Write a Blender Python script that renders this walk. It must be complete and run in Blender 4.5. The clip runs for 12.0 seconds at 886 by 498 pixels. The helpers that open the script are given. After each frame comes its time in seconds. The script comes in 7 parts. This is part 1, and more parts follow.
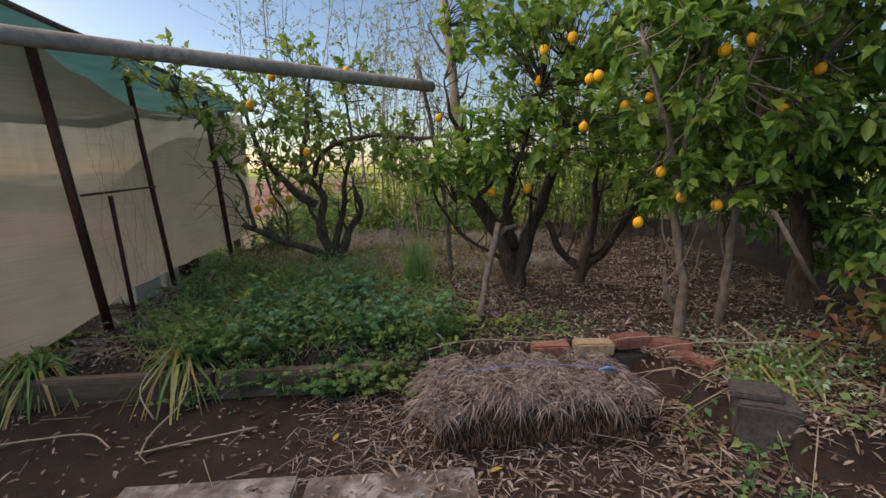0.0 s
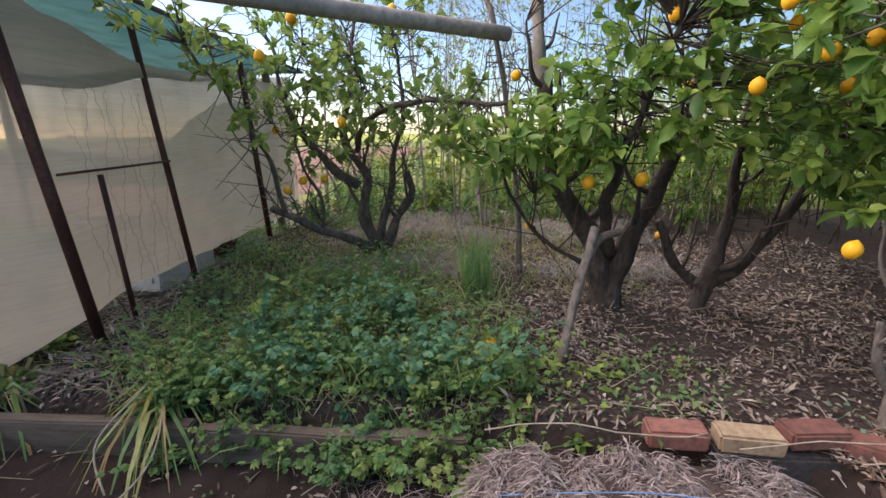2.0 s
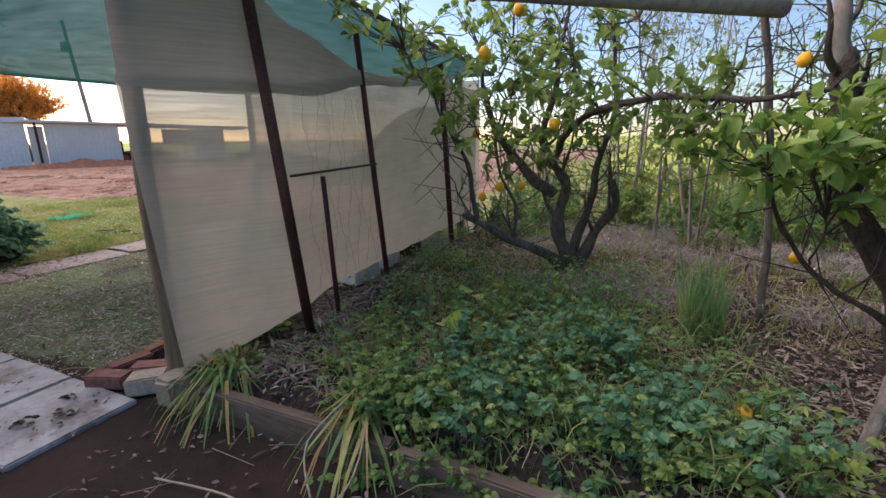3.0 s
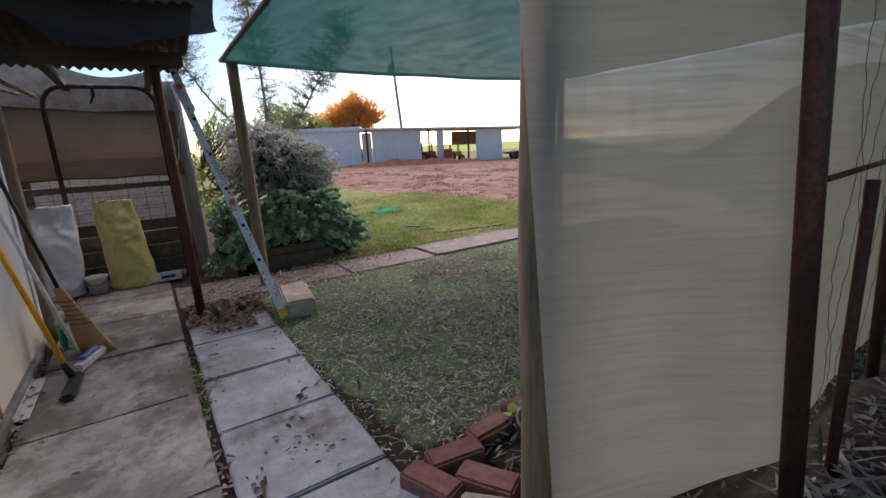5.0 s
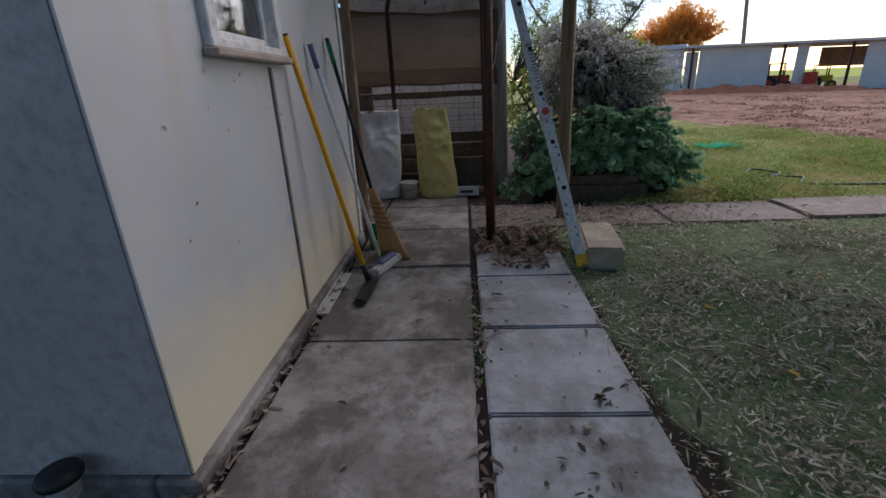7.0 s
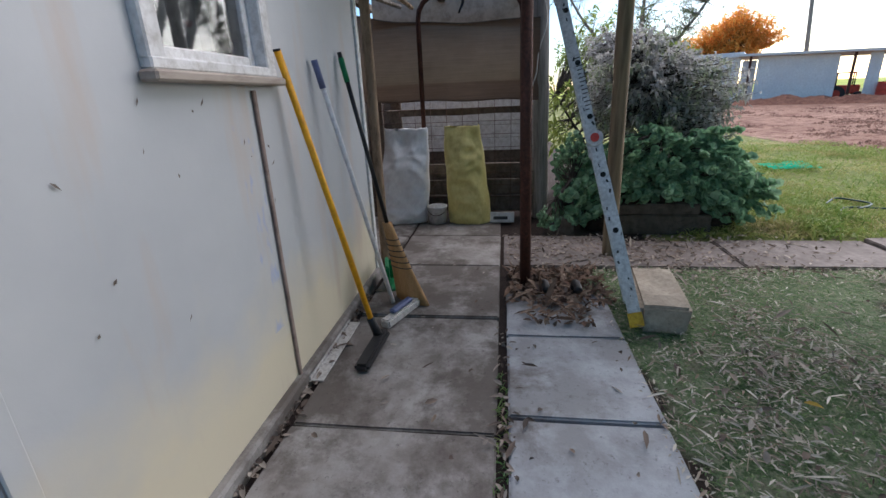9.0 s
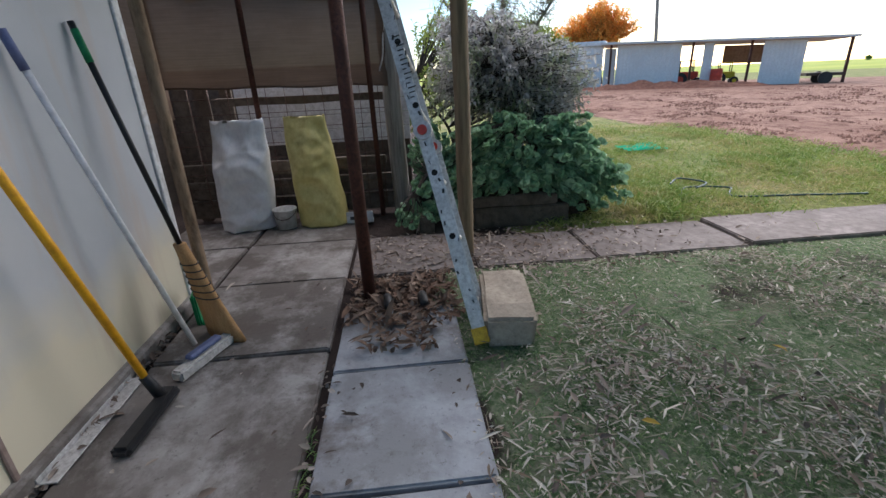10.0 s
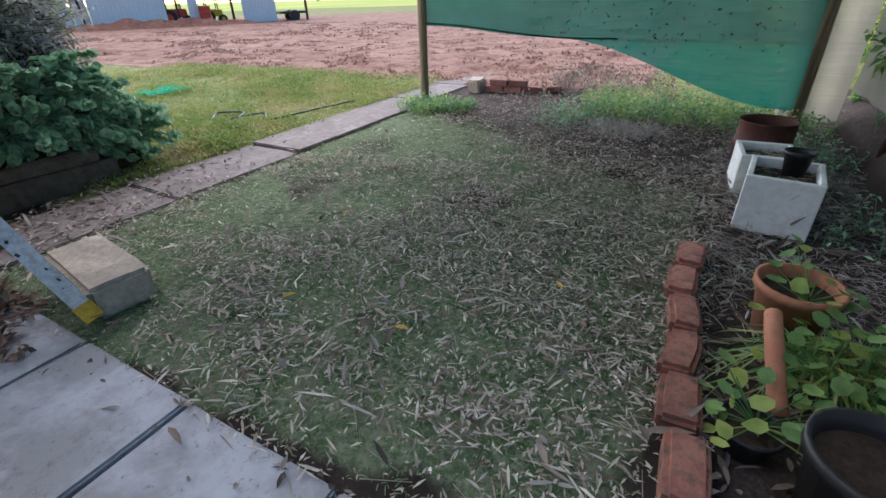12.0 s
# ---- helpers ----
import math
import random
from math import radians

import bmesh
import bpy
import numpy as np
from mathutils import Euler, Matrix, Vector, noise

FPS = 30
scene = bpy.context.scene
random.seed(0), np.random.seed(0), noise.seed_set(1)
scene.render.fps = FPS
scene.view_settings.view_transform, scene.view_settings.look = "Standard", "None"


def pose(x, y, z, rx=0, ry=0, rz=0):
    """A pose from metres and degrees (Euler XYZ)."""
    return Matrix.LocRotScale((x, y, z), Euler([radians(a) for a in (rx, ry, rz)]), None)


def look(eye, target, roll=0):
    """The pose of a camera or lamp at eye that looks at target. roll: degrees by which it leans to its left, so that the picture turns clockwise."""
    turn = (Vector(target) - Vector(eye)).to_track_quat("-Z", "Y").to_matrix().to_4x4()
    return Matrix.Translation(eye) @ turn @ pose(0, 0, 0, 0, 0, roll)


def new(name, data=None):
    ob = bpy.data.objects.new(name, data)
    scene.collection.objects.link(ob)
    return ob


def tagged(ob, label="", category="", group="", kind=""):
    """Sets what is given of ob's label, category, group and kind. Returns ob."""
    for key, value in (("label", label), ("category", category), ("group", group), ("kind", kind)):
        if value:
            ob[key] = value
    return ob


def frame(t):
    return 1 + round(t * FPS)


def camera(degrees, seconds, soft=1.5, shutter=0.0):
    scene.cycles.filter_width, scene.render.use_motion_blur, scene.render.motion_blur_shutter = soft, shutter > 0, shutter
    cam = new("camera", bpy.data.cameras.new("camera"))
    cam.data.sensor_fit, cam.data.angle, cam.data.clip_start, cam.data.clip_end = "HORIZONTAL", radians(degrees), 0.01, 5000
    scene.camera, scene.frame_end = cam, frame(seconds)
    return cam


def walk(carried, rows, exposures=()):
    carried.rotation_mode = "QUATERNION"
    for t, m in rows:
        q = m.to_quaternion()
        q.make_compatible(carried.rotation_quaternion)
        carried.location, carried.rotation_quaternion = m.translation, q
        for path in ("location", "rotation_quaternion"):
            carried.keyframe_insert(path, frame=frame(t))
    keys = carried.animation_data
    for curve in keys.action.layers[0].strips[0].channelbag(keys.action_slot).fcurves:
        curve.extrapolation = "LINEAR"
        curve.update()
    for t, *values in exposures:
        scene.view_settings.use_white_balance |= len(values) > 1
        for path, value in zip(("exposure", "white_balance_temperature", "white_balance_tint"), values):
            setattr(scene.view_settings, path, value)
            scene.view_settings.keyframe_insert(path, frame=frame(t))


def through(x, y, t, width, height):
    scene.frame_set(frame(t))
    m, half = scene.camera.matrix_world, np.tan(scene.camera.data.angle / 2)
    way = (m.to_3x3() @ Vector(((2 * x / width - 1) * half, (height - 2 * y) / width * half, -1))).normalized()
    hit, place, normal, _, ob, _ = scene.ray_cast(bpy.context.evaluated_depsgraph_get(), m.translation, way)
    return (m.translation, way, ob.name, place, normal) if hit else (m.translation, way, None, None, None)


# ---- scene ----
cam = camera(89.4, 12.0)
PATH = [
    (0, (0.074, -0.323, 1.298), (0.196, 1.638, 0.923), -1.5),
    (0.5, (0.092, 0.051, 1.306), (0.202, 2.005, 0.893), -1.3),
    (1, (0.128, 0.291, 1.304), (0.308, 2.234, 0.865), -0.8),
    (1.5, (0.148, 0.48, 1.318), (0.322, 2.413, 0.836), -0.4),
    (2, (0.074, 0.594, 1.34), (-0.073, 2.524, 0.839), -0.7),
    (2.5, (-0.066, 0.663, 1.339), (-0.55, 2.539, 0.844), -0.6),
    (3, (-0.275, 0.837, 1.349), (-1.084, 2.602, 0.868), -0.8),
    (3.5, (-0.568, 1.073, 1.402), (-1.7, 2.644, 0.901), -1.3),
    (3.7, (-0.716, 1.154, 1.404), (-1.955, 2.642, 0.901), -1.3),
    (5.3, (-1.987, 1.507, 1.256), (-3.678, 2.474, 0.802), -3.0),
    (5.5, (-2.162, 1.549, 1.25), (-3.891, 2.442, 0.788), -3.0),
    (6, (-2.511, 1.543, 1.213), (-4.341, 2.162, 0.693), -2.5),
    (6.5, (-2.671, 1.503, 1.17), (-4.558, 1.754, 0.558), -2.4),
    (7, (-2.6, 1.469, 1.097), (-4.476, 1.363, 0.411), -2.6),
    (7.2, (-2.565, 1.472, 1.075), (-4.429, 1.297, 0.373), -2.7),
    (8.8, (-2.956, 1.476, 1.145), (-4.826, 1.224, 0.484), -2.3),
    (9, (-3.075, 1.512, 1.155), (-4.948, 1.245, 0.509), -2.5),
    (9.5, (-3.324, 1.653, 1.182), (-5.204, 1.455, 0.527), -2.5),
    (10, (-3.479, 1.871, 1.136), (-5.339, 2.032, 0.419), -2.5),
    (10.5, (-3.465, 1.915, 1.116), (-5.194, 2.53, 0.319), -2.3),
    (11, (-3.372, 1.839, 1.1), (-4.857, 2.864, 0.238), -2.3),
    (11.5, (-3.339, 1.727, 1.096), (-4.508, 3.062, 0.173), -2.0),
    (12, (-3.28, 1.638, 1.087), (-4.151, 3.147, 0.104), -1.6),
]
EXPOSURES = [(0.0, 1.0, 8000, 18), (1.0, 1.45, 7800, 18), (2.0, 1.65, 7200, 20), (2.5, 1.5, 7100, 22), (3.5, 1.38, 7100, 23), (5.5, 0.95, 6850, 19), (6.0, 0.5, 6850, 18), (6.5, 0.45, 6650, 16), (7.0, 0.68, 6550, 15), (9.0, 1.45, 6450, 12), (10.0, 1.45, 6450, 12), (10.5, 1.37, 6450, 12), (12.0, 1.62, 6150, 14)]
walk(cam, [(t, look(eye, target, roll)) for t, eye, target, roll in PATH], EXPOSURES)

# ---- world and light: dusk sky after sunset, soft glow from low on the horizon ----
world = bpy.data.worlds.new("dusk_sky")
scene.world = world
world.use_nodes = True
wn = world.node_tree
sky = wn.nodes.new("ShaderNodeTexSky")
sky.sky_type = "NISHITA"
sky.sun_disc = False
sky.sun_elevation = radians(16.0)
sky.sun_rotation = radians(-56.0)
sky.air_density, sky.dust_density, sky.ozone_density = 1.0, 0.3, 4.0
wn.links.new(sky.outputs[0], wn.nodes["Background"].inputs[0])
wn.nodes["Background"].inputs[1].default_value = 0.085
sun_data = bpy.data.lights.new("low_sun", "SUN")
sun_data.energy, sun_data.angle, sun_data.color = 3.9, radians(130), (1.0, 0.92, 0.88)
sun = new("low_sun", sun_data)
sun.matrix_world = look((-38, 9, 17), (0, 0, 0))


# ---- material tools ----
def material(name):
    m = bpy.data.materials.new(name)
    m.use_nodes = True
    return m, m.node_tree.nodes, m.node_tree.links, m.node_tree.nodes["Principled BSDF"]


def noise_tex(nodes, links, scale, detail=4.0, rough=0.6, coords=None, dist=0.0):
    n = nodes.new("ShaderNodeTexNoise")
    n.inputs["Scale"].default_value, n.inputs["Detail"].default_value = scale, detail
    n.inputs["Roughness"].default_value, n.inputs["Distortion"].default_value = rough, dist
    if coords is not None:
        links.new(coords, n.inputs["Vector"])
    return n.outputs["Fac"]


def ramp(nodes, links, fac, stops):
    r = nodes.new("ShaderNodeValToRGB")
    e = r.color_ramp.elements
    while len(e) < len(stops):
        e.new(0.5)
    for k, (p, c) in enumerate(stops):
        e[k].position, e[k].color = p, (*c, 1) if len(c) == 3 else c
    links.new(fac, r.inputs[0])
    return r.outputs[0]


def mix(nodes, links, fac, a, b, blend="MIX"):
    n = nodes.new("ShaderNodeMix")
    n.data_type, n.blend_type = "RGBA", blend
    for key, v in ((0, fac), (6, a), (7, b)):
        if isinstance(v, (int, float)):
            n.inputs[key].default_value = v
        elif isinstance(v, tuple):
            n.inputs[key].default_value = (*v, 1)
        else:
            links.new(v, n.inputs[key])
    return n.outputs[2]


def math_node(nodes, links, op, a, b=0.0):
    n = nodes.new("ShaderNodeMath")
    n.operation = op
    for k, v in enumerate((a, b)):
        if isinstance(v, (int, float)):
            n.inputs[k].default_value = v
        else:
            links.new(v, n.inputs[k])
    return n.outputs[0]


def bump(nodes, links, bsdf, height, strength=0.3, distance=0.01):
    b = nodes.new("ShaderNodeBump")
    b.inputs["Strength"].default_value, b.inputs["Distance"].default_value = strength, distance
    links.new(height, b.inputs["Height"])
    links.new(b.outputs[0], bsdf.inputs["Normal"])


def surface(name, c1, c2, c3, fine=60.0, coarse=3.0, rough=0.85, metal=0.0, relief=0.3, stretch=(1, 1, 1), dist=0.004, per_piece=0.0):
    """Two scales of variation between three colours, object coordinates, fine relief."""
    m, N, L, B = material(name)
    tc = N.new("ShaderNodeTexCoord")
    mp = N.new("ShaderNodeMapping")
    mp.inputs["Scale"].default_value = stretch
    L.new(tc.outputs["Object"], mp.inputs[0])
    v = mp.outputs[0]
    big = noise_tex(N, L, coarse, 4, 0.6, v)
    small = noise_tex(N, L, fine, 5, 0.7, v)
    base = ramp(N, L, big, [(0.35, c1), (0.65, c2)])
    col = mix(N, L, ramp(N, L, small, [(0.42, (0, 0, 0)), (0.68, (1, 1, 1))]), base, c3)
    if per_piece:
        info = N.new("ShaderNodeObjectInfo")
        h = N.new("ShaderNodeHueSaturation")
        L.new(col, h.inputs["Color"])
        val = N.new("ShaderNodeMapRange")
        val.inputs[3].default_value, val.inputs[4].default_value = 1 - per_piece, 1 + per_piece
        L.new(info.outputs["Random"], val.inputs[0])
        L.new(val.outputs[0], h.inputs["Value"])
        col = h.outputs[0]
    L.new(col, B.inputs["Base Color"])
    B.inputs["Roughness"].default_value, B.inputs["Metallic"].default_value = rough, metal
    B.inputs["Specular IOR Level"].default_value = 0.3
    bump(N, L, B, small, relief, dist)
    return m


def leaf_mat(name, cols, rough=0.45, through=0.35, spec=0.4, patchy=0.0):
    """Leaves: colour by the loose piece, light passing through."""
    m, N, L, B = material(name)
    g = N.new("ShaderNodeNewGeometry")
    n = len(cols)
    tc = N.new("ShaderNodeTexCoord")
    pick = g.outputs["Random Per Island"]
    if patchy:
        near = noise_tex(N, L, patchy, 2, 0.5, tc.outputs["Object"])
        wide = math_node(N, L, "ADD", math_node(N, L, "MULTIPLY", near, 2.0), -0.7)
        pick = math_node(N, L, "ADD", math_node(N, L, "MULTIPLY", pick, 0.4), wide)
    col = ramp(N, L, pick, [(k / max(1, n - 1), c) for k, c in enumerate(cols)])
    sm = noise_tex(N, L, 25, 3, 0.6, tc.outputs["Object"])
    col = mix(N, L, 0.35, col, ramp(N, L, sm, [(0.3, (0.25, 0.25, 0.25)), (0.7, (0.8, 0.8, 0.75))]), "OVERLAY")
    L.new(col, B.inputs["Base Color"])
    B.inputs["Roughness"].default_value = rough
    B.inputs["Specular IOR Level"].default_value = spec
    t = N.new("ShaderNodeBsdfTranslucent")
    L.new(col, t.inputs["Color"])
    mx = N.new("ShaderNodeMixShader")
    mx.inputs[0].default_value = through
    L.new(B.outputs[0], mx.inputs[1])
    L.new(t.outputs[0], mx.inputs[2])
    L.new(mx.outputs[0], N["Material Output"].inputs[0])
    return m


def cloth_mat(name, c1, c2, open_part, through=0.4, stain=2.0, weave=(3, 3, 90)):
    """Woven shade cloth: threads, stains, light through it and through the gaps of the weave."""
    m, N, L, B = material(name)
    tc = N.new("ShaderNodeTexCoord")
    big = noise_tex(N, L, stain, 5, 0.65, tc.outputs["Object"])
    col = ramp(N, L, big, [(0.3, c1), (0.7, c2)])
    mp = N.new("ShaderNodeMapping")
    mp.inputs["Scale"].default_value = weave
    L.new(tc.outputs["Object"], mp.inputs[0])
    streak = noise_tex(N, L, 1.0, 3, 0.6, mp.outputs[0])
    col = mix(N, L, 0.25, col, ramp(N, L, streak, [(0.3, (0.3, 0.3, 0.3)), (0.7, (0.75, 0.75, 0.75))]), "OVERLAY")
    L.new(col, B.inputs["Base Color"])
    B.inputs["Roughness"].default_value = 0.95
    B.inputs["Specular IOR Level"].default_value = 0.1
    bump(N, L, B, streak, 0.25, 0.003)
    t = N.new("ShaderNodeBsdfTranslucent")
    L.new(col, t.inputs["Color"])
    mx = N.new("ShaderNodeMixShader")
    mx.inputs[0].default_value = through
    L.new(B.outputs[0], mx.inputs[1])
    L.new(t.outputs[0], mx.inputs[2])
    tr = N.new("ShaderNodeBsdfTransparent")
    mx2 = N.new("ShaderNodeMixShader")
    gap = math_node(N, L, "MULTIPLY", ramp(N, L, streak, [(0.25, (0.5, 0.5, 0.5)), (0.75, (1.5, 1.5, 1.5))]), open_part)
    L.new(gap, mx2.inputs[0])
    L.new(mx.outputs[0], mx2.inputs[1])
    L.new(tr.outputs[0], mx2.inputs[2])
    L.new(mx2.outputs[0], N["Material Output"].inputs[0])
    return m


# ---- mesh tools ----
def mesh_from(name, verts, faces, mat, smooth=False):
    me = bpy.data.meshes.new(name)
    me.from_pydata([tuple(map(float, v)) for v in verts], [], faces)
    me.materials.append(mat)
    if smooth:
        for p in me.polygons:
            p.use_smooth = True
    me.update()
    return me


def part(name, me, parent=None, label="", at=None):
    """One mesh object, at top level or under a thing or part."""
    if isinstance(me, bmesh.types.BMesh):
        raise TypeError("give a mesh")
    ob = new(name, me)
    if parent is not None:
        ob.parent = parent
    if at is not None:
        ob.matrix_basis = at
    if label:
        tagged(ob, label)
    if name in ("blade", "leaf", "stem", "twig", "straw", "stalk", "dry_grass", "crown", "marking", "wire"):
        tagged(ob, kind="stuff")
    return ob


def thing(name, label, category, at=(0, 0, 0), group="", kind="", me=None, rz=0.0):
    ob = new(name, me)
    ob.matrix_basis = pose(*at, 0, 0, rz)
    return tagged(ob, label, category, group, kind)


def done(bm, name, mat, smooth=False):
    me = bpy.data.meshes.new(name)
    bm.to_mesh(me)
    bm.free()
    me.materials.append(mat)
    if smooth:
        for p in me.polygons:
            p.use_smooth = True
    return me


def box(name, lo, hi, mat, bevel=0.006, wobble=0.0, seed=0, cuts=0):
    """A block with rounded and, if wanted, uneven edges."""
    bm = bmesh.new()
    bmesh.ops.create_cube(bm, size=1)
    lo, hi = Vector(lo), Vector(hi)
    for v in bm.verts:
        v.co = Vector([lo[k] + (v.co[k] + 0.5) * (hi[k] - lo[k]) for k in range(3)])
    if bevel:
        bmesh.ops.bevel(bm, geom=bm.edges[:], offset=bevel, segments=1 if not cuts else 2, affect="EDGES")
    if cuts:
        bmesh.ops.subdivide_edges(bm, edges=bm.edges[:], cuts=cuts, use_grid_fill=True)
    if wobble:
        for v in bm.verts:
            p = v.co * 6 + Vector((seed * 3.1, seed * 1.7, seed))
            v.co += noise.noise_vector(p) * wobble
    return done(bm, name, mat)


def tube_data(points, radii, sides=8, caps=True):
    """Rings along a line of points."""
    pts = [Vector(p) for p in points]
    if not hasattr(radii, "__len__"):
        radii = [radii] * len(pts)
    verts, faces = [], []
    side = None
    for k, p in enumerate(pts):
        d = (pts[min(k + 1, len(pts) - 1)] - pts[max(k - 1, 0)]).normalized()
        if side is None:
            side = d.orthogonal().normalized()
        side = (side - d * side.dot(d)).normalized()
        up = d.cross(side)
        for s in range(sides):
            a = 2 * math.pi * s / sides
            verts.append(p + (side * math.cos(a) + up * math.sin(a)) * radii[k])
    for k in range(len(pts) - 1):
        for s in range(sides):
            a, b = k * sides + s, k * sides + (s + 1) % sides
            faces.append((a, b, b + sides, a + sides))
    if caps:
        faces.append(tuple(range(sides))[::-1])
        faces.append(tuple(len(verts) - sides + s for s in range(sides)))
    return verts, faces


def tube(name, points, radii, mat, sides=8, smooth=True):
    v, f = tube_data(points, radii, sides)
    return mesh_from(name, v, f, mat, smooth)


def merged(name, pieces, mat, smooth=False):
    """Several verts/faces pairs as one mesh."""
    verts, faces = [], []
    for v, f in pieces:
        n = len(verts)
        verts += v
        faces += [tuple(i + n for i in q) for q in f]
    return mesh_from(name, verts, faces, mat, smooth)


def sheet(name, fn, nu, nv, mat, thick=0.0, smooth=True):
    """A cloth or panel: fn(u, v) gives its points; thickness by a second face set."""
    verts = [fn(i / nu, j / nv) for i in range(nu + 1) for j in range(nv + 1)]
    faces = [(i * (nv + 1) + j, (i + 1) * (nv + 1) + j, (i + 1) * (nv + 1) + j + 1, i * (nv + 1) + j + 1) for i in range(nu) for j in range(nv)]
    return mesh_from(name, verts, faces, mat, smooth)


def lathe(name, profile, mat, sides=24, smooth=True):
    verts, faces = [], []
    for r, z in profile:
        for s in range(sides):
            a = 2 * math.pi * s / sides
            verts.append((r * math.cos(a), r * math.sin(a), z))
    for k in range(len(profile) - 1):
        for s in range(sides):
            a, b = k * sides + s, k * sides + (s + 1) % sides
            faces.append((a, b, b + sides, a + sides))
    return mesh_from(name, verts, faces, mat, smooth)


def n2(x, y, s=1.0, seed=0.0):
    return noise.noise(Vector((x * s, y * s, seed)))


# ---- materials ----
M_path = surface("path_concrete", (0.15, 0.128, 0.12), (0.25, 0.22, 0.21), (0.12, 0.1, 0.093), 16, 3.5, 0.85, 0, 0.3, per_piece=0.05)
M_timber = surface("treated_pine", (0.21, 0.15, 0.095), (0.32, 0.24, 0.15), (0.11, 0.08, 0.052), 30, 3, 0.75, 0, 0.3, (1, 1, 0.08))
M_oldwood = surface("grey_weathered_wood", (0.1, 0.08, 0.064), (0.16, 0.132, 0.108), (0.07, 0.055, 0.045), 18, 3, 0.9, 0, 0.5, (0.12, 1, 1))
M_pole = surface("grey_bare_pole", (0.25, 0.23, 0.21), (0.36, 0.33, 0.3), (0.14, 0.12, 0.1), 30, 3, 0.85, 0, 0.4, (1, 1, 0.08))
M_branch = surface("rough_branch_pole", (0.24, 0.17, 0.11), (0.34, 0.25, 0.17), (0.12, 0.08, 0.05), 25, 4, 0.9, 0, 0.6, (1, 1, 0.3))
M_rust = surface("rusty_steel", (0.075, 0.03, 0.022), (0.13, 0.055, 0.04), (0.05, 0.025, 0.02), 60, 5, 0.65, 0.3, 0.3)
M_pipe = surface("grey_pipe", (0.3, 0.275, 0.25), (0.41, 0.38, 0.345), (0.2, 0.175, 0.155), 18, 2, 0.75, 0.0, 0.3)
M_alu = surface("dull_aluminium", (0.54, 0.53, 0.515), (0.68, 0.67, 0.655), (0.36, 0.345, 0.33), 50, 7, 0.5, 0.2, 0.1)
M_brick = surface("red_brick", (0.235, 0.098, 0.08), (0.31, 0.145, 0.118), (0.15, 0.085, 0.072), 34, 6, 0.92, 0, 0.8, per_piece=0.2)
M_mossbrick = surface("dirty_mossy_brick", (0.3, 0.11, 0.08), (0.36, 0.18, 0.13), (0.1, 0.078, 0.066), 22, 7, 0.95, 0, 0.9, per_piece=0.25, dist=0.008)
M_yellowbrick = surface("cream_brick", (0.38, 0.29, 0.19), (0.46, 0.36, 0.25), (0.24, 0.17, 0.11), 30, 8, 0.92, 0, 0.6)
M_stone = surface("sandstone_block", (0.36, 0.3, 0.24), (0.46, 0.4, 0.32), (0.26, 0.22, 0.18), 40, 4, 0.9, 0, 0.5)
M_block = surface("grey_concrete_block", (0.0638, 0.0615, 0.0615), (0.101, 0.0975, 0.096), (0.0413, 0.039, 0.0375), 50, 4, 0.9, 0, 0.5)
M_canopy = cloth_mat("dark_green_shadecloth", (0.012, 0.08, 0.066), (0.02, 0.115, 0.095), 0.035, 0.42)
M_net = cloth_mat("green_netting", (0.007, 0.145, 0.112), (0.01, 0.19, 0.145), 0.1, 0.5)
M_sheer = cloth_mat("sheer_pale_netting", (0.5, 0.5, 0.46), (0.6, 0.58, 0.53), 0.34, 0.6, 2.0, (9, 3, 1.1))
M_cloth = cloth_mat("beige_shadecloth", (0.44, 0.395, 0.325), (0.54, 0.485, 0.405), 0.1, 0.5)
M_flap = cloth_mat("grey_beige_folded_cloth", (0.4, 0.36, 0.3), (0.49, 0.44, 0.37), 0.03, 0.4)
M_brown = cloth_mat("brown_shadecloth", (0.112, 0.0788, 0.0585), (0.158, 0.112, 0.084), 0.01, 0.15)
M_iron = surface("dark_corrugated_iron", (0.05, 0.045, 0.042), (0.09, 0.075, 0.065), (0.12, 0.06, 0.035), 30, 3, 0.6, 0.5, 0.2)
M_paleiron = surface("pale_painted_iron", (0.6, 0.61, 0.61), (0.69, 0.7, 0.69), (0.54, 0.545, 0.54), 14, 1.2, 0.6, 0.1, 0.1)
M_whitepaint = surface("flaking_white_paint", (0.68, 0.68, 0.68), (0.78, 0.78, 0.78), (0.5, 0.49, 0.47), 26, 5, 0.6, 0, 0.3, (1, 1, 1))
M_soil = surface("dark_soil", (0.05, 0.034, 0.026), (0.085, 0.06, 0.045), (0.03, 0.02, 0.016), 60, 6, 0.95, 0, 0.8, dist=0.02)



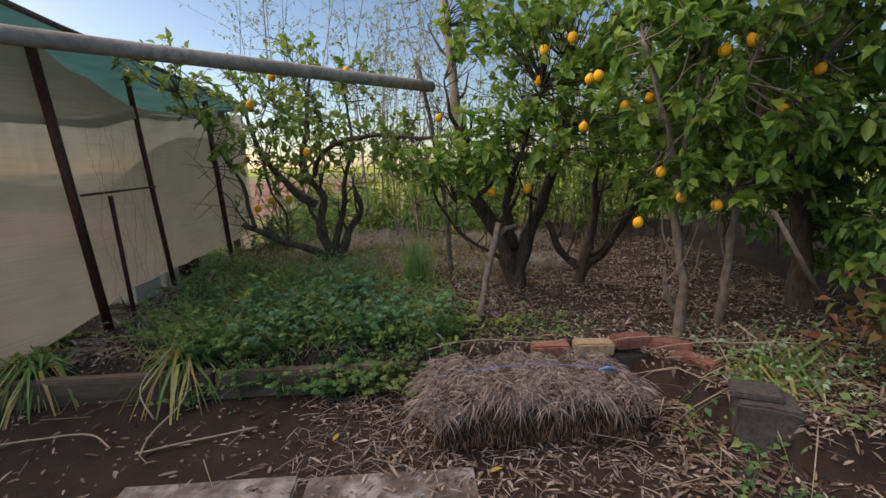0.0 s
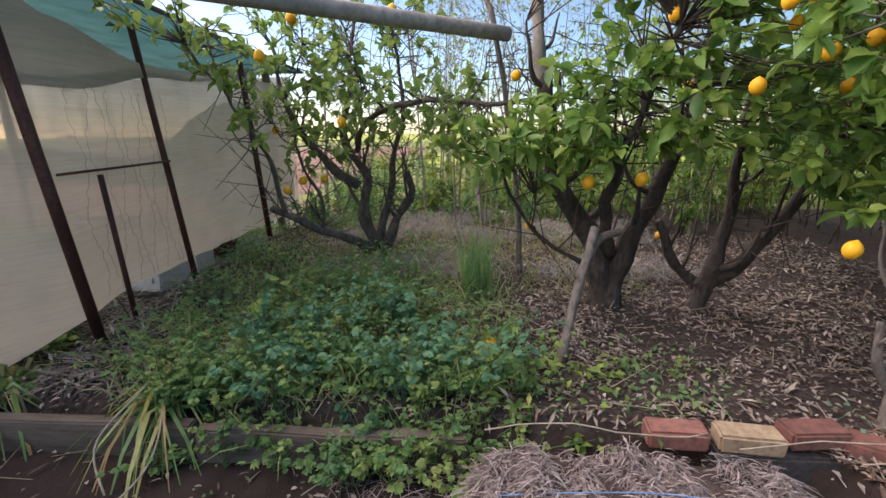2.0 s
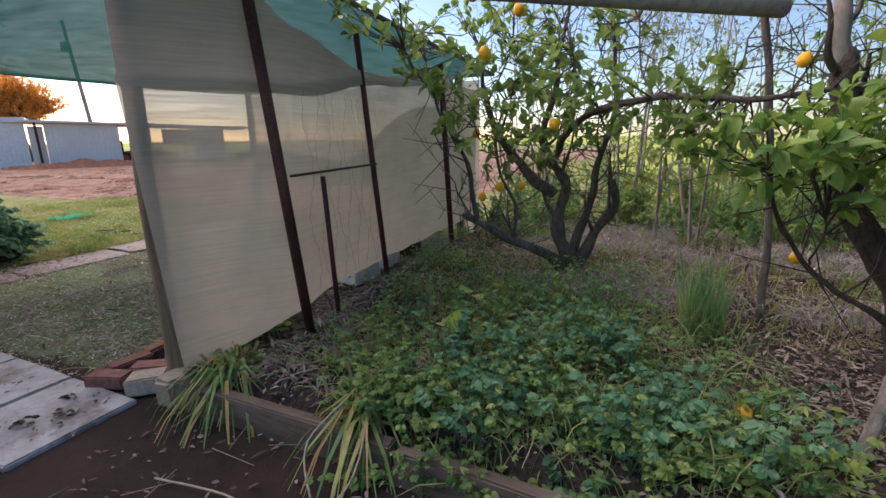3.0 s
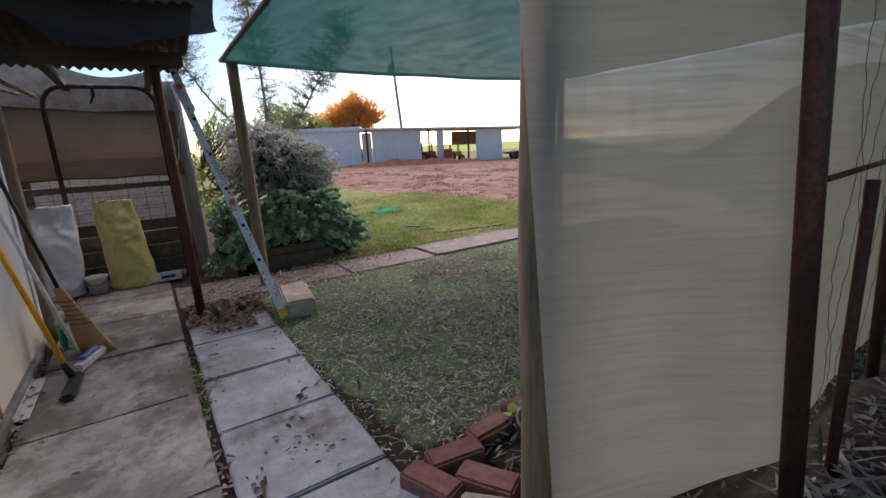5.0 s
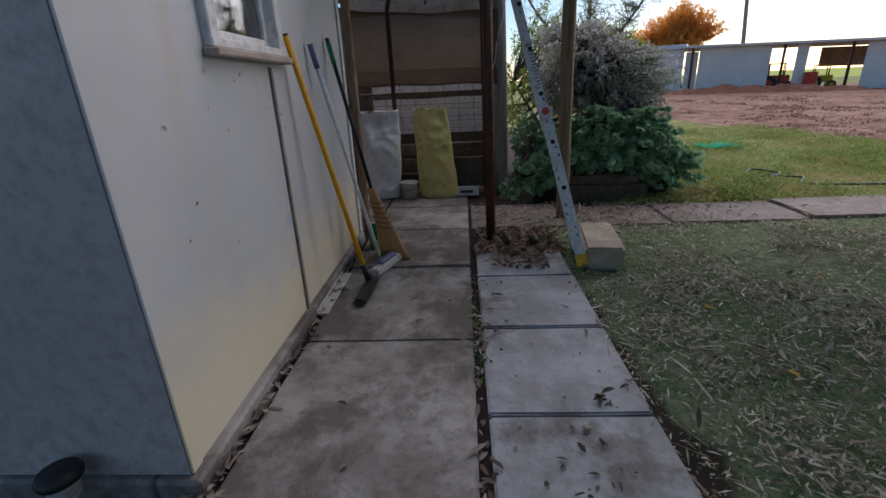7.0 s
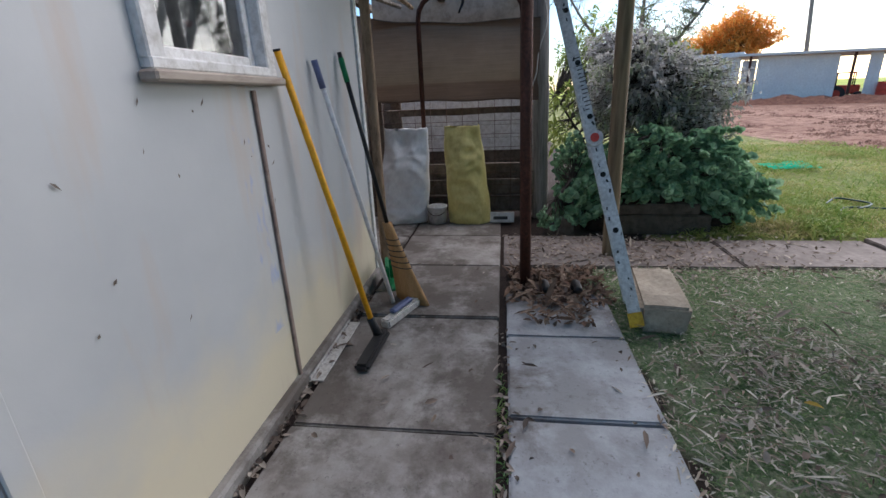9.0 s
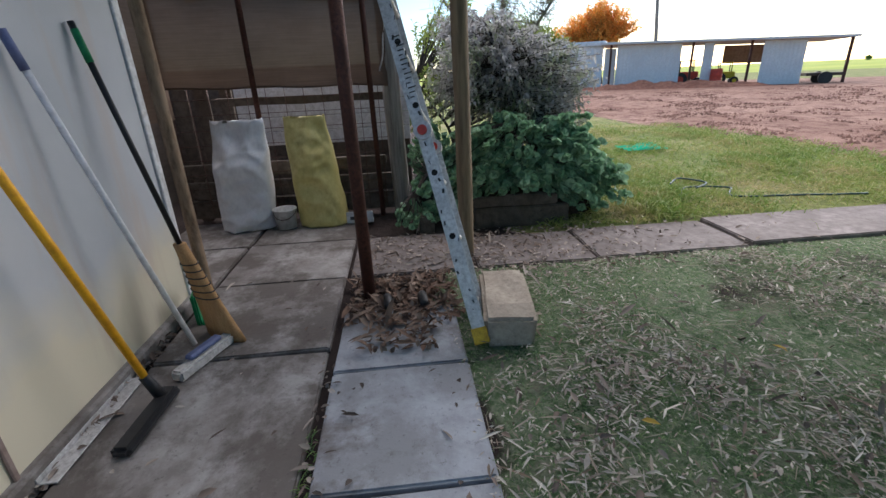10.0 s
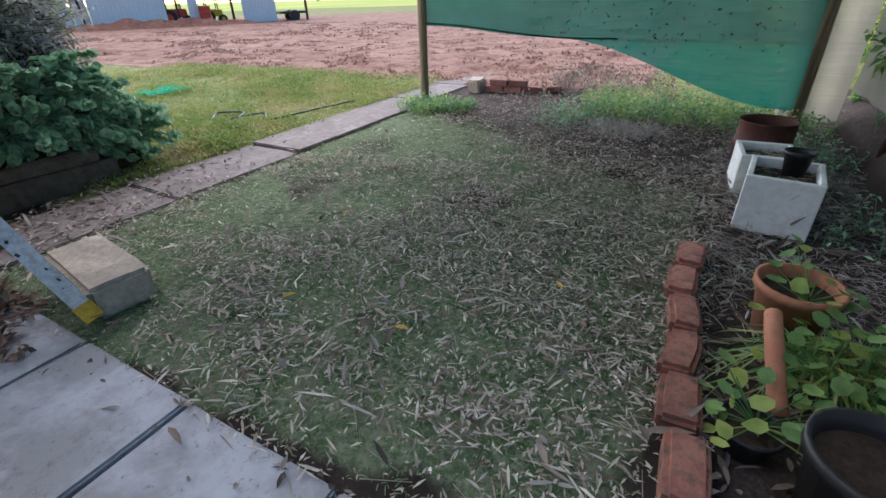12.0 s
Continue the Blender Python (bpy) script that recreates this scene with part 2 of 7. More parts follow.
def slab_material(name, clean, bloom, dirt, amount):
    """Old concrete: clean face, pale lime bloom, brown dirt in patches, dark pits."""
    m, N, L, B = material(name)
    tc = N.new("ShaderNodeTexCoord")
    v = tc.outputs["Object"]
    info = N.new("ShaderNodeObjectInfo")
    face = mix(N, L, ramp(N, L, noise_tex(N, L, 3.2, 6, 0.7, v, 0.1), [(0.42, (0, 0, 0)), (0.62, (1, 1, 1))]), clean, bloom)
    patches = ramp(N, L, math_node(N, L, "ADD", noise_tex(N, L, 2.3, 7, 0.72, v, 0.15), math_node(N, L, "MULTIPLY", info.outputs["Random"], 0.08)), [(0.62 - amount, (0, 0, 0)), (0.74 - amount, (0.85, 0.85, 0.85))])
    col = mix(N, L, patches, face, dirt)
    fine = noise_tex(N, L, 42, 5, 0.75, v)
    pits = ramp(N, L, fine, [(0.58, (0, 0, 0)), (0.7, (0.6, 0.6, 0.6))])
    col = mix(N, L, pits, col, tuple(c * 0.5 for c in dirt))
    L.new(col, B.inputs["Base Color"])
    rough = ramp(N, L, patches, [(0.0, (0.62, 0.62, 0.62)), (1.0, (0.88, 0.88, 0.88))])
    L.new(rough, B.inputs["Roughness"])
    B.inputs["Specular IOR Level"].default_value = 0.35
    bump(N, L, B, math_node(N, L, "ADD", fine, math_node(N, L, "MULTIPLY", patches, 0.5)), 0.3, 0.005)
    return m


M_paleslab = slab_material("pale_stained_concrete", (0.235, 0.24, 0.255), (0.37, 0.39, 0.425), (0.14, 0.122, 0.113), 0.05)
M_concrete = slab_material("weathered_stained_concrete", (0.19, 0.17, 0.158), (0.345, 0.328, 0.316), (0.109, 0.092, 0.0805), 0.13)


def wall_material():
    """Cream sheet wall: pale paint, yellow stain rising from the ground, brown runs, blue paint marks."""
    m, N, L, B = material("painted_sheet_wall")
    tc = N.new("ShaderNodeTexCoord")
    v = tc.outputs["Object"]
    sep = N.new("ShaderNodeSeparateXYZ")
    L.new(v, sep.inputs[0])
    base = ramp(N, L, noise_tex(N, L, 1.6, 5, 0.6, v), [(0.3, (0.45, 0.472, 0.495)), (0.7, (0.535, 0.553, 0.567))])
    edge = math_node(N, L, "ADD", sep.outputs[2], math_node(N, L, "MULTIPLY", noise_tex(N, L, 2.2, 4, 0.6, v), -0.6))
    low = ramp(N, L, edge, [(-0.0, (0.9, 0.9, 0.9)), (0.3, (0, 0, 0))])
    col = mix(N, L, low, base, (0.68, 0.61, 0.45))
    mp = N.new("ShaderNodeMapping")
    mp.inputs["Scale"].default_value = (3.2, 1, 0.5)
    L.new(v, mp.inputs[0])
    runs = ramp(N, L, noise_tex(N, L, 1.7, 4, 0.6, mp.outputs[0]), [(0.53, (0, 0, 0)), (0.75, (0.7, 0.7, 0.7))])
    col = mix(N, L, runs, col, (0.52, 0.41, 0.33))
    mp2 = N.new("ShaderNodeMapping")
    mp2.inputs["Scale"].default_value = (22, 1, 9)
    L.new(v, mp2.inputs[0])
    marks = ramp(N, L, noise_tex(N, L, 1.0, 2, 0.5, mp2.outputs[0]), [(0.56, (0, 0, 0)), (0.66, (0.75, 0.75, 0.75))])
    inside = math_node(N, L, "LESS_THAN", math_node(N, L, "ABSOLUTE", math_node(N, L, "ADD", sep.outputs[0], 4.52)), 0.07)
    inside = math_node(N, L, "MULTIPLY", inside, math_node(N, L, "LESS_THAN", math_node(N, L, "ABSOLUTE", math_node(N, L, "ADD", sep.outputs[2], -0.72)), 0.4))
    marks = math_node(N, L, "MULTIPLY", marks, inside)
    col = mix(N, L, marks, col, (0.35, 0.42, 0.62))
    L.new(col, B.inputs["Base Color"])
    B.inputs["Roughness"].default_value = 0.6
    bump(N, L, B, noise_tex(N, L, 30, 4, 0.6, v), 0.12, 0.004)
    return m


M_wall = wall_material()
M_endwall = surface("mauve_end_wall", (0.45, 0.39, 0.37), (0.55, 0.48, 0.455), (0.37, 0.31, 0.295), 24, 1.8, 0.75, 0, 0.2)


def ground_material():
    m, N, L, B = material("ground_soils")
    tc = N.new("ShaderNodeTexCoord")
    v = tc.outputs["Object"]
    fine = noise_tex(N, L, 38, 6, 0.75, v)
    mid = noise_tex(N, L, 5, 5, 0.65, v)
    big = noise_tex(N, L, 0.6, 4, 0.6, v)

    def zone(name):
        a = N.new("ShaderNodeAttribute")
        a.attribute_name = name
        s = math_node(N, L, "ADD", a.outputs["Fac"], math_node(N, L, "MULTIPLY", math_node(N, L, "SUBTRACT", mid, 0.5), 0.7))
        return ramp(N, L, s, [(0.4, (0, 0, 0)), (0.6, (1, 1, 1))])

    dirt = mix(N, L, fine, ramp(N, L, mid, [(0.3, (0.024, 0.019, 0.018)), (0.7, (0.06, 0.048, 0.044))]), (0.042, 0.03, 0.026))
    turf = mix(N, L, ramp(N, L, fine, [(0.46, (0, 0, 0)), (0.56, (1, 1, 1))]), ramp(N, L, mid, [(0.3, (0.038, 0.082, 0.033)), (0.56, (0.105, 0.155, 0.078)), (0.7, (0.2, 0.165, 0.138))]), (0.2, 0.225, 0.15))
    mulch = mix(N, L, ramp(N, L, fine, [(0.4, (0, 0, 0)), (0.65, (1, 1, 1))]), (0.045, 0.035, 0.031), ramp(N, L, mid, [(0.3, (0.115, 0.097, 0.09)), (0.7, (0.07, 0.056, 0.051))]))
    # tilled: the dark noise blotches stand for shadows between clods
    tilled = mix(N, L, ramp(N, L, noise_tex(N, L, 2.2, 7, 0.8, v), [(0.47, (0, 0, 0)), (0.6, (1, 1, 1))]), ramp(N, L, big, [(0.3, (0.2, 0.112, 0.084)), (0.7, (0.31, 0.2, 0.155))]), (0.13, 0.067, 0.05))
    grass = mix(N, L, ramp(N, L, noise_tex(N, L, 9, 5, 0.7, v), [(0.35, (0, 0, 0)), (0.7, (1, 1, 1))]), ramp(N, L, noise_tex(N, L, 1.1, 5, 0.65, v), [(0.32, (0.12, 0.17, 0.045)), (0.5, (0.2, 0.22, 0.075)), (0.68, (0.36, 0.29, 0.16))]), (0.09, 0.12, 0.035))
    mp = N.new("ShaderNodeMapping")
    mp.inputs["Scale"].default_value = (0.06, 0.02, 1)
    L.new(v, mp.inputs[0])
    crop = ramp(N, L, noise_tex(N, L, 1, 4, 0.6, mp.outputs[0]), [(0.3, (0.2, 0.28, 0.045)), (0.7, (0.34, 0.38, 0.08))])
    col = dirt
    for z, c in (("turf", turf), ("mulch", mulch), ("tilled", tilled), ("grass", grass), ("crop", crop)):
        col = mix(N, L, zone(z), col, c)
    L.new(col, B.inputs["Base Color"])
    B.inputs["Roughness"].default_value = 0.95
    B.inputs["Specular IOR Level"].default_value = 0.12
    bump(N, L, B, math_node(N, L, "ADD", fine, math_node(N, L, "MULTIPLY", mid, 2.0)), 0.6, 0.02)
    return m


M_ground = ground_material()


# ---- the ground: one sheet to the horizon ----
def smooth01(a, b, x):
    t = min(1.0, max(0.0, (x - a) / (b - a)))
    return t * t * (3 - 2 * t)


def bed(x, y):
    """How far inside the raised garden bed, 0 to 1."""
    edge = 2.24 if x < 1.25 else 2.24 - 1.1 * smooth01(1.25, 1.75, x)
    return smooth01(edge - 0.01, edge + 0.07, y) * smooth01(-2.36, -2.16, x)


def height(x, y):
    b = bed(x, y)
    h = b * (0.17 + 0.08 * smooth01(2.3, 4.5, y) + 0.025 * n2(x, y, 1.7) + 0.012 * n2(x, y, 6, 4))
    if x < -5 and y > 6:
        t = smooth01(7.3, 9.0, y + 0.4 * n2(x, y, 0.5, 2))
        far = math.hypot(x + 3, y - 2)
        t *= 1 - smooth01(38, 46, far)
        h += t * (0.06 + 0.07 * n2(x, y, 0.9, 7) + 0.05 * n2(x, y, 2.7, 3))
    if y < 2.2 and x > -2.5:
        h += 0.012 * n2(x, y, 2.5, 9)
    return h - 0.012 * smooth01(-2.5, -2.7, x)


def zones(x, y):
    b = bed(x, y)
    far = math.hypot(x + 3, y - 2)
    z = dict(turf=0.0, mulch=0.0, tilled=0.0, grass=0.0, crop=0.0)
    z["mulch"] = max(b, smooth01(-3.35, -2.95, x) * (x < -2.3) * smooth01(2.3, 2.6, y) * (y < 7), smooth01(5.3, 6.1, y + 0.5 * (x + 5)) * (x > -6.0) * (x < -2.3))
    if y < 2.22 and x > 1.2:
        z["mulch"] = 0.0
    front = 2.12 - 0.12 * smooth01(-4.6, -5.0, x) + 0.14 * n2(x, y, 2.6, 33)
    z["turf"] = smooth01(front - 0.16, front + 0.16, y) * (0.72 + 0.5 * n2(x, y, 1.5, 35)) * smooth01(-6.2, -6.0, x) * (1 - smooth01(-3.3, -3.0, x)) * (1 - smooth01(5.2, 6.0, y + 0.5 * (x + 5)))
    z["grass"] = smooth01(-6.55, -6.75, x) * smooth01(2.4, 2.9, y)
    z["tilled"] = smooth01(7.4, 8.2, y) * smooth01(-3.6, -4.4, x) if far < 44 else 0.0
    if x < -12 and far < 44:
        z["tilled"] = max(z["tilled"], smooth01(6.6, 7.6, y))
    z["grass"] = max(z["grass"] * (1 - z["tilled"]), smooth01(44, 46, far) * (1 - smooth01(70, 80, far)) * 0.9)
    if x > -4.6 and y > 7.2:
        z["grass"] = max(z["grass"], 1 - z["tilled"])
    z["crop"] = max(smooth01(75, 85, far), (smooth01(15, 17, y) if x > -2 else 0.0))
    if y < -20:
        z["crop"] = 0.0
        z["grass"] = 1.0
    return z


def build_ground():
    def line(lo, hi, step):
        near = list(np.arange(lo, hi + 1e-6, step))
        out, s = [], step
        a, b = near[0], near[-1]
        while b < 2500:
            s *= 1.25
            a, b = a - s, b + s
            out.append((a, b))
        return [p for p, _ in out[::-1]] + near + [q for _, q in out]

    xs, ys = line(-8.0, 4.0, 0.075), line(-0.5, 8.5, 0.075)
    verts = [(x, y, height(x, y)) for x in xs for y in ys]
    n = len(ys)
    faces = [(i * n + j, (i + 1) * n + j, (i + 1) * n + j + 1, i * n + j + 1) for i in range(len(xs) - 1) for j in range(n - 1)]
    me = mesh_from("ground", verts, faces, M_ground, True)
    zs = [zones(x, y) for x in xs for y in ys]
    for key in ("turf", "mulch", "tilled", "grass", "crop"):
        a = me.attributes.new(key, "FLOAT", "POINT")
        a.data.foreach_set("value", [z[key] for z in zs])
    return tagged(new("ground", me), "bare soil, worn turf, mulch and red tilled field", "ground", kind="structure")


build_ground()

# ---- house: sheet wall on a low concrete footing, with a sash window ----
house = thing("house", "cream painted sheet house wall with yellow stains above concrete paving", "house")
WX0, WX1, WY = -5.88, -3.575, 0.65
SX0, SX1, SZ0, SZ1 = -4.73, -4.16, 1.265, 2.15


def wall_piece(x0, x1, z0, z1):
    return box("wall", (x0, WY - 0.12, z0), (x1, WY, z1), M_wall, 0.0)


part("wall", wall_piece(WX0, SX0, 0.06, 2.6), house)
part("wall", wall_piece(SX1, WX1, 0.06, 2.6), house)
part("wall", wall_piece(SX0, SX1, 0.06, SZ0), house)
part("wall", wall_piece(SX0, SX1, SZ1, 2.6), house)
part("wall", box("wall", (WX1 - 0.12, -6.0, 0.06), (WX1 + 0.005, WY - 0.002, 2.6), M_endwall, 0.0), house, "mauve-grey end wall")
part("wall", box("wall", (WX0, -6.0, 0.06), (WX0 + 0.12, WY - 0.125, 2.6), M_wall, 0.0), house)
part("footing", box("footing", (WX0, WY - 0.1, -0.1), (WX1 + 0.03, WY + 0.035, 0.06), M_concrete, 0.01, 0.008), house, "grey concrete footing")
part("footing", box("footing", (WX1 - 0.1, -6.0, -0.1), (WX1 + 0.03, WY - 0.1, 0.06), M_concrete, 0.01, 0.008), house)
part("roof", box("roof", (WX0, -6.2, 2.6), (WX1 + 0.3, WY + 0.12, 2.66), M_iron, 0.0), house)
M_strip = surface("brown_cover_strip", (0.26, 0.19, 0.165), (0.36, 0.28, 0.25), (0.2, 0.14, 0.12), 14, 3, 0.7)
part("cover_strip", box("cover_strip", (-4.625, WY, 0.05), (-4.605, WY + 0.012, 1.2), M_strip, 0.003), house, "thin brown cover strip")
part("cover_strip", box("cover_strip", (WX1 - 0.045, WY, 0.06), (WX1 + 0.004, WY + 0.008, 2.6), M_wall, 0.003), house)
part("cover_strip", box("cover_strip", (WX0 - 0.01, WY, 0.06), (WX0 + 0.04, WY + 0.014, 2.6), M_whitepaint, 0.003), house)

M_glass, N_, L_, B_ = material("window_glass")
B_.inputs["Base Color"].default_value = (0.7, 0.73, 0.73, 1)
B_.inputs["Transmission Weight"].default_value = 1.0
B_.inputs["Roughness"].default_value = 0.03
B_.inputs["IOR"].default_value = 1.45
M_sillwood = surface("bare_sill_wood", (0.36, 0.31, 0.27), (0.45, 0.39, 0.34), (0.26, 0.21, 0.18), 20, 4, 0.85, 0, 0.3, (0.2, 1, 1))
# near-black colour stands for the dimness of the unlit interior
M_dark = surface("dark_box_paint", (0.03, 0.03, 0.032), (0.05, 0.05, 0.052), (0.02, 0.02, 0.02), 10, 2)
win = thing("window_1", "white flaking timber sash window with dark glass", "window", kind="structure")
for lo, hi in (((SX0 - 0.03, WY - 0.09, SZ0), (SX0 + 0.03, WY + 0.03, SZ1)), ((SX1 - 0.03, WY - 0.09, SZ0), (SX1 + 0.03, WY + 0.03, SZ1)),
               ((SX0 + 0.03, WY - 0.09, SZ1 - 0.04), (SX1 - 0.03, WY + 0.03, SZ1 + 0.02)), ((SX0 - 0.03, WY - 0.09, SZ0 - 0.02), (SX1 + 0.03, WY + 0.032, SZ0 + 0.012))):
    part("window_frame", box("window_frame", lo, hi, M_whitepaint, 0.005), win)
for lo, hi in (((SX0 + 0.03, WY - 0.05, SZ0 + 0.012), (SX0 + 0.065, WY - 0.015, SZ1 - 0.04)), ((SX1 - 0.065, WY - 0.05, SZ0 + 0.012), (SX1 - 0.03, WY - 0.015, SZ1 - 0.04)),
               ((SX0 + 0.065, WY - 0.05, SZ0 + 0.012), (SX1 - 0.065, WY - 0.015, SZ0 + 0.045))):
    part("sash", box("sash", lo, hi, M_whitepaint, 0.004), win)
part("window_sill", box("window_sill", (SX0 - 0.05, WY + 0.001, SZ0 - 0.05), (SX1 + 0.05, WY + 0.055, SZ0 - 0.022), M_sillwood, 0.006, 0.003), win, "bare weathered timber sill")
pane = part("pane", box("pane", (SX0 + 0.065, WY - 0.036, SZ0 + 0.045), (SX1 - 0.065, WY - 0.032, SZ1 - 0.04), M_glass, 0.0), win)
pane.visible_shadow = False
# added five-sided box: shuts light out so the glass looks dark
room = thing("window_dark_box", "added near-black box that keeps the window interior dim", "room", kind="structure")
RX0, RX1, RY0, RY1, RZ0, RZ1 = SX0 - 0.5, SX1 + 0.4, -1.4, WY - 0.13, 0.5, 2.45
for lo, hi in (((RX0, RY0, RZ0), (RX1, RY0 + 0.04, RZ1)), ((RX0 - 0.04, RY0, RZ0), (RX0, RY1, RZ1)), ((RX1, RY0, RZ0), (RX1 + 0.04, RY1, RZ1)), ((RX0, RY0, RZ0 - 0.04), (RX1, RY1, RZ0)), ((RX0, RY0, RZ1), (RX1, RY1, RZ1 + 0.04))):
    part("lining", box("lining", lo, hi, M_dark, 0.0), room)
M_curtain = surface("grey_curtain", (0.14, 0.15, 0.16), (0.18, 0.19, 0.2), (0.12, 0.125, 0.13), 30, 2, 0.9)
for k, (c0, c1) in enumerate(((SX0 + 0.02, SX0 + 0.27), (SX0 + 0.3, SX1 - 0.02))):
    thing("curtain", "thin grey curtain behind the glass", "curtain", group="window curtains", me=sheet("curtain", lambda u, v: Vector((c0 + (c1 - c0) * u, WY - 0.18 + 0.02 * math.sin(u * 22), 1.0 + 1.2 * v)), 30, 6, M_curtain))

# ---- posts of the shade shelter ----
CX, CY, DX, DY, EX, EY, FX, FY = -6.30, 2.28, -6.20, 6.37, -2.57, 2.27, -2.58, 6.45


def post(name, base, top, r, mat, label, sides=14, seed=0):
    n = 14
    pts, rad = [], []
    for k in range(n + 1):
        t = k / n
        p = Vector(base).lerp(Vector(top), t)
        p += Vector((0.006 * noise.noise(Vector((t * 3, seed, 0))), 0.006 * noise.noise(Vector((t * 3, seed, 5))), 0))
        pts.append(p)
        rad.append(r * (1 + 0.06 * noise.noise(Vector((t * 5, seed, 9)))))
    return thing(name, label, "post", me=tube(name, pts, rad, mat, sides))


post("shelter_post", (CX, CY, -0.1), (CX - 0.02, CY - 0.02, 2.08), 0.05, M_timber, "round treated pine post behind the leaning ladder", seed=1)
post("shelter_post", (DX, DY, -0.1), (DX, DY + 0.02, 2.06), 0.05, M_timber, "round treated pine post standing in weeds by the path", seed=2)
post("shelter_post", (EX, EY, -0.1), (EX, EY + 0.02, 2.12), 0.046, M_timber, "round treated pine post with cloth nailed along it", seed=3)
post("shelter_post", (FX, FY, -0.1), (FX - 0.02, FY, 2.12), 0.05, M_timber, "round treated pine post at the shelter corner", seed=4)

# ---- shade canopy ----
ZC, ZD, ZE, ZF = 2.09, 2.07, 2.13, 2.1


def canopy_at(u, v):
    """u from west to east, v from south to north."""
    a = Vector((CX - 0.08, CY - 0.1, ZC)).lerp(Vector((EX + 0.66, EY - 0.1, ZE)), u)
    b = Vector((DX - 0.05, DY + 0.1, ZD)).lerp(Vector((FX + 0.42, FY + 0.1, ZF)), u)
    p = a.lerp(b, v)
    sag = 16 * u * (1 - u) * v * (1 - v)
    p.z -= 0.16 * sag + 0.05 * 4 * v * (1 - v) * (1 - u) ** 3 - 0.018 * noise.noise(Vector((u * 7, v * 5, 1)))
    return p


canopy = thing("shade_canopy", "dark green shadecloth canopy sagging between posts", "canopy")
part("cloth", sheet("cloth", canopy_at, 40, 40, M_canopy), canopy)
for uv in (((0, 0), (1, 0)), ((0, 0), (0, 1)), ((1, 0), (1, 1)), ((0, 1), (1, 1))):
    pts = [canopy_at(uv[0][0] + (uv[1][0] - uv[0][0]) * k / 20, uv[0][1] + (uv[1][1] - uv[0][1]) * k / 20) + Vector((0, 0, 0.012)) for k in range(21)]
    part("rail", tube("rail", pts, 0.018, M_oldwood, 8), canopy, "thin weathered edge rail")

# ---- beige cloth wall on steel posts ----
P1, P2, P3 = (-2.11, 2.86), (-2.19, 3.92), (-2.23, 5.36)
LINE = [(EX + 0.015, EY - 0.066), (EX + 0.068, EY - 0.015), (P1[0] - 0.05, P1[1] + 0.02), (P2[0] - 0.04, P2[1]), (P3[0] - 0.05, P3[1]), (-2.3, 6.3)]
CUM = [0.0]
for a_, b_ in zip(LINE, LINE[1:]):
    CUM.append(CUM[-1] + math.hypot(b_[0] - a_[0], b_[1] - a_[1]))


def along(s):
    s = min(max(s, 0.0), CUM[-1])
    for k in range(len(LINE) - 1):
        if s <= CUM[k + 1]:
            t = (s - CUM[k]) / (CUM[k + 1] - CUM[k])
            return LINE[k][0] + t * (LINE[k + 1][0] - LINE[k][0]), LINE[k][1] + t * (LINE[k + 1][1] - LINE[k][1])
    return LINE[-1]


def cloth_low(s):
    return 0.16 + 0.22 * smooth01(0.15, 0.95, s) + 0.02 * noise.noise(Vector((s * 3, 0, 2)))


def cloth_point(s, z, off=0.0):
    x, y = along(s)
    f = 0.022 * math.sin(s * 9 + 2 * z) * (1 - smooth01(0.7, 1.2, s)) + 0.045 * noise.noise(Vector((s * 1.9 + 0.8 * z, z * 1.1, 3))) + 0.02 * noise.noise(Vector((s * 6 - 2.5 * z, z * 1.6, 8))) + 0.012 * math.sin(5 * z - 4 * s) * smooth01(0.9, 1.8, z)
    return Vector((x - off + f * 0.6, y - f * 0.5, z))


screen = thing("cloth_screen", "beige shadecloth screen hung along steel posts, bottom edge loose", "screen")


def screen_part(s0, s1, z0, z1, mat, off, nu, nv, name="cloth", label=""):
    def at(u, v):
        s = s0 + (s1 - s0) * u
        lo = z0(s) if callable(z0) else z0
        hi = z1(s) if callable(z1) else z1
        z = lo + (hi - lo) * v
        if s0 == 0:
            s += (1 - u) * 0.1 * max(0.0, 1 - z / 1.64)
        return cloth_point(s, z, off)
    part(name, sheet(name, at, nu, nv, mat), screen, label)


def screen_top(s):
    return 1.66 + 0.13 * smooth01(0.8, 1.7, s) + 0.12 * smooth01(2.0, 3.2, s)


screen_part(0, CUM[-1], cloth_low, screen_top, M_cloth, 0, 110, 36)


def flap_top(s):
    return 2.15 - 0.19 * smooth01(0.55, 0.85, s) - 0.14 * smooth01(0.85, 1.6, s) + 0.15 * smooth01(1.9, 3.0, s)


screen_part(0, 3.4, lambda s: 1.6 + 0.15 * smooth01(0.9, 1.8, s) + 0.12 * smooth01(1.9, 3.2, s), flap_top, M_flap, -0.02, 44, 12, "flap", "folded upper flap of beige cloth")

for (bx, by), top, r, lab in ((P1, (-2.17, 2.67, 2.12), 0.03, "thick rusty steel post leaning at the cloth screen"), (P2, (-2.21, 3.66, 2.06), 0.022, "thin rusty steel post at the cloth screen"), (P3, (-2.23, 5.1, 2.05), 0.03, "dark rusty steel post at the cloth screen")):
    thing("steel_post", lab, "post", me=tube("steel_post", [(bx, by, 0.05), top], r, M_rust, 10))

# ---- foliage tools ----
RNG = np.random.default_rng(7)


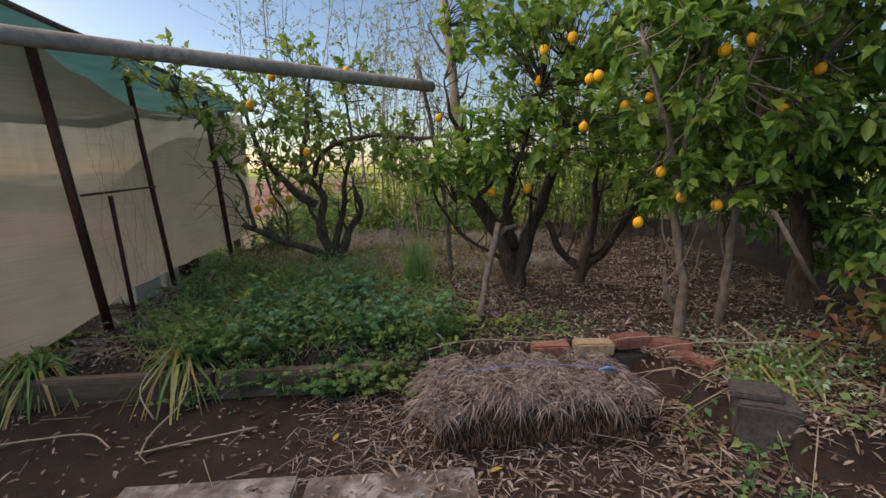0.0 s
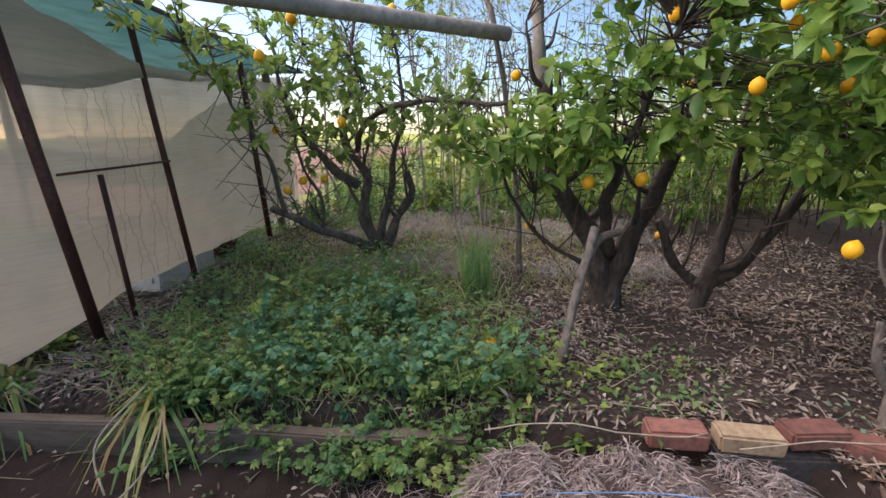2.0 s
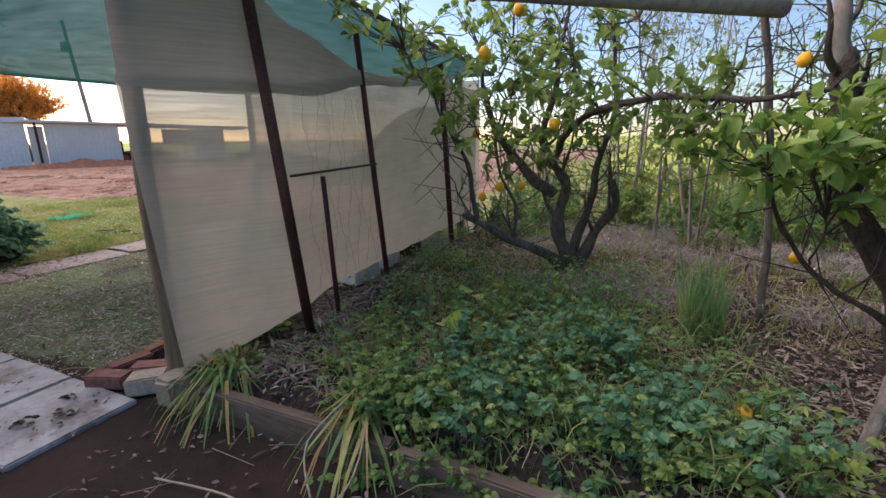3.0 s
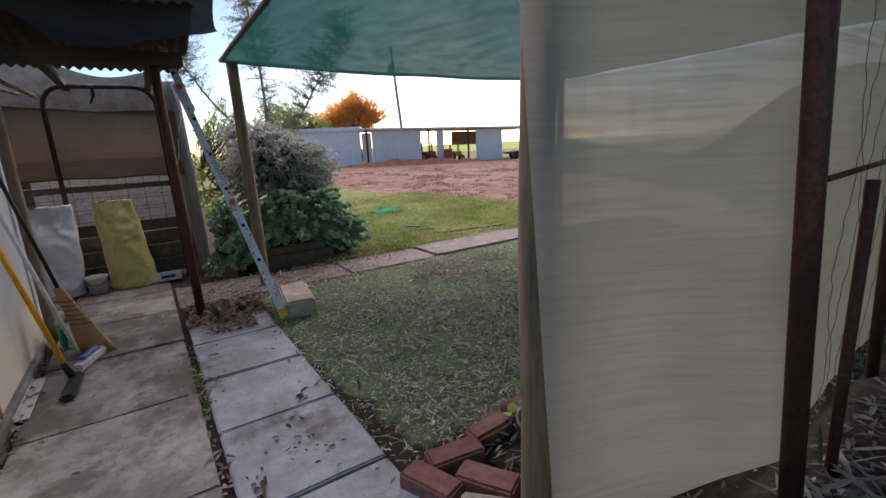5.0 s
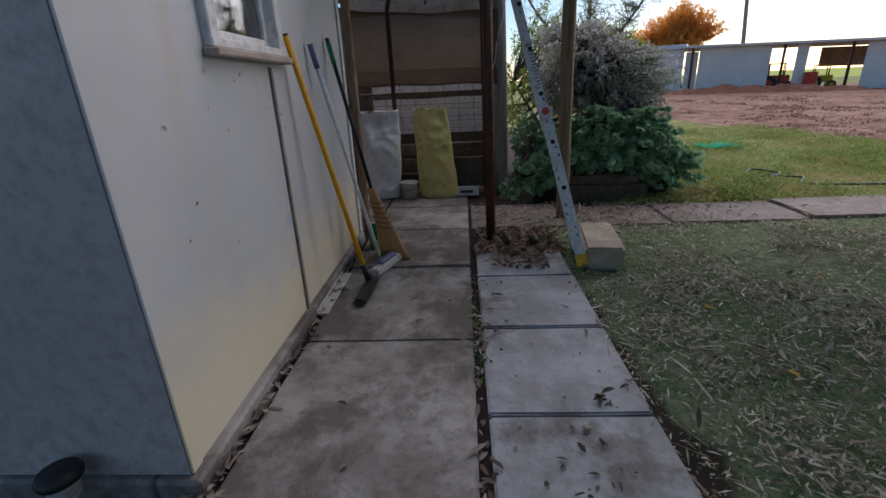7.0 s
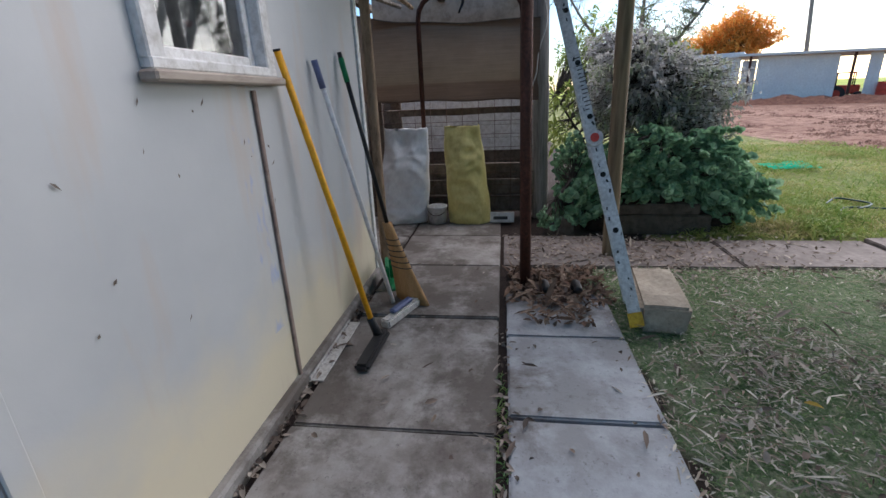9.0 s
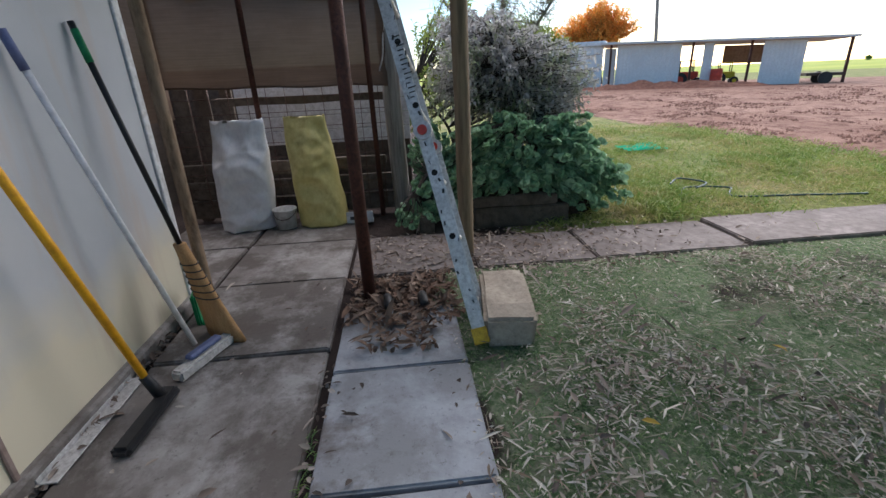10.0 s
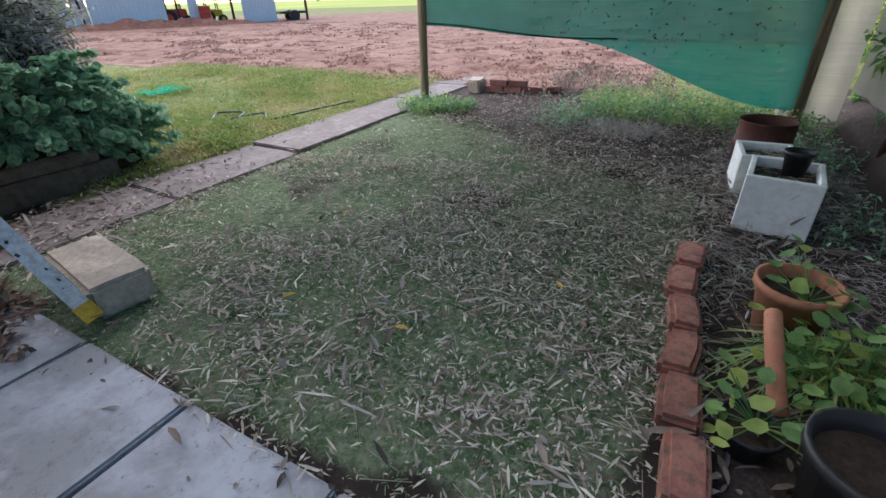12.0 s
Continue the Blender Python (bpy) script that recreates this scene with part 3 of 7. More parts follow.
def fast_mesh(name, verts, polys, mat):
    """verts (n, 3); polys (m, k) with one k for all."""
    me = bpy.data.meshes.new(name)
    m, k = polys.shape
    me.vertices.add(len(verts))
    me.vertices.foreach_set("co", np.ascontiguousarray(verts, np.float32).ravel())
    me.loops.add(m * k)
    me.loops.foreach_set("vertex_index", np.ascontiguousarray(polys, np.int32).ravel())
    me.polygons.add(m)
    me.polygons.foreach_set("loop_start", np.arange(0, m * k, k, dtype=np.int32))
    me.polygons.foreach_set("loop_total", np.full(m, k, np.int32))
    me.materials.append(mat)
    me.update(calc_edges=True)
    me.validate()
    return me


def unit(v):
    return v / np.maximum(np.linalg.norm(v, axis=1, keepdims=True), 1e-9)


def leaves(name, at, way, length, width, mat, droop=0.25, fold=0.25, facing=None, fine=False):
    """Folded pointed leaves: five points, four faces each, starting at 'at' and growing along 'way'."""
    n = len(at)
    way = unit(way)
    ref = RNG.normal(size=(n, 3)) * 0.5 + (np.array([0, 0, 1.0]) if facing is None else facing)
    side = unit(np.cross(way, ref))
    up = np.cross(side, way)
    L, W = np.reshape(length, (-1, 1)) * np.ones((n, 1)), np.reshape(width, (-1, 1)) * np.ones((n, 1))
    mid = at + way * L * 0.45
    tip = at + way * L - np.array([0, 0, 1.0]) * L * droop * RNG.uniform(0.3, 1.2, (n, 1))
    lift = up * W * fold
    if fine:
        m1, m2 = at + way * L * 0.28, at + way * L * 0.66 - np.array([0, 0, 1.0]) * L * droop * 0.3
        v = np.stack([at, m1 + side * W * 0.46 + lift, m2 + side * W * 0.42 + lift, tip, m2 - side * W * 0.42 + lift, m1 - side * W * 0.46 + lift, m1, m2], 1).reshape(-1, 3)
        b = np.arange(n)[:, None] * 8
        tri = np.concatenate([b + np.array([t]) for t in ((0, 1, 6), (1, 2, 7), (1, 7, 6), (2, 3, 7), (3, 4, 7), (4, 5, 6), (4, 6, 7), (5, 0, 6))], 0)
        return fast_mesh(name, v, tri, mat)
    v = np.stack([at, mid + side * W * 0.5 + lift, tip, mid - side * W * 0.5 + lift, mid], 1).reshape(-1, 3)
    b = np.arange(n)[:, None] * 5
    tri = np.concatenate([b + np.array([[0, 1, 4]]), b + np.array([[1, 2, 4]]), b + np.array([[2, 3, 4]]), b + np.array([[3, 0, 4]])], 0)
    return fast_mesh(name, v, tri, mat)


def rounds(name, at, normal, size, mat, cup=0.25):
    """Round cupped leaves: a centre and seven rim points."""
    n = len(at)
    normal = unit(normal)
    s = unit(np.cross(normal, RNG.normal(size=(n, 3))))
    u = np.cross(normal, s)
    S = np.reshape(size, (-1, 1)) * np.ones((n, 1)) * 0.5
    ring = [at]
    for k in range(7):
        a = 2 * math.pi * k / 7
        j = RNG.uniform(0.82, 1.12, (n, 1)) * (0.72 if k == 0 else 1.0)
        ring.append(at + (s * math.cos(a) + u * math.sin(a)) * S * j + normal * S * cup)
    v = np.stack(ring, 1).reshape(-1, 3)
    b = np.arange(n)[:, None] * 8
    tri = np.concatenate([b + np.array([[0, k, k % 7 + 1]]) for k in range(1, 8)], 0)
    return fast_mesh(name, v, tri, mat)


def blades(name, at, way, length, width, mat, bend=0.5):
    """Narrow grass blades and strap leaves in three steps."""
    n = len(at)
    way = unit(way)
    side = unit(np.cross(way, RNG.normal(size=(n, 3)) + np.array([0, 0, 0.01])))
    L, W = np.reshape(length, (-1, 1)) * np.ones((n, 1)), np.reshape(width, (-1, 1)) * np.ones((n, 1))
    out = way * np.array([1, 1, 0])
    rings = []
    for t, w in ((0, 0.8), (0.4, 1.0), (0.75, 0.7), (1.0, 0.12)):
        p = at + way * L * t * (1 - 0.3 * bend * t) + (out * 0.6 - np.array([0, 0, 1.0])) * L * bend * t ** 2.4
        rings += [p - side * W * 0.5 * w, p + side * W * 0.5 * w]
    v = np.stack(rings, 1).reshape(-1, 3)
    b = np.arange(n)[:, None] * 8
    q = np.concatenate([b + np.array([[k, k + 1, k + 3, k + 2]]) for k in (0, 2, 4)], 0)
    return fast_mesh(name, v, q, mat)


def sticks(name, a, b, r, mat):
    """Thin three-sided sticks from a to b."""
    n = len(a)
    d = unit(b - a)
    s = unit(np.cross(d, RNG.normal(size=(n, 3))))
    u = np.cross(d, s)
    R = np.reshape(r, (-1, 1)) * np.ones((n, 1))
    rings = []
    for p, k in ((a, 1.0), (b, 0.55)):
        for ang in (0, 2.094, 4.189):
            rings.append(p + (s * math.cos(ang) + u * math.sin(ang)) * R * k)
    v = np.stack(rings, 1).reshape(-1, 3)
    base = np.arange(n)[:, None] * 6
    q = np.concatenate([base + np.array([[k, (k + 1) % 3, (k + 1) % 3 + 3, k + 3]]) for k in range(3)], 0)
    return fast_mesh(name, v, q, mat)


def bent(points, n=10, wob=0.02, seed=0):
    """A smooth wavering line through the points."""
    P = [Vector(p) for p in points]
    P = [P[0] * 2 - P[1]] + P + [P[-1] * 2 - P[-2]]
    out = []
    for k in range(1, len(P) - 2):
        for j in range(n):
            t = j / n
            a, b, c, d = P[k - 1], P[k], P[k + 1], P[k + 2]
            q = 0.5 * ((2 * b) + (c - a) * t + (2 * a - 5 * b + 4 * c - d) * t * t + (3 * b - a - 3 * c + d) * t ** 3)
            out.append(q + noise.noise_vector(q * 5 + Vector((seed, 0, 0))) * wob)
    out.append(P[-2])
    return out


def in_blobs(blobs, n):
    """Points near the outside of a set of ellipsoids (x, y, z, rx, ry, rz)."""
    B = np.array(blobs, float)
    vol = np.prod(B[:, 3:], axis=1) ** 0.75
    k = RNG.choice(len(B), n, p=vol / vol.sum())
    d = unit(RNG.normal(size=(n, 3)))
    r = RNG.uniform(0.25, 1.0, (n, 1)) ** 0.6
    return B[k, :3] + d * r * B[k, 3:], d


def tree(name, label, limbs, blobs, twigs, per_twig, leaf, bark, leafmat, base, shoot=(0.0, 0.0, 0.12), fruit=(), category="tree", rounded=False, fine=False, droop=0.45, bare=0):
    """A tree: limbs as (points, r0, r1), twigs from the limbs into the blobs, leaves along the twigs, fruit at set places."""
    ob = thing(name, label, category, at=base)
    off = Vector(base)
    pieces, spots = [], []
    pale = []
    for k, limb in enumerate(limbs):
        pts, r0, r1 = limb[:3]
        line = bent(pts, 8, 0.026 if fine else 0.018, k)
        m = len(line)
        (pale if len(limb) > 3 else pieces).append(tube_data([p - off for p in line], [(r0 + (r1 - r0) * (j / (m - 1)) ** 0.8) * (1 + 0.3 * noise.noise(p * 7) + (0.5 * math.exp(-j / 2.5) if k == 0 else 0.0)) for j, p in enumerate(line)], 9))
        spots += line[m // 3:]
        if fine:
            for q in range(m // 3, m - 2, 5):
                turn = noise.noise_vector(line[q] * 3.7 + Vector((k * 5.1, q, 0)))
                way = (Vector((turn.x, turn.y, abs(turn.z) + 0.25))).normalized()
                reach = 0.28 + 0.3 * abs(noise.noise(line[q] * 2.3))
                sub_line = bent([line[q], line[q] + way * reach * 0.5 + turn * 0.06, line[q] + way * reach + Vector((0, 0, 0.08))], 5, 0.02, q)
                rr = (r0 + (r1 - r0) * q / m) * 0.42
                pieces.append(tube_data([p - off for p in sub_line], [max(0.005, rr * (1 - 0.07 * j)) for j in range(len(sub_line))], 6))
                spots += sub_line[4:]
    part("trunk", merged("trunk", pieces, bark, True), ob)
    if pale:
        part("limb", merged("limb", pale, M_pale_bark, True), ob, "pale grey smooth limb")
    S = np.array(spots)
    tips, d = in_blobs(blobs, twigs)
    near = np.array([S[np.argmin(((S - t) ** 2).sum(1) + RNG.uniform(0, 0.05, len(S)))] for t in tips])
    mid = near * 0.45 + tips * 0.55 + RNG.normal(size=tips.shape) * 0.04
    off = np.array(base)
    part("twig", sticks("twig", np.concatenate([near, mid]) - off, np.concatenate([mid, tips]) - off, np.concatenate([np.full(twigs, 0.0065), np.full(twigs, 0.0035)]), bark), ob)
    if bare:
        root = np.array(spots)[RNG.choice(len(spots), bare)] - off
        out = RNG.normal(size=(bare, 3)) * np.array([1, 0.8, 0.7]) + np.array([0, 0, 0.35])
        knee = root + unit(out) * RNG.uniform(0.1, 0.28, (bare, 1))
        out2 = unit(out) + RNG.normal(size=(bare, 3)) * 0.45
        end = knee + unit(out2) * RNG.uniform(0.1, 0.3, (bare, 1))
        fork = knee + unit(out + RNG.normal(size=(bare, 3)) * 0.7) * RNG.uniform(0.08, 0.2, (bare, 1))
        part("twig", sticks("twig", np.concatenate([root, knee, knee]), np.concatenate([knee, end, fork]), np.repeat([0.005, 0.003, 0.0025], bare), bark), ob)
    t = RNG.uniform(0.1, 1.05, (twigs, per_twig, 1)) ** 0.7
    at = (mid[:, None] * (1 - t) + tips[:, None] * t).reshape(-1, 3) - off
    grow = np.repeat(unit(tips - mid), per_twig, 0) * 0.5 + RNG.normal(size=at.shape) * 0.75 + np.array(shoot)
    for f in fruit:
        f = np.array(f) - off
        out = unit(np.array([[0.0, 1.0, 1.25]]) - off - f)[0]
        along_ = np.clip((at - f) @ out, 0, 0.4)
        keep = np.linalg.norm(at - f - along_[:, None] * out, axis=1) > 0.085
        at, grow = at[keep], grow[keep]
    size = RNG.uniform(0.55, 1.25, len(at)) * leaf[0]
    part("crown", rounds("crown", at, grow + np.array([0, 0, 0.6]), size, leafmat) if rounded else leaves("crown", at, grow, size, size * leaf[1], leafmat, droop=droop, fine=fine), ob)
    for k, f in enumerate(fruit):
        r = 0.034 * (0.9 + 0.22 * noise.noise(Vector(f) * 7))
        part("lemon", FRUIT, ob, at=pose(*(np.array(f) - off), 15 * noise.noise(Vector(f) * 3), 20, 40 * k) @ Matrix.Diagonal((r, r, r * 1.12, 1)))
    return ob


M_bark = surface("citrus_bark", (0.06, 0.05, 0.043), (0.12, 0.1, 0.086), (0.035, 0.03, 0.026), 40, 6, 0.9, 0, 0.7, (1, 1, 0.4), 0.03)
M_gnarled = surface("brown_gnarled_bark", (0.11, 0.092, 0.077), (0.2, 0.166, 0.14), (0.06, 0.05, 0.042), 30, 5, 0.9, 0, 0.8, (1, 1, 0.5), 0.03)
M_pale_bark = surface("pale_smooth_bark", (0.27, 0.24, 0.215), (0.37, 0.335, 0.3), (0.17, 0.15, 0.13), 28, 4, 0.85, 0, 0.4, (1, 1, 0.4), 0.008)
M_bark2 = surface("pale_bark", (0.16, 0.14, 0.124), (0.26, 0.228, 0.202), (0.09, 0.076, 0.067), 35, 5, 0.9, 0, 0.6, (1, 1, 0.4), 0.01)
M_lemonleaf = leaf_mat("lemon_leaf", [(0.0845, 0.189, 0.052), (0.124, 0.247, 0.0585), (0.182, 0.325, 0.065), (0.299, 0.416, 0.091), (0.143, 0.26, 0.065)], 0.45, 0.45)
M_paleleaf = leaf_mat("pale_lemon_leaf", [(0.13, 0.221, 0.0585), (0.195, 0.312, 0.078), (0.273, 0.377, 0.0975), (0.156, 0.26, 0.0845)], 0.42, 0.45)
M_darkleaf = leaf_mat("dark_broad_leaf", [(0.0715, 0.169, 0.0585), (0.104, 0.221, 0.065), (0.143, 0.286, 0.0715), (0.26, 0.403, 0.0845), (0.091, 0.195, 0.078)], 0.45, 0.42)
M_shootleaf = leaf_mat("young_shoot_leaf", [(0.17, 0.23, 0.1), (0.22, 0.29, 0.12), (0.28, 0.33, 0.17), (0.15, 0.2, 0.1)], 0.5, 0.45)
M_weed = leaf_mat("weed_leaf", [(0.09, 0.21, 0.1), (0.13, 0.27, 0.115), (0.19, 0.34, 0.125), (0.28, 0.4, 0.135), (0.38, 0.45, 0.17)], 0.55, 0.5, 0.25, 5.0)
M_bluegreen = leaf_mat("bluegreen_weed_leaf", [(0.09, 0.23, 0.13), (0.12, 0.29, 0.17), (0.17, 0.35, 0.21), (0.22, 0.37, 0.16)], 0.55, 0.5, 0.25, 6.0)
M_yellowleaf = leaf_mat("yellowing_leaf", [(0.18, 0.3, 0.06), (0.26, 0.37, 0.08), (0.14, 0.26, 0.06), (0.36, 0.42, 0.12)], 0.5, 0.35, 0.25)
M_strap = leaf_mat("strap_leaf", [(0.08, 0.19, 0.07), (0.13, 0.27, 0.085), (0.22, 0.34, 0.11), (0.42, 0.4, 0.16)], 0.4, 0.35)
M_dyingleaf = leaf_mat("dying_strap_leaf", [(0.42, 0.33, 0.12), (0.48, 0.42, 0.24), (0.4, 0.22, 0.07), (0.36, 0.36, 0.12)], 0.6, 0.3, 0.2)
M_weedstem = leaf_mat("weed_stem", [(0.16, 0.27, 0.08), (0.26, 0.36, 0.12), (0.4, 0.43, 0.2), (0.13, 0.24, 0.09)], 0.55, 0.4, 0.25)
M_grassblade = leaf_mat("grass_blade", [(0.1, 0.18, 0.04), (0.16, 0.25, 0.055), (0.25, 0.31, 0.085), (0.36, 0.34, 0.14), (0.44, 0.37, 0.2)], 0.6, 0.35, 0.2, 1.2)
M_turfblade = leaf_mat("turf_blade", [(0.114, 0.194, 0.0836), (0.158, 0.264, 0.11), (0.211, 0.317, 0.141), (0.317, 0.308, 0.211)], 0.6, 0.3, 0.2)
M_litter = leaf_mat("dry_leaf_litter", [(0.22, 0.18, 0.155), (0.35, 0.3, 0.265), (0.13, 0.095, 0.08), (0.46, 0.41, 0.365), (0.25, 0.19, 0.155), (0.09, 0.068, 0.058), (0.18, 0.14, 0.12)], 0.8, 0.1, 0.2)
M_paleitter = leaf_mat("pale_dry_litter", [(0.4, 0.36, 0.305), (0.56, 0.52, 0.455), (0.15, 0.11, 0.085), (0.64, 0.6, 0.54), (0.24, 0.175, 0.13), (0.47, 0.43, 0.37), (0.08, 0.06, 0.048)], 0.8, 0.1, 0.2)
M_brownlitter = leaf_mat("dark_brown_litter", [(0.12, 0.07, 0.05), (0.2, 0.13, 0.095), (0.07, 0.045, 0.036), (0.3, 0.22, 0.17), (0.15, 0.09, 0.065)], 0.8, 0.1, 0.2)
M_straw = leaf_mat("grey_straw", [(0.25, 0.205, 0.198), (0.38, 0.325, 0.315), (0.15, 0.118, 0.11), (0.31, 0.26, 0.25), (0.42, 0.37, 0.355)], 0.85, 0.1, 0.15)
M_drystalk = leaf_mat("dry_stalk", [(0.32, 0.275, 0.215), (0.41, 0.36, 0.285), (0.24, 0.2, 0.15)], 0.8, 0.05, 0.2)
M_greybush = leaf_mat("grey_bush_leaf", [(0.224, 0.302, 0.157), (0.336, 0.381, 0.269), (0.426, 0.426, 0.403), (0.515, 0.504, 0.515), (0.381, 0.381, 0.358)], 0.7, 0.35, 0.2, 2.5)
M_pelarg = leaf_mat("round_dark_leaf", [(0.166, 0.318, 0.186), (0.235, 0.414, 0.248), (0.344, 0.524, 0.331), (0.138, 0.262, 0.166)], 0.55, 0.3, 0.25)
# orange base colour stands in for low sunset light on the crown
M_orangeleaf = leaf_mat("painted_sunset_leaf", [(0.92, 0.46, 0.12), (0.95, 0.56, 0.17), (0.8, 0.34, 0.07), (0.7, 0.52, 0.15)], 0.6, 0.5, 0.2)
M_drygrass = leaf_mat("grey_dry_grass", [(0.36, 0.33, 0.33), (0.46, 0.42, 0.42), (0.28, 0.25, 0.25), (0.34, 0.35, 0.27)], 0.8, 0.25, 0.15)
M_greengold = leaf_mat("green_gold_leaf", [(0.24, 0.33, 0.07), (0.33, 0.39, 0.1), (0.18, 0.26, 0.07)], 0.6, 0.4, 0.2)
M_lemon = surface("lemon_rind", (0.85, 0.42, 0.02), (0.9, 0.5, 0.03), (0.8, 0.36, 0.02), 60, 6, 0.45, 0, 0.15, per_piece=0.1)


def lemon_mesh():
    prof = [(0.0, 1.12), (0.12, 1.06), (0.3, 0.95), (0.62, 0.75), (0.9, 0.4), (1.0, 0.0), (0.92, -0.4), (0.66, -0.75), (0.3, -0.97), (0.0, -1.02)]
    return lathe("lemon", prof, M_lemon, 14)


FRUIT = lemon_mesh()

# ---- paving ----
M_stained = slab_material("limewash_stained_concrete", (0.12, 0.105, 0.098), (0.4, 0.4, 0.41), (0.07, 0.06, 0.054), 0.1)
paving = thing("paving", "dirty brown-grey concrete slabs along the house", "paving", kind="structure")


def slab(x0, x1, y0, y1, mat, parent, h=0.012, seed=0, tilt=0.0):
    me = box("slab", (x0 + 0.006, y0 + 0.006, -0.06), (x1 - 0.006, y1 - 0.006, h), mat, 0.008, 0.004, seed, 2)
    return part("slab", me, parent)


bx = [-7.45, -6.75, -6.03, -5.25, -4.37, -3.5, -2.64]
for k in range(len(bx) - 1):
    slab(bx[k], bx[k + 1], 0.715, 1.495, M_concrete, paving, 0.008 + 0.004 * (k % 3), k)
slab(-7.45, -6.75, 0.0, 0.7, M_concrete, paving, 0.006, 21)
slab(-6.74, -6.03, 0.0, 0.7, M_concrete, paving, 0.009, 22)
for k, (a, b, y1) in enumerate(((-2.62, -1.93, 1.2), (-1.9, -1.2, 1.3), (-1.18, -0.45, 1.42), (-0.42, 0.3, 1.4))):
    slab(a, b, 0.5, y1, M_stained, paving, 0.01, 31 + k)
slab(-6.75, -6.04, 1.51, 2.3, M_path, paving, 0.01, 41)
pale = thing("paving_strip", "pale grey square concrete slabs beside the worn lawn", "paving", kind="structure")
px = [-5.58, -5.06, -4.46, -3.865, -3.26, -2.66]
for k in range(len(px) - 1):
    slab(px[k], px[k + 1], 1.525, 2.1, M_paleslab, pale, 0.016 + 0.003 * (k % 2), 50 + k)
walkway = thing("garden_path", "worn pinkish concrete path slabs between lawn and grass", "path", kind="structure")
for k, (y0, y1, dx) in enumerate(((2.32, 3.1, 0.02), (3.12, 4.16, 0.0), (4.2, 5.3, -0.02), (5.32, 6.4, -0.06), (6.42, 7.5, -0.12), (7.52, 8.6, -0.2))):
    me = box("slab", (-6.64 + dx, y0, -0.06), (-6.07 + dx, y1, 0.004 + (0.012 if k == 2 else 0.0)), M_path, 0.008, 0.006, 60 + k, 2)
    part("slab", me, walkway)
strip = thing("metal_channel", "pale metal channel lying on the slabs at the wall", "metal strip")
part("channel", box("channel", (-5.16, 0.69, 0.012), (-4.63, 0.745, 0.018), M_alu, 0.002), strip)
part("lip", box("lip", (-5.16, 0.685, 0.012), (-4.63, 0.69, 0.034), M_alu, 0.001), strip)

# ---- garden edging: old boards ----
for k, (x0, x1, z1, yy) in enumerate(((-2.42, -1.12, 0.16, 2.17), (-1.1, 0.05, 0.15, 2.16))):
    thing("bed_board", "grey weathered sleeper board edging the garden bed", "board", group="bed boards", me=box("bed_board", (x0, yy - 0.03, -0.05), (x1, yy + 0.035, z1), M_oldwood, 0.008, 0.012, k + 3, 3))
thing("edging_stone", "rough grey stone at the end of the edging board", "stone", me=box("edging_stone", (-2.55, 2.12, -0.03), (-2.42, 2.3, 0.15), M_stone, 0.02, 0.02, 4, 2))

# ---- bricks ----


def brick_thing(x, y, z, rz, mat=None, label="worn red brick on the garden bed edge", group="bed edge bricks", tilt=0.0, size=(0.23, 0.11, 0.076), seed=1, rough=0.006):
    mat = mat or M_brick
    me = box("brick", (-size[0] / 2, -size[1] / 2, 0), (size[0] / 2, size[1] / 2, size[2]), mat, 0.007 + rough * 0.5, rough, seed, 1 if rough < 0.01 else 3)
    ob = thing("brick", label, "brick", me=me, group=group)
    ob.matrix_basis = pose(x, y, z, tilt, 0, rz)
    return ob


for k, (x, y, z, rz, mat, lab) in enumerate(((0.87, 2.2, 0.13, -4, M_brick, "worn red brick on the garden bed edge"), (1.12, 2.16, 0.15, -6, M_yellowbrick, "cream brick between red bricks on the bed edge"),
                                             (1.36, 2.17, 0.17, 4, M_brick, "worn red brick on the garden bed edge"), (1.57, 2.1, 0.15, -32, M_brick, "worn red brick turned on the bed corner"), (1.62, 1.92, 0.13, -60, M_brick, "worn red brick turned on the bed corner"))):
    brick_thing(x, y, z, rz, mat, lab, seed=k + 1)
thing("edging_block", "grey concrete block under the garden bricks", "block", me=box("edging_block", (1.0, 2.1, -0.03), (1.48, 2.25, 0.15), M_block, 0.01, 0.012, 4, 2))
thing("edging_block", "grey concrete block in the bed corner", "block", me=box("edging_block", (1.5, 1.83, -0.03), (1.68, 2.18, 0.13), M_block, 0.01, 0.012, 5, 2))
ys = [2.53, 2.76, 2.99, 3.22, 3.45, 3.68]
for k, y in enumerate(ys):
    brick_thing(-3.11 - 0.07 * smooth01(2.4, 3.2, y) - 0.012 * math.sin(k * 1.9), y, -0.012, 90 + 3 * math.sin(k * 2.3), M_mossbrick, "mossy red brick in the lawn edging row", "lawn edge bricks", seed=k + 11, tilt=5 * math.sin(2.4 * k), size=(0.225 - 0.03 * (k % 3 == 1), 0.108, 0.08), rough=0.016)
for k, (x, y, rz) in enumerate(((-3.05, 2.3, 80), (-2.86, 2.32, 30), (-2.98, 2.14, 20))):
    brick_thing(x, y, 0.0, rz, M_brick, "broken red brick beside the shelter post", "bricks by the post", seed=k + 21)
brick_thing(-2.72, 2.2, 0.0, 40, M_stone, "pale broken brick beside the shelter post", "bricks by the post", size=(0.2, 0.13, 0.1), seed=31)
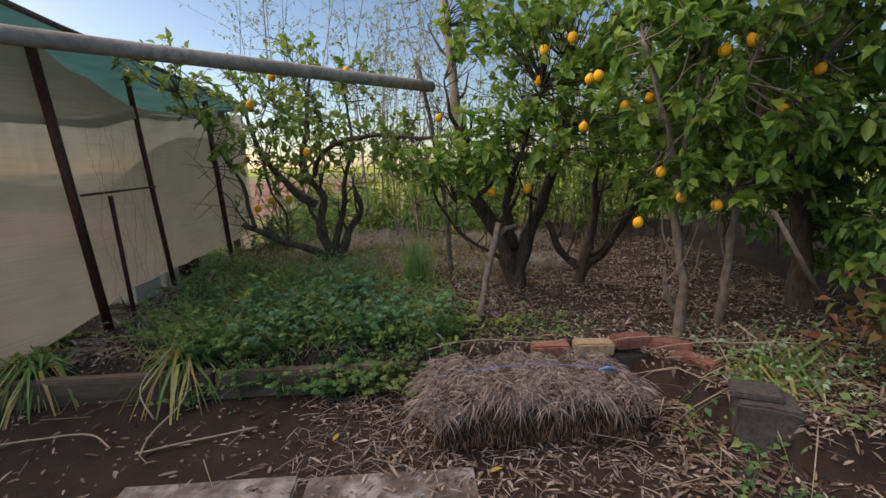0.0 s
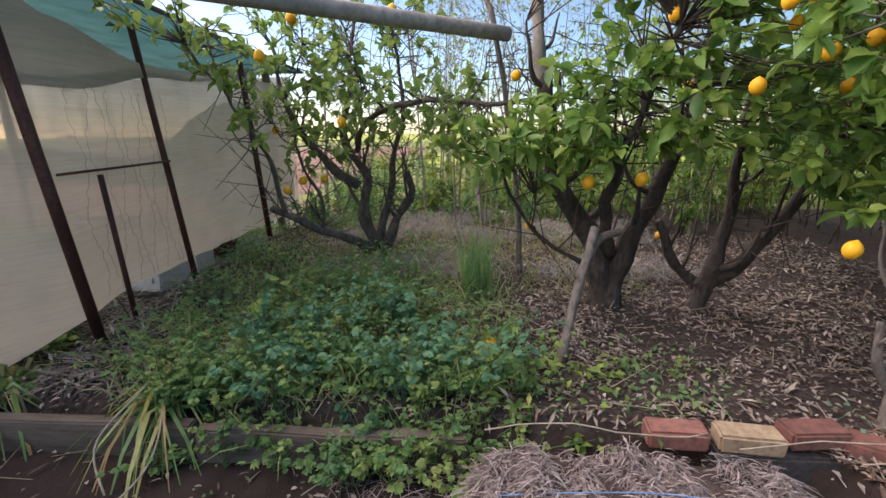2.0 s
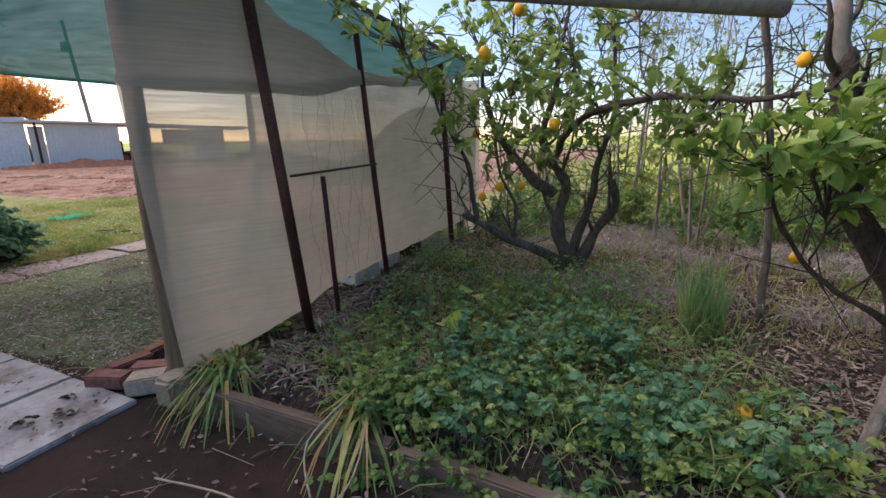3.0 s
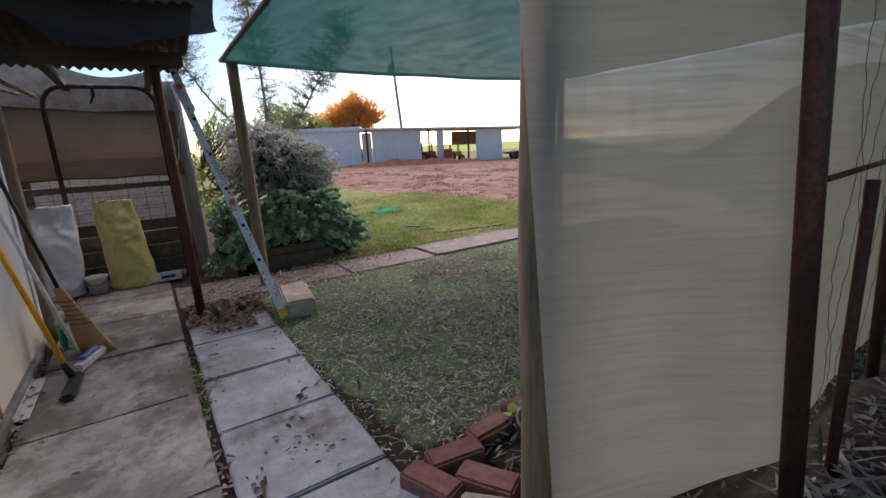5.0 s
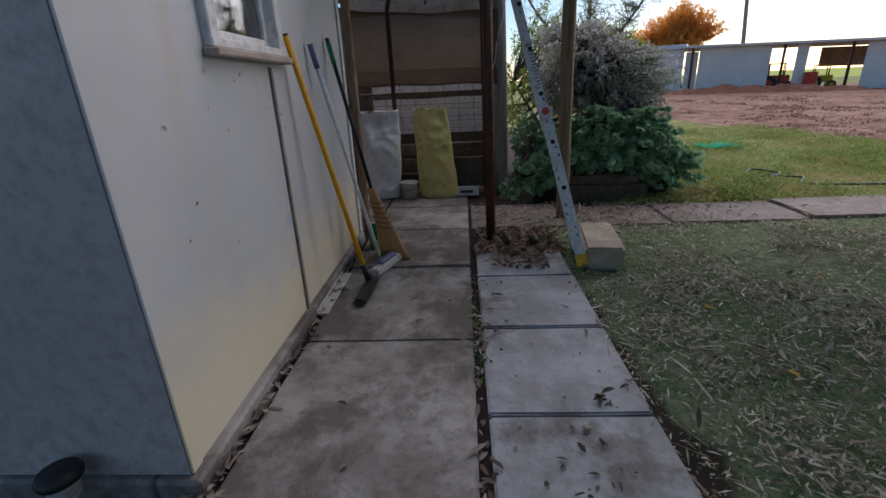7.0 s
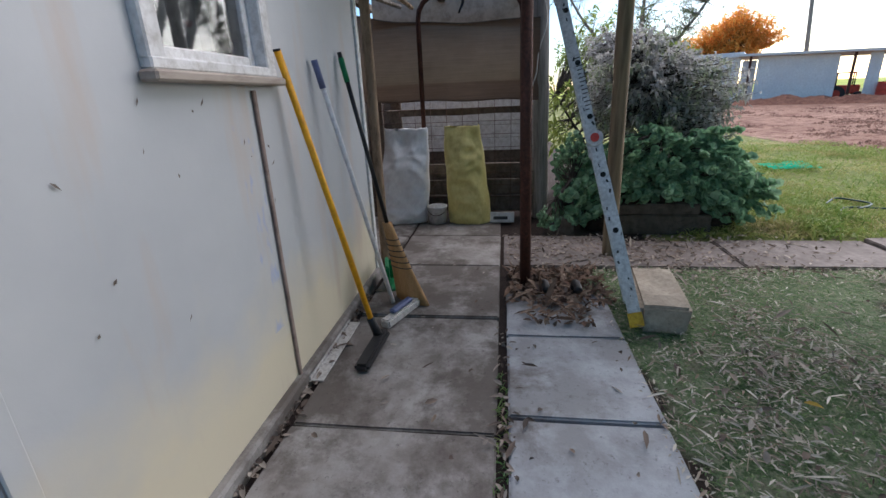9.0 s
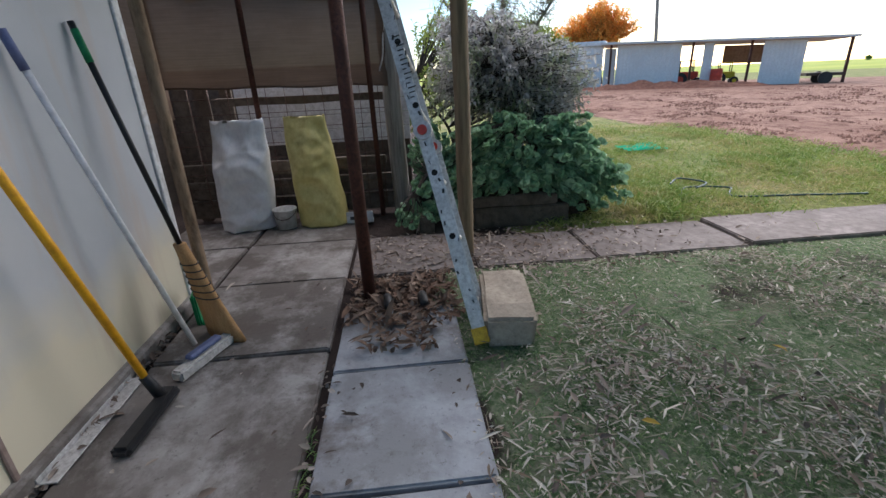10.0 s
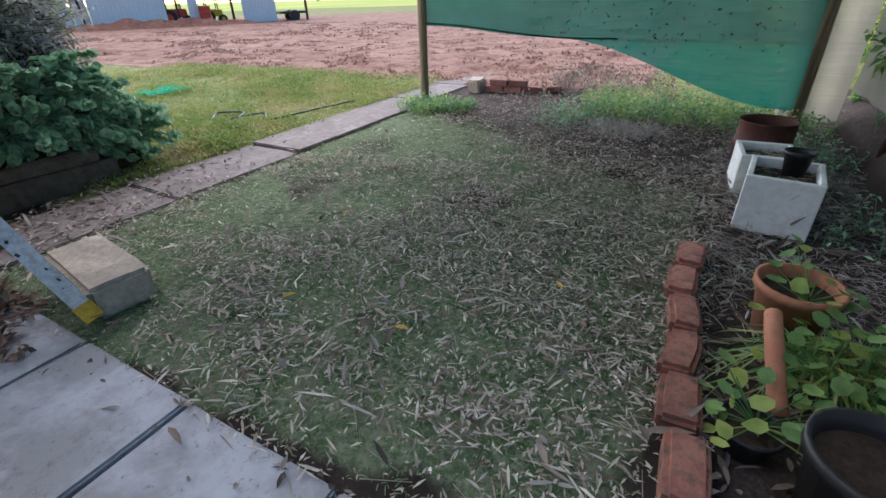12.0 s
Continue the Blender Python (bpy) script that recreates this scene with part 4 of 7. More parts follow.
for k, (x, y, z, rz) in enumerate(((-5.66, 7.2, 0, 8), (-5.42, 7.24, 0, 5), (-5.18, 7.3, 0, 20), (-5.6, 7.22, 0.077, 4), (-5.36, 7.25, 0.077, 10), (-4.94, 7.42, 0, 30))):
    brick_thing(x, y, z, rz, M_brick, "red brick in a low stack past the shelter", "stacked bricks", seed=k + 41)
thing("edging_stone", "squat grey stone beside the stacked bricks", "stone", me=box("edging_stone", (-5.98, 7.05, -0.02), (-5.8, 7.25, 0.16), M_stone, 0.02, 0.02, 8, 2))

# ---- sandstone block at the ladder, grey block in the garden ----
st = thing("stone_block", "tan sandstone block lying at the ladder foot", "stone block", at=(-5.42, 2.34, 0), rz=172, me=box("stone_block", (-0.27, -0.115, -0.01), (0.27, 0.115, 0.135), M_stone, 0.018, 0.02, 7, 3))
gb = thing("concrete_block", "cracked grey concrete block beside the straw bale", "concrete block", at=(1.63, 1.44, 0), rz=-30)
part("block", box("block", (-0.125, -0.11, -0.02), (0.125, 0.11, 0.22), M_block, 0.012, 0.015, 9, 3), gb)
part("slab_piece", box("slab_piece", (-0.14, -0.06, 0.222), (0.06, 0.1, 0.25), M_block, 0.006, 0.01, 2, 2), gb, "loose broken grey slab piece")

# ---- steel pipe through the trees ----
pipe_line = [(-2.75, 1.45, 1.97), (-1.2, 2.66, 1.965), (0.27, 3.82, 1.965)]
pipe = thing("overhead_pipe", "long grey steel pipe resting across the garden", "pipe", me=tube("overhead_pipe", bent(pipe_line, 8, 0.0), 0.048, M_pipe, 14))
prop = thing("pipe_prop", "thin grey forked prop under the pipe end", "prop", me=tube("pipe_prop", bent([(0.42, 3.95, 0.2), (0.36, 3.9, 1.0), (0.2, 3.83, 1.95), (0.12, 3.85, 2.2)], 6, 0.01), [0.025, 0.024, 0.023, 0.022, 0.02, 0.02] + [0.018] * 13, M_bark2, 8))

# ---- lemon trees ----
G0 = 0.22
tree("lemon_tree", "low gnarled lemon tree with yellow fruit beside the cloth screen",
     [([(-0.78, 4.45, 0.12), (-0.82, 4.41, 0.42), (-0.92, 4.44, 0.7), (-0.86, 4.4, 0.98), (-1.04, 4.42, 1.3), (-0.98, 4.4, 1.7), (-0.9, 4.4, 2.2)], 0.075, 0.014),
      ([(-0.8, 4.43, 0.3), (-1.0, 4.28, 0.47), (-1.22, 4.16, 0.56), (-1.4, 4.08, 0.7), (-1.54, 4.0, 0.78)], 0.05, 0.024),
      ([(-0.76, 4.46, 0.3), (-0.62, 4.44, 0.62), (-0.5, 4.5, 0.84), (-0.54, 4.48, 1.02)], 0.05, 0.03),
      ([(-1.22, 4.16, 0.56), (-1.16, 4.1, 0.85), (-1.3, 4.02, 1.15), (-1.22, 3.95, 1.6)], 0.018, 0.007),
      ([(-0.78, 4.45, 0.4), (-0.7, 4.5, 0.8), (-0.62, 4.45, 1.2), (-0.55, 4.5, 1.5), (-0.6, 4.4, 2.2)], 0.045, 0.012),
      ([(-0.95, 4.42, 0.9), (-1.25, 4.3, 1.2), (-1.4, 4.2, 1.5), (-1.5, 4.2, 2.0)], 0.045, 0.015),
      ([(-0.95, 4.42, 1.2), (-0.75, 4.1, 1.45), (-0.3, 3.8, 1.55), (0.2, 3.6, 1.52), (0.6, 3.5, 1.55)], 0.03, 0.012),
      ([(-1.46, 4.05, 0.74), (-1.5, 3.95, 1.15), (-1.62, 3.8, 1.5), (-1.75, 3.5, 1.9)], 0.022, 0.008)],
     [(-1.15, 4.0, 1.5, 0.6, 0.6, 0.42), (-0.5, 3.8, 1.58, 0.7, 0.5, 0.36), (-1.5, 3.8, 1.85, 0.45, 0.4, 0.3), (0.0, 3.55, 1.35, 0.35, 0.3, 0.22), (-0.9, 4.2, 2.2, 0.9, 0.5, 0.35), (-1.7, 3.1, 2.05, 0.35, 0.35, 0.2)],
     300, 6, (0.085, 0.56), M_gnarled, M_paleleaf, (-0.78, 4.45, 0.1), fine=True, droop=0.2, bare=260,
     fruit=((-1.461, 4.041, 1.378), (-1.245, 3.948, 1.004), (-1.099, 4.002, 1.011), (-1.37, 3.93, 0.93), (-0.8, 3.556, 1.417), (-0.9, 3.1, 1.93), (-1.1, 3.0, 2.0), (-1.0, 2.9, 1.72), (-0.4, 3.3, 2.0)))
tree("lemon_tree", "multi-stemmed lemon tree with dark trunks and many lemons",
     [([(0.92, 3.5, 0.12), (0.86, 3.5, 0.6), (0.6, 3.5, 1.0), (0.5, 3.55, 1.5), (0.48, 3.58, 1.7)], 0.085, 0.045),
      ([(0.53, 3.54, 1.35), (0.46, 3.57, 1.8), (0.4, 3.6, 2.4), (0.3, 3.6, 3.2)], 0.05, 0.03, "pale"),
      ([(0.96, 3.5, 0.12), (1.02, 3.45, 0.6), (1.15, 3.4, 0.95), (1.25, 3.3, 1.4), (1.3, 3.2, 2.0)], 0.085, 0.02),
      ([(0.94, 3.45, 0.55), (0.8, 3.2, 0.95), (0.85, 3.0, 1.3), (1.0, 2.9, 1.8)], 0.045, 0.014),
      ([(1.2, 3.42, 0.78), (1.35, 3.45, 0.52), (1.5, 3.45, 0.35)], 0.03, 0.035),
      ([(0.86, 3.5, 0.45), (0.6, 3.4, 0.6), (0.35, 3.35, 0.85), (0.2, 3.25, 1.2)], 0.02, 0.008),
      ([(1.46, 3.42, 0.12), (1.55, 3.4, 0.5), (1.62, 3.4, 0.9), (1.6, 3.35, 1.5)], 0.07, 0.02),
      ([(1.5, 3.42, 0.35), (1.75, 3.35, 0.62), (1.95, 3.3, 1.0), (2.1, 3.2, 1.6)], 0.06, 0.02)],
     [(0.85, 2.9, 1.45, 0.45, 0.35, 0.35), (1.3, 2.8, 1.6, 0.5, 0.4, 0.5), (1.7, 2.8, 1.4, 0.45, 0.4, 0.45), (1.2, 2.9, 2.2, 0.7, 0.5, 0.4), (0.5, 3.1, 1.25, 0.3, 0.3, 0.2), (0.1, 3.2, 1.3, 0.35, 0.3, 0.22), (0.4, 2.95, 1.4, 0.35, 0.3, 0.25), (0.75, 3.2, 2.3, 0.5, 0.4, 0.4), (2.0, 2.9, 2.0, 0.6, 0.5, 0.6), (2.2, 3.2, 1.3, 0.5, 0.4, 0.4)],
     560, 8, (0.09, 0.6), M_bark, M_lemonleaf, (0.93, 3.5, 0.1), fine=True, droop=0.25, bare=160,
     fruit=((0.91, 2.95, 1.1), (0.66, 3.0, 1.08), (1.33, 3.7, 0.64), (0.42, 3.5, 0.75), (1.2, 3.2, 1.56), (1.28, 3.2, 1.36), (1.15, 2.5, 1.5), (0.97, 2.9, 1.85), (1.5, 2.9, 1.8), (1.7, 2.8, 1.52), (1.35, 2.5, 1.75), (1.1, 2.6, 2.05), (0.95, 2.7, 2.0), (1.62, 2.6, 1.68), (1.42, 2.6, 2.0), (1.45, 2.58, 1.63), (1.1, 2.3, 1.75), (0.3, 3.4, 1.66)))
tree("lemon_tree", "leafy lemon tree with a thin pale trunk by the bricks",
     [([(1.72, 2.28, 0.1), (1.74, 2.3, 0.5), (1.68, 2.32, 0.9), (1.66, 2.26, 1.3), (1.75, 2.2, 2.1)], 0.032, 0.018),
      ([(1.72, 2.3, 0.3), (1.64, 2.3, 0.5), (1.62, 2.3, 0.62)], 0.022, 0.012),
      ([(2.1, 2.45, 0.1), (2.12, 2.42, 0.6), (2.15, 2.4, 1.2), (2.2, 2.3, 2.0)], 0.03, 0.018),
      ([(1.68, 2.3, 1.1), (1.5, 2.2, 1.5), (1.3, 2.1, 1.9)], 0.02, 0.01)],
     [(1.5, 2.2, 1.75, 0.4, 0.35, 0.4), (1.95, 2.2, 1.6, 0.45, 0.4, 0.5), (2.4, 2.3, 1.5, 0.5, 0.4, 0.55), (1.85, 2.1, 1.15, 0.3, 0.25, 0.25), (2.0, 2.2, 2.2, 0.8, 0.5, 0.4), (1.5, 2.15, 1.15, 0.2, 0.2, 0.22)],
     380, 11, (0.092, 0.62), M_bark2, M_lemonleaf, (1.72, 2.28, 0.1), fine=True, droop=0.25,
     fruit=((1.38, 2.2, 0.93), (1.5, 2.2, 1.22), (1.63, 2.2, 1.07), (1.11, 2.2, 1.75), (1.9, 2.1, 1.9), (2.2, 2.2, 1.55), (2.05, 2.1, 2.1), (1.75, 2.1, 1.85), (2.3, 2.1, 1.75), (1.82, 2.15, 1.02)))
tree("shade_tree", "dense dark broad-leaved tree filling the garden corner",
     [([(2.9, 2.7, 0.1), (2.85, 2.7, 0.8), (2.8, 2.7, 1.6), (2.9, 2.6, 2.6)], 0.08, 0.03), ([(3.0, 2.0, 0.1), (2.9, 2.1, 0.9), (2.8, 2.1, 1.8)], 0.06, 0.02)],
     [(2.9, 2.6, 1.2, 0.55, 0.5, 0.6), (3.1, 2.0, 1.5, 0.6, 0.6, 0.7), (2.8, 3.2, 1.7, 0.7, 0.6, 0.8), (3.4, 2.8, 0.9, 0.6, 0.6, 0.6), (2.7, 2.1, 2.2, 0.6, 0.5, 0.5), (3.2, 1.3, 1.3, 0.5, 0.4, 0.6), (2.5, 2.0, 0.75, 0.3, 0.3, 0.3), (3.3, 4.0, 1.4, 0.9, 0.7, 0.9), (2.6, 4.6, 1.8, 0.8, 0.6, 0.9)],
     640, 13, (0.1, 0.6), M_bark, M_darkleaf, (2.9, 2.7, 0.1), fine=True)
thing("dead_stake", "grey dead forked branch stuck upright in the mulch", "dead branch", me=merged("dead_stake", [tube_data(bent([(0.5, 2.72, 0.08), (0.56, 2.78, 0.4), (0.66, 2.9, 0.72), (0.7, 2.95, 0.85)], 6, 0.01), [0.024] * 19, 8), tube_data(bent([(0.6, 2.85, 0.6), (0.72, 2.95, 0.78), (0.84, 3.0, 0.82)], 5, 0.008), [0.02] * 11, 7)], M_bark2, True))
fl = thing("fallen_lemon", "bright orange-yellow lemon fallen among the weeds", "lemon", at=(0.15, 2.76, 0.27))
part("lemon", FRUIT, fl, at=pose(0, 0, 0, 80, 0, 30) @ Matrix.Diagonal((0.032, 0.032, 0.036, 1)))
M_redflower = leaf_mat("red_petal", [(0.75, 0.05, 0.03), (0.82, 0.09, 0.05), (0.65, 0.04, 0.03)], 0.5, 0.4, 0.3)
for x, y, z in ((2.34, 2.45, 1.51), (1.63, 2.5, 1.4), (2.5, 2.3, 1.75)):
    fo = thing("red_flower", "small bright red blossom among dark leaves", "flower", at=(x, y - 0.05, z), group="red blossoms")
    for q in range(6):
        a = q * math.pi / 3
        part("petal", leaves("petal", np.zeros((1, 3)), np.array([[math.cos(a), -0.5, math.sin(a)]]), 0.045, 0.03, M_redflower, 0.1, 0.2), fo)
thing("leaning_stick", "bare pale stick leaning through the leaves", "stick", me=tube("leaning_stick", [(2.0, 1.95, 1.0), (2.7, 2.2, 0.25)], [0.012, 0.016], M_bark2, 7))

# ---- bare upright shoots and hedge behind the garden ----


def thicket(name, label, n, x, y, h, mat, leafmat, per, leaf=0.045, lean=0.12, seed=3, r=(0.008, 0.02), side=8):
    """Leaning shoots with side twigs that carry the leaves."""
    rng = np.random.default_rng(seed)
    ob = thing(name, label, "shrubs", kind="stuff")
    a = np.stack([rng.uniform(*x, n), rng.uniform(*y, n), np.full(n, 0.12)], 1)
    tall = rng.uniform(*h, n)
    top = a + np.stack([rng.normal(0, lean, n) * tall, rng.normal(0, lean, n) * tall, tall], 1)
    mid = (a + top) / 2 + rng.normal(0, 0.05, (n, 3)) * tall[:, None]
    t = rng.uniform(0.25, 1.0, (n, side, 1))
    s0 = np.where(t < 0.5, a[:, None] * (1 - 2 * t) + mid[:, None] * 2 * t, mid[:, None] * (2 - 2 * t) + top[:, None] * (2 * t - 1)).reshape(-1, 3)
    reach = np.repeat(tall, side)[:, None] * rng.uniform(0.08, 0.24, (n * side, 1))
    s1 = s0 + (rng.normal(size=s0.shape) * np.array([0.7, 0.7, 0.35]) + np.array([0, 0, 0.5])) * reach
    part("stem", sticks("stem", np.concatenate([a, mid, s0]), np.concatenate([mid, top, s1]), np.concatenate([rng.uniform(*r, n), rng.uniform(r[0], r[0] * 1.6, n) * 0.7, np.full(n * side, r[0] * 0.32)]), mat), ob)
    q = rng.uniform(0.15, 1.1, (n * side, per, 1))
    at = (s0[:, None] * (1 - q) + s1[:, None] * q).reshape(-1, 3)
    part("leaf", leaves("leaf", at, rng.normal(size=at.shape) + np.array([0, 0, 0.3]), rng.uniform(0.6, 1.3, len(at)) * leaf, rng.uniform(0.6, 1.2, len(at)) * leaf * 0.5, leafmat), ob)
    return ob


thicket("bare_shoots", "tall pale bare shoots with sparse small leaves behind the lemon trees", 64, (-2.4, 2.8), (5.4, 8.5), (2.4, 4.8), M_pale_bark, M_shootleaf, 6, 0.06, 0.1, 4, (0.007, 0.024), 24)
thicket("green_thicket", "pale green shrubs behind the lemon trees", 170, (-2.0, 5.0), (6.4, 10.5), (0.4, 1.2), M_greengold, M_greengold, 8, 0.1, 0.12, 5, (0.004, 0.008), 9)
thicket("dark_thicket", "green shrubs at the garden end", 130, (1.0, 6.0), (5.0, 8.0), (0.9, 2.6), M_bark, M_lemonleaf, 7, 0.1, 0.12, 6, (0.006, 0.014), 12)
thicket("side_thicket", "dark green shrubs beside the garden", 80, (3.4, 5.5), (0.0, 5.0), (1.0, 2.8), M_bark, M_darkleaf, 7, 0.12, 0.12, 8, (0.006, 0.014), 12)
thicket("weedy_growth", "tall leafy weeds growing beyond the cloth screen", 150, (-2.2, 1.4), (5.7, 7.8), (0.3, 0.85), M_weed, M_weed, 7, 0.075, 0.14, 12, (0.003, 0.006), 8)
thicket("dry_twigs", "grey dry twigs and weed stalks under the trees", 260, (-1.2, 1.6), (4.4, 6.6), (0.1, 0.36), M_drystalk, M_drystalk, 1, 0.04, 0.25, 7, (0.003, 0.005), 4)

# ---- weeds and herbs on the bed ----


def on_bed(n, area):
    out = []
    while len(out) < n:
        x, y = RNG.uniform(area[0], area[1]), RNG.uniform(area[2], area[3])
        if RNG.uniform() < area[4](x, y):
            out.append((x, y, height(x, y)))
    return np.array(out)


def patch(cx, cy, rx, ry):
    return lambda x, y: max(0.0, 1 - ((x - cx) / rx) ** 2 - ((y - cy) / ry) ** 2) ** 0.6


def herb(name, label, area, clumps, per, h, leaf, mat, ratio=0.75, spread=0.1):
    ob = thing(name, label, "weeds", kind="stuff")
    c = on_bed(clumps, area)
    hh = RNG.uniform(0.5, 1.0, clumps) * h
    base = np.repeat(c, per, 0)
    up = RNG.uniform(0.25, 1.0, (clumps * per, 1)) * np.repeat(hh, per)[:, None]
    at = base + np.concatenate([RNG.normal(0, spread, (clumps * per, 2)), up], 1)
    part("leaf", leaves("leaf", at, RNG.normal(size=at.shape) * np.array([1, 1, 0.35]), RNG.uniform(0.6, 1.3, len(at)) * leaf, RNG.uniform(0.6, 1.3, len(at)) * leaf * ratio, mat, 0.3, 0.15), ob)
    k = RNG.choice(len(at), len(at) // 4, replace=False)
    part("stem", sticks("stem", base[k], at[k], 0.0022, mat), ob)
    return ob


def lobed_plants(name, label, area, n, stems, h, leaf, mat, spread=0.5, ratio=0.75):
    """Separate plants: arching stems, each with hand-shaped leaves of five leaflets."""
    ob = thing(name, label, "weeds", kind="stuff")
    c = on_bed(n, area)
    m = n * stems
    base = np.repeat(c, stems, 0)
    tall = np.repeat(RNG.uniform(0.45, 1.0, n) * h, stems)[:, None] * RNG.uniform(0.45, 1.1, (m, 1))
    lean = RNG.normal(size=(m, 3)) * np.array([1, 1, 0]) * spread
    tip = base + (lean + np.array([0, 0, 1.0])) * tall
    knee = base * 0.5 + tip * 0.5 + np.array([0, 0, 0.15]) * tall
    part("stem", sticks("stem", np.concatenate([base, knee]), np.concatenate([knee, tip]), 0.0022, mat), ob)
    at = np.concatenate([tip, knee * 0.4 + tip * 0.6, knee * 0.8 + tip * 0.2])
    head = RNG.normal(size=at.shape) * np.array([1, 1, 0.25])
    head[:m] += lean
    at = at + unit(head) * leaf * 0.5
    head = unit(head)
    side = unit(np.cross(head, np.array([0, 0, 1.0]) + RNG.normal(size=at.shape) * 0.25))
    size = RNG.uniform(0.65, 1.25, len(at)) * leaf
    P, D, Z = [], [], []
    for ang, k in ((-1.25, 0.8), (-0.62, 0.95), (0.0, 1.1), (0.62, 0.95), (1.25, 0.8)):
        P.append(at)
        D.append(head * math.cos(ang) + side * math.sin(ang))
        Z.append(size * k)
    Z = np.concatenate(Z)
    part("leaf", leaves("leaf", np.concatenate(P), np.concatenate(D), Z, Z * ratio, mat, 0.3, 0.12, fine=True), ob)
    return ob


lobed_plants("green_weeds", "leafy light green weeds growing over the garden bed", (-1.8, 0.5, 2.12, 4.1, patch(-0.75, 2.85, 1.1, 1.05)), 130, 8, 0.34, 0.027, M_weed, 0.5, 0.42)
lobed_plants("bluegreen_weeds", "blue-green lobed weeds in the green patch", (-1.6, 0.4, 2.12, 3.6, patch(-0.4, 2.65, 0.75, 0.65)), 24, 9, 0.36, 0.036, M_bluegreen, 0.4, 0.85)
herb("ground_weeds", "low green seedlings between the weeds", (-1.8, 0.5, 2.12, 4.1, patch(-0.75, 2.85, 1.15, 1.1)), 80, 14, 0.09, 0.035, M_weed, 0.45)
wg = thing("weed_grass", "thin green grass stems among the weeds", "grass", kind="stuff")
g = on_bed(1500, (-1.9, 0.6, 2.15, 4.3, patch(-0.75, 2.95, 1.2, 1.2)))
part("blade", blades("blade", g, RNG.normal(size=g.shape) * np.array([0.4, 0.4, 0.1]) + np.array([0, 0, 1]), RNG.uniform(0.18, 0.5, len(g)), 0.006, M_weedstem, 0.45), wg)
lobed_plants("edge_weeds", "light green herbs spilling over the board", (-1.3, 0.35, 2.02, 2.45, lambda x, y: 0.9 if abs(x + 0.98) < 0.35 or abs(x + 0.15) < 0.45 else 0.1), 52, 8, 0.23, 0.028, M_weed, 0.65, 0.85)
herb("yellow_weeds", "yellowing leaves at the edge of the weeds", (-0.2, 0.75, 2.15, 3.2, patch(0.3, 2.5, 0.45, 0.5)), 26, 9, 0.1, 0.075, M_yellowleaf, 0.4, 0.08)
herb("pumpkin_seedling", "pale broad leaves in the weeds", (-1.25, -0.95, 2.9, 3.3, lambda x, y: 1.0), 5, 4, 0.3, 0.13, M_yellowleaf, 0.95, 0.06)
herb("low_weeds", "low green weeds on the mulch near the bricks", (0.1, 1.4, 2.3, 3.2, patch(0.7, 2.55, 0.7, 0.35)), 40, 8, 0.06, 0.035, M_weed, 0.7, 0.07)
herb("right_weeds", "leafy seedlings beside the concrete block", (1.2, 2.2, 0.9, 1.5, lambda x, y: 0.7), 16, 8, 0.14, 0.042, M_weed, 0.7, 0.06)
herb("back_weeds", "tall green weeds by the cloth screen", (-2.1, -0.2, 3.4, 5.8, lambda x, y: smooth01(-0.05, 0.35, n2(x, y, 1.3, 81))), 150, 12, 0.24, 0.045, M_weed, 0.5, 0.09)
gw = thing("tall_grass", "wispy tall grass between the trees", "grass", kind="stuff")
g = on_bed(2600, (-2.0, 1.3, 3.5, 6.2, lambda x, y: 0.6))
part("blade", blades("blade", g, RNG.normal(size=g.shape) * np.array([0.35, 0.35, 0.1]) + np.array([0, 0, 1]), RNG.uniform(0.12, 0.4, len(g)), 0.005, M_grassblade, 0.4), gw)
dg = thing("dry_grass", "wispy grey dry grass under the lemon trees", "grass", kind="stuff")
g = on_bed(7500, (-1.3, 1.8, 3.9, 6.4, lambda x, y: smooth01(-0.25, 0.3, n2(x, y, 1.2, 44))))
part("blade", blades("blade", g, RNG.normal(size=g.shape) * np.array([0.5, 0.5, 0.1]) + np.array([0, 0, 1]), RNG.uniform(0.15, 0.42, len(g)), 0.006, M_drygrass, 0.5), dg)
g = on_bed(160, (-0.02, 0.2, 3.5, 3.85, lambda x, y: 1.0))
tuft = thing("grass_tuft", "upright green grass tuft in the mulch", "grass")
part("blade", blades("blade", g, RNG.normal(size=g.shape) * np.array([0.12, 0.12, 0.05]) + np.array([0, 0, 1]), RNG.uniform(0.3, 0.62, len(g)), 0.008, M_weed, 0.15), tuft)


def strap_plant(label, x, y, n, length, spread=0.8, width=0.02, mat=None, z=None):
    z = height(x, y) if z is None else z
    ob = thing("strap_plant", label, "plant", at=(x, y, z))
    a = RNG.normal(0, 0.035, (n, 3)) * np.array([1, 1, 0.1])
    way = RNG.normal(size=(n, 3)) * np.array([spread, spread, 0.1]) + np.array([0, 0, 0.8])
    long, wide = RNG.uniform(0.6, 1.15, n) * length, RNG.uniform(0.7, 1.2, n) * width
    old = RNG.uniform(size=n) < 0.13
    for pick, m in ((~old, mat or M_strap), (old, M_dyingleaf)):
        part("leaf", blades("leaf", a[pick], way[pick], long[pick], wide[pick], m, 0.95), ob, "" if m is not M_dyingleaf else "yellow and straw-coloured dying leaves")
    return ob


strap_plant("clump of drooping green strap leaves at the board end", -2.2, 2.34, 210, 0.46, 0.6, 0.019)
strap_plant("clump of yellow-green strap leaves in the weeds", -1.34, 2.32, 150, 0.46, 0.6, 0.019)
strap_plant("flattened strap-leaf clump by the bricks", 1.95, 1.75, 70, 0.6, 1.5, 0.018)
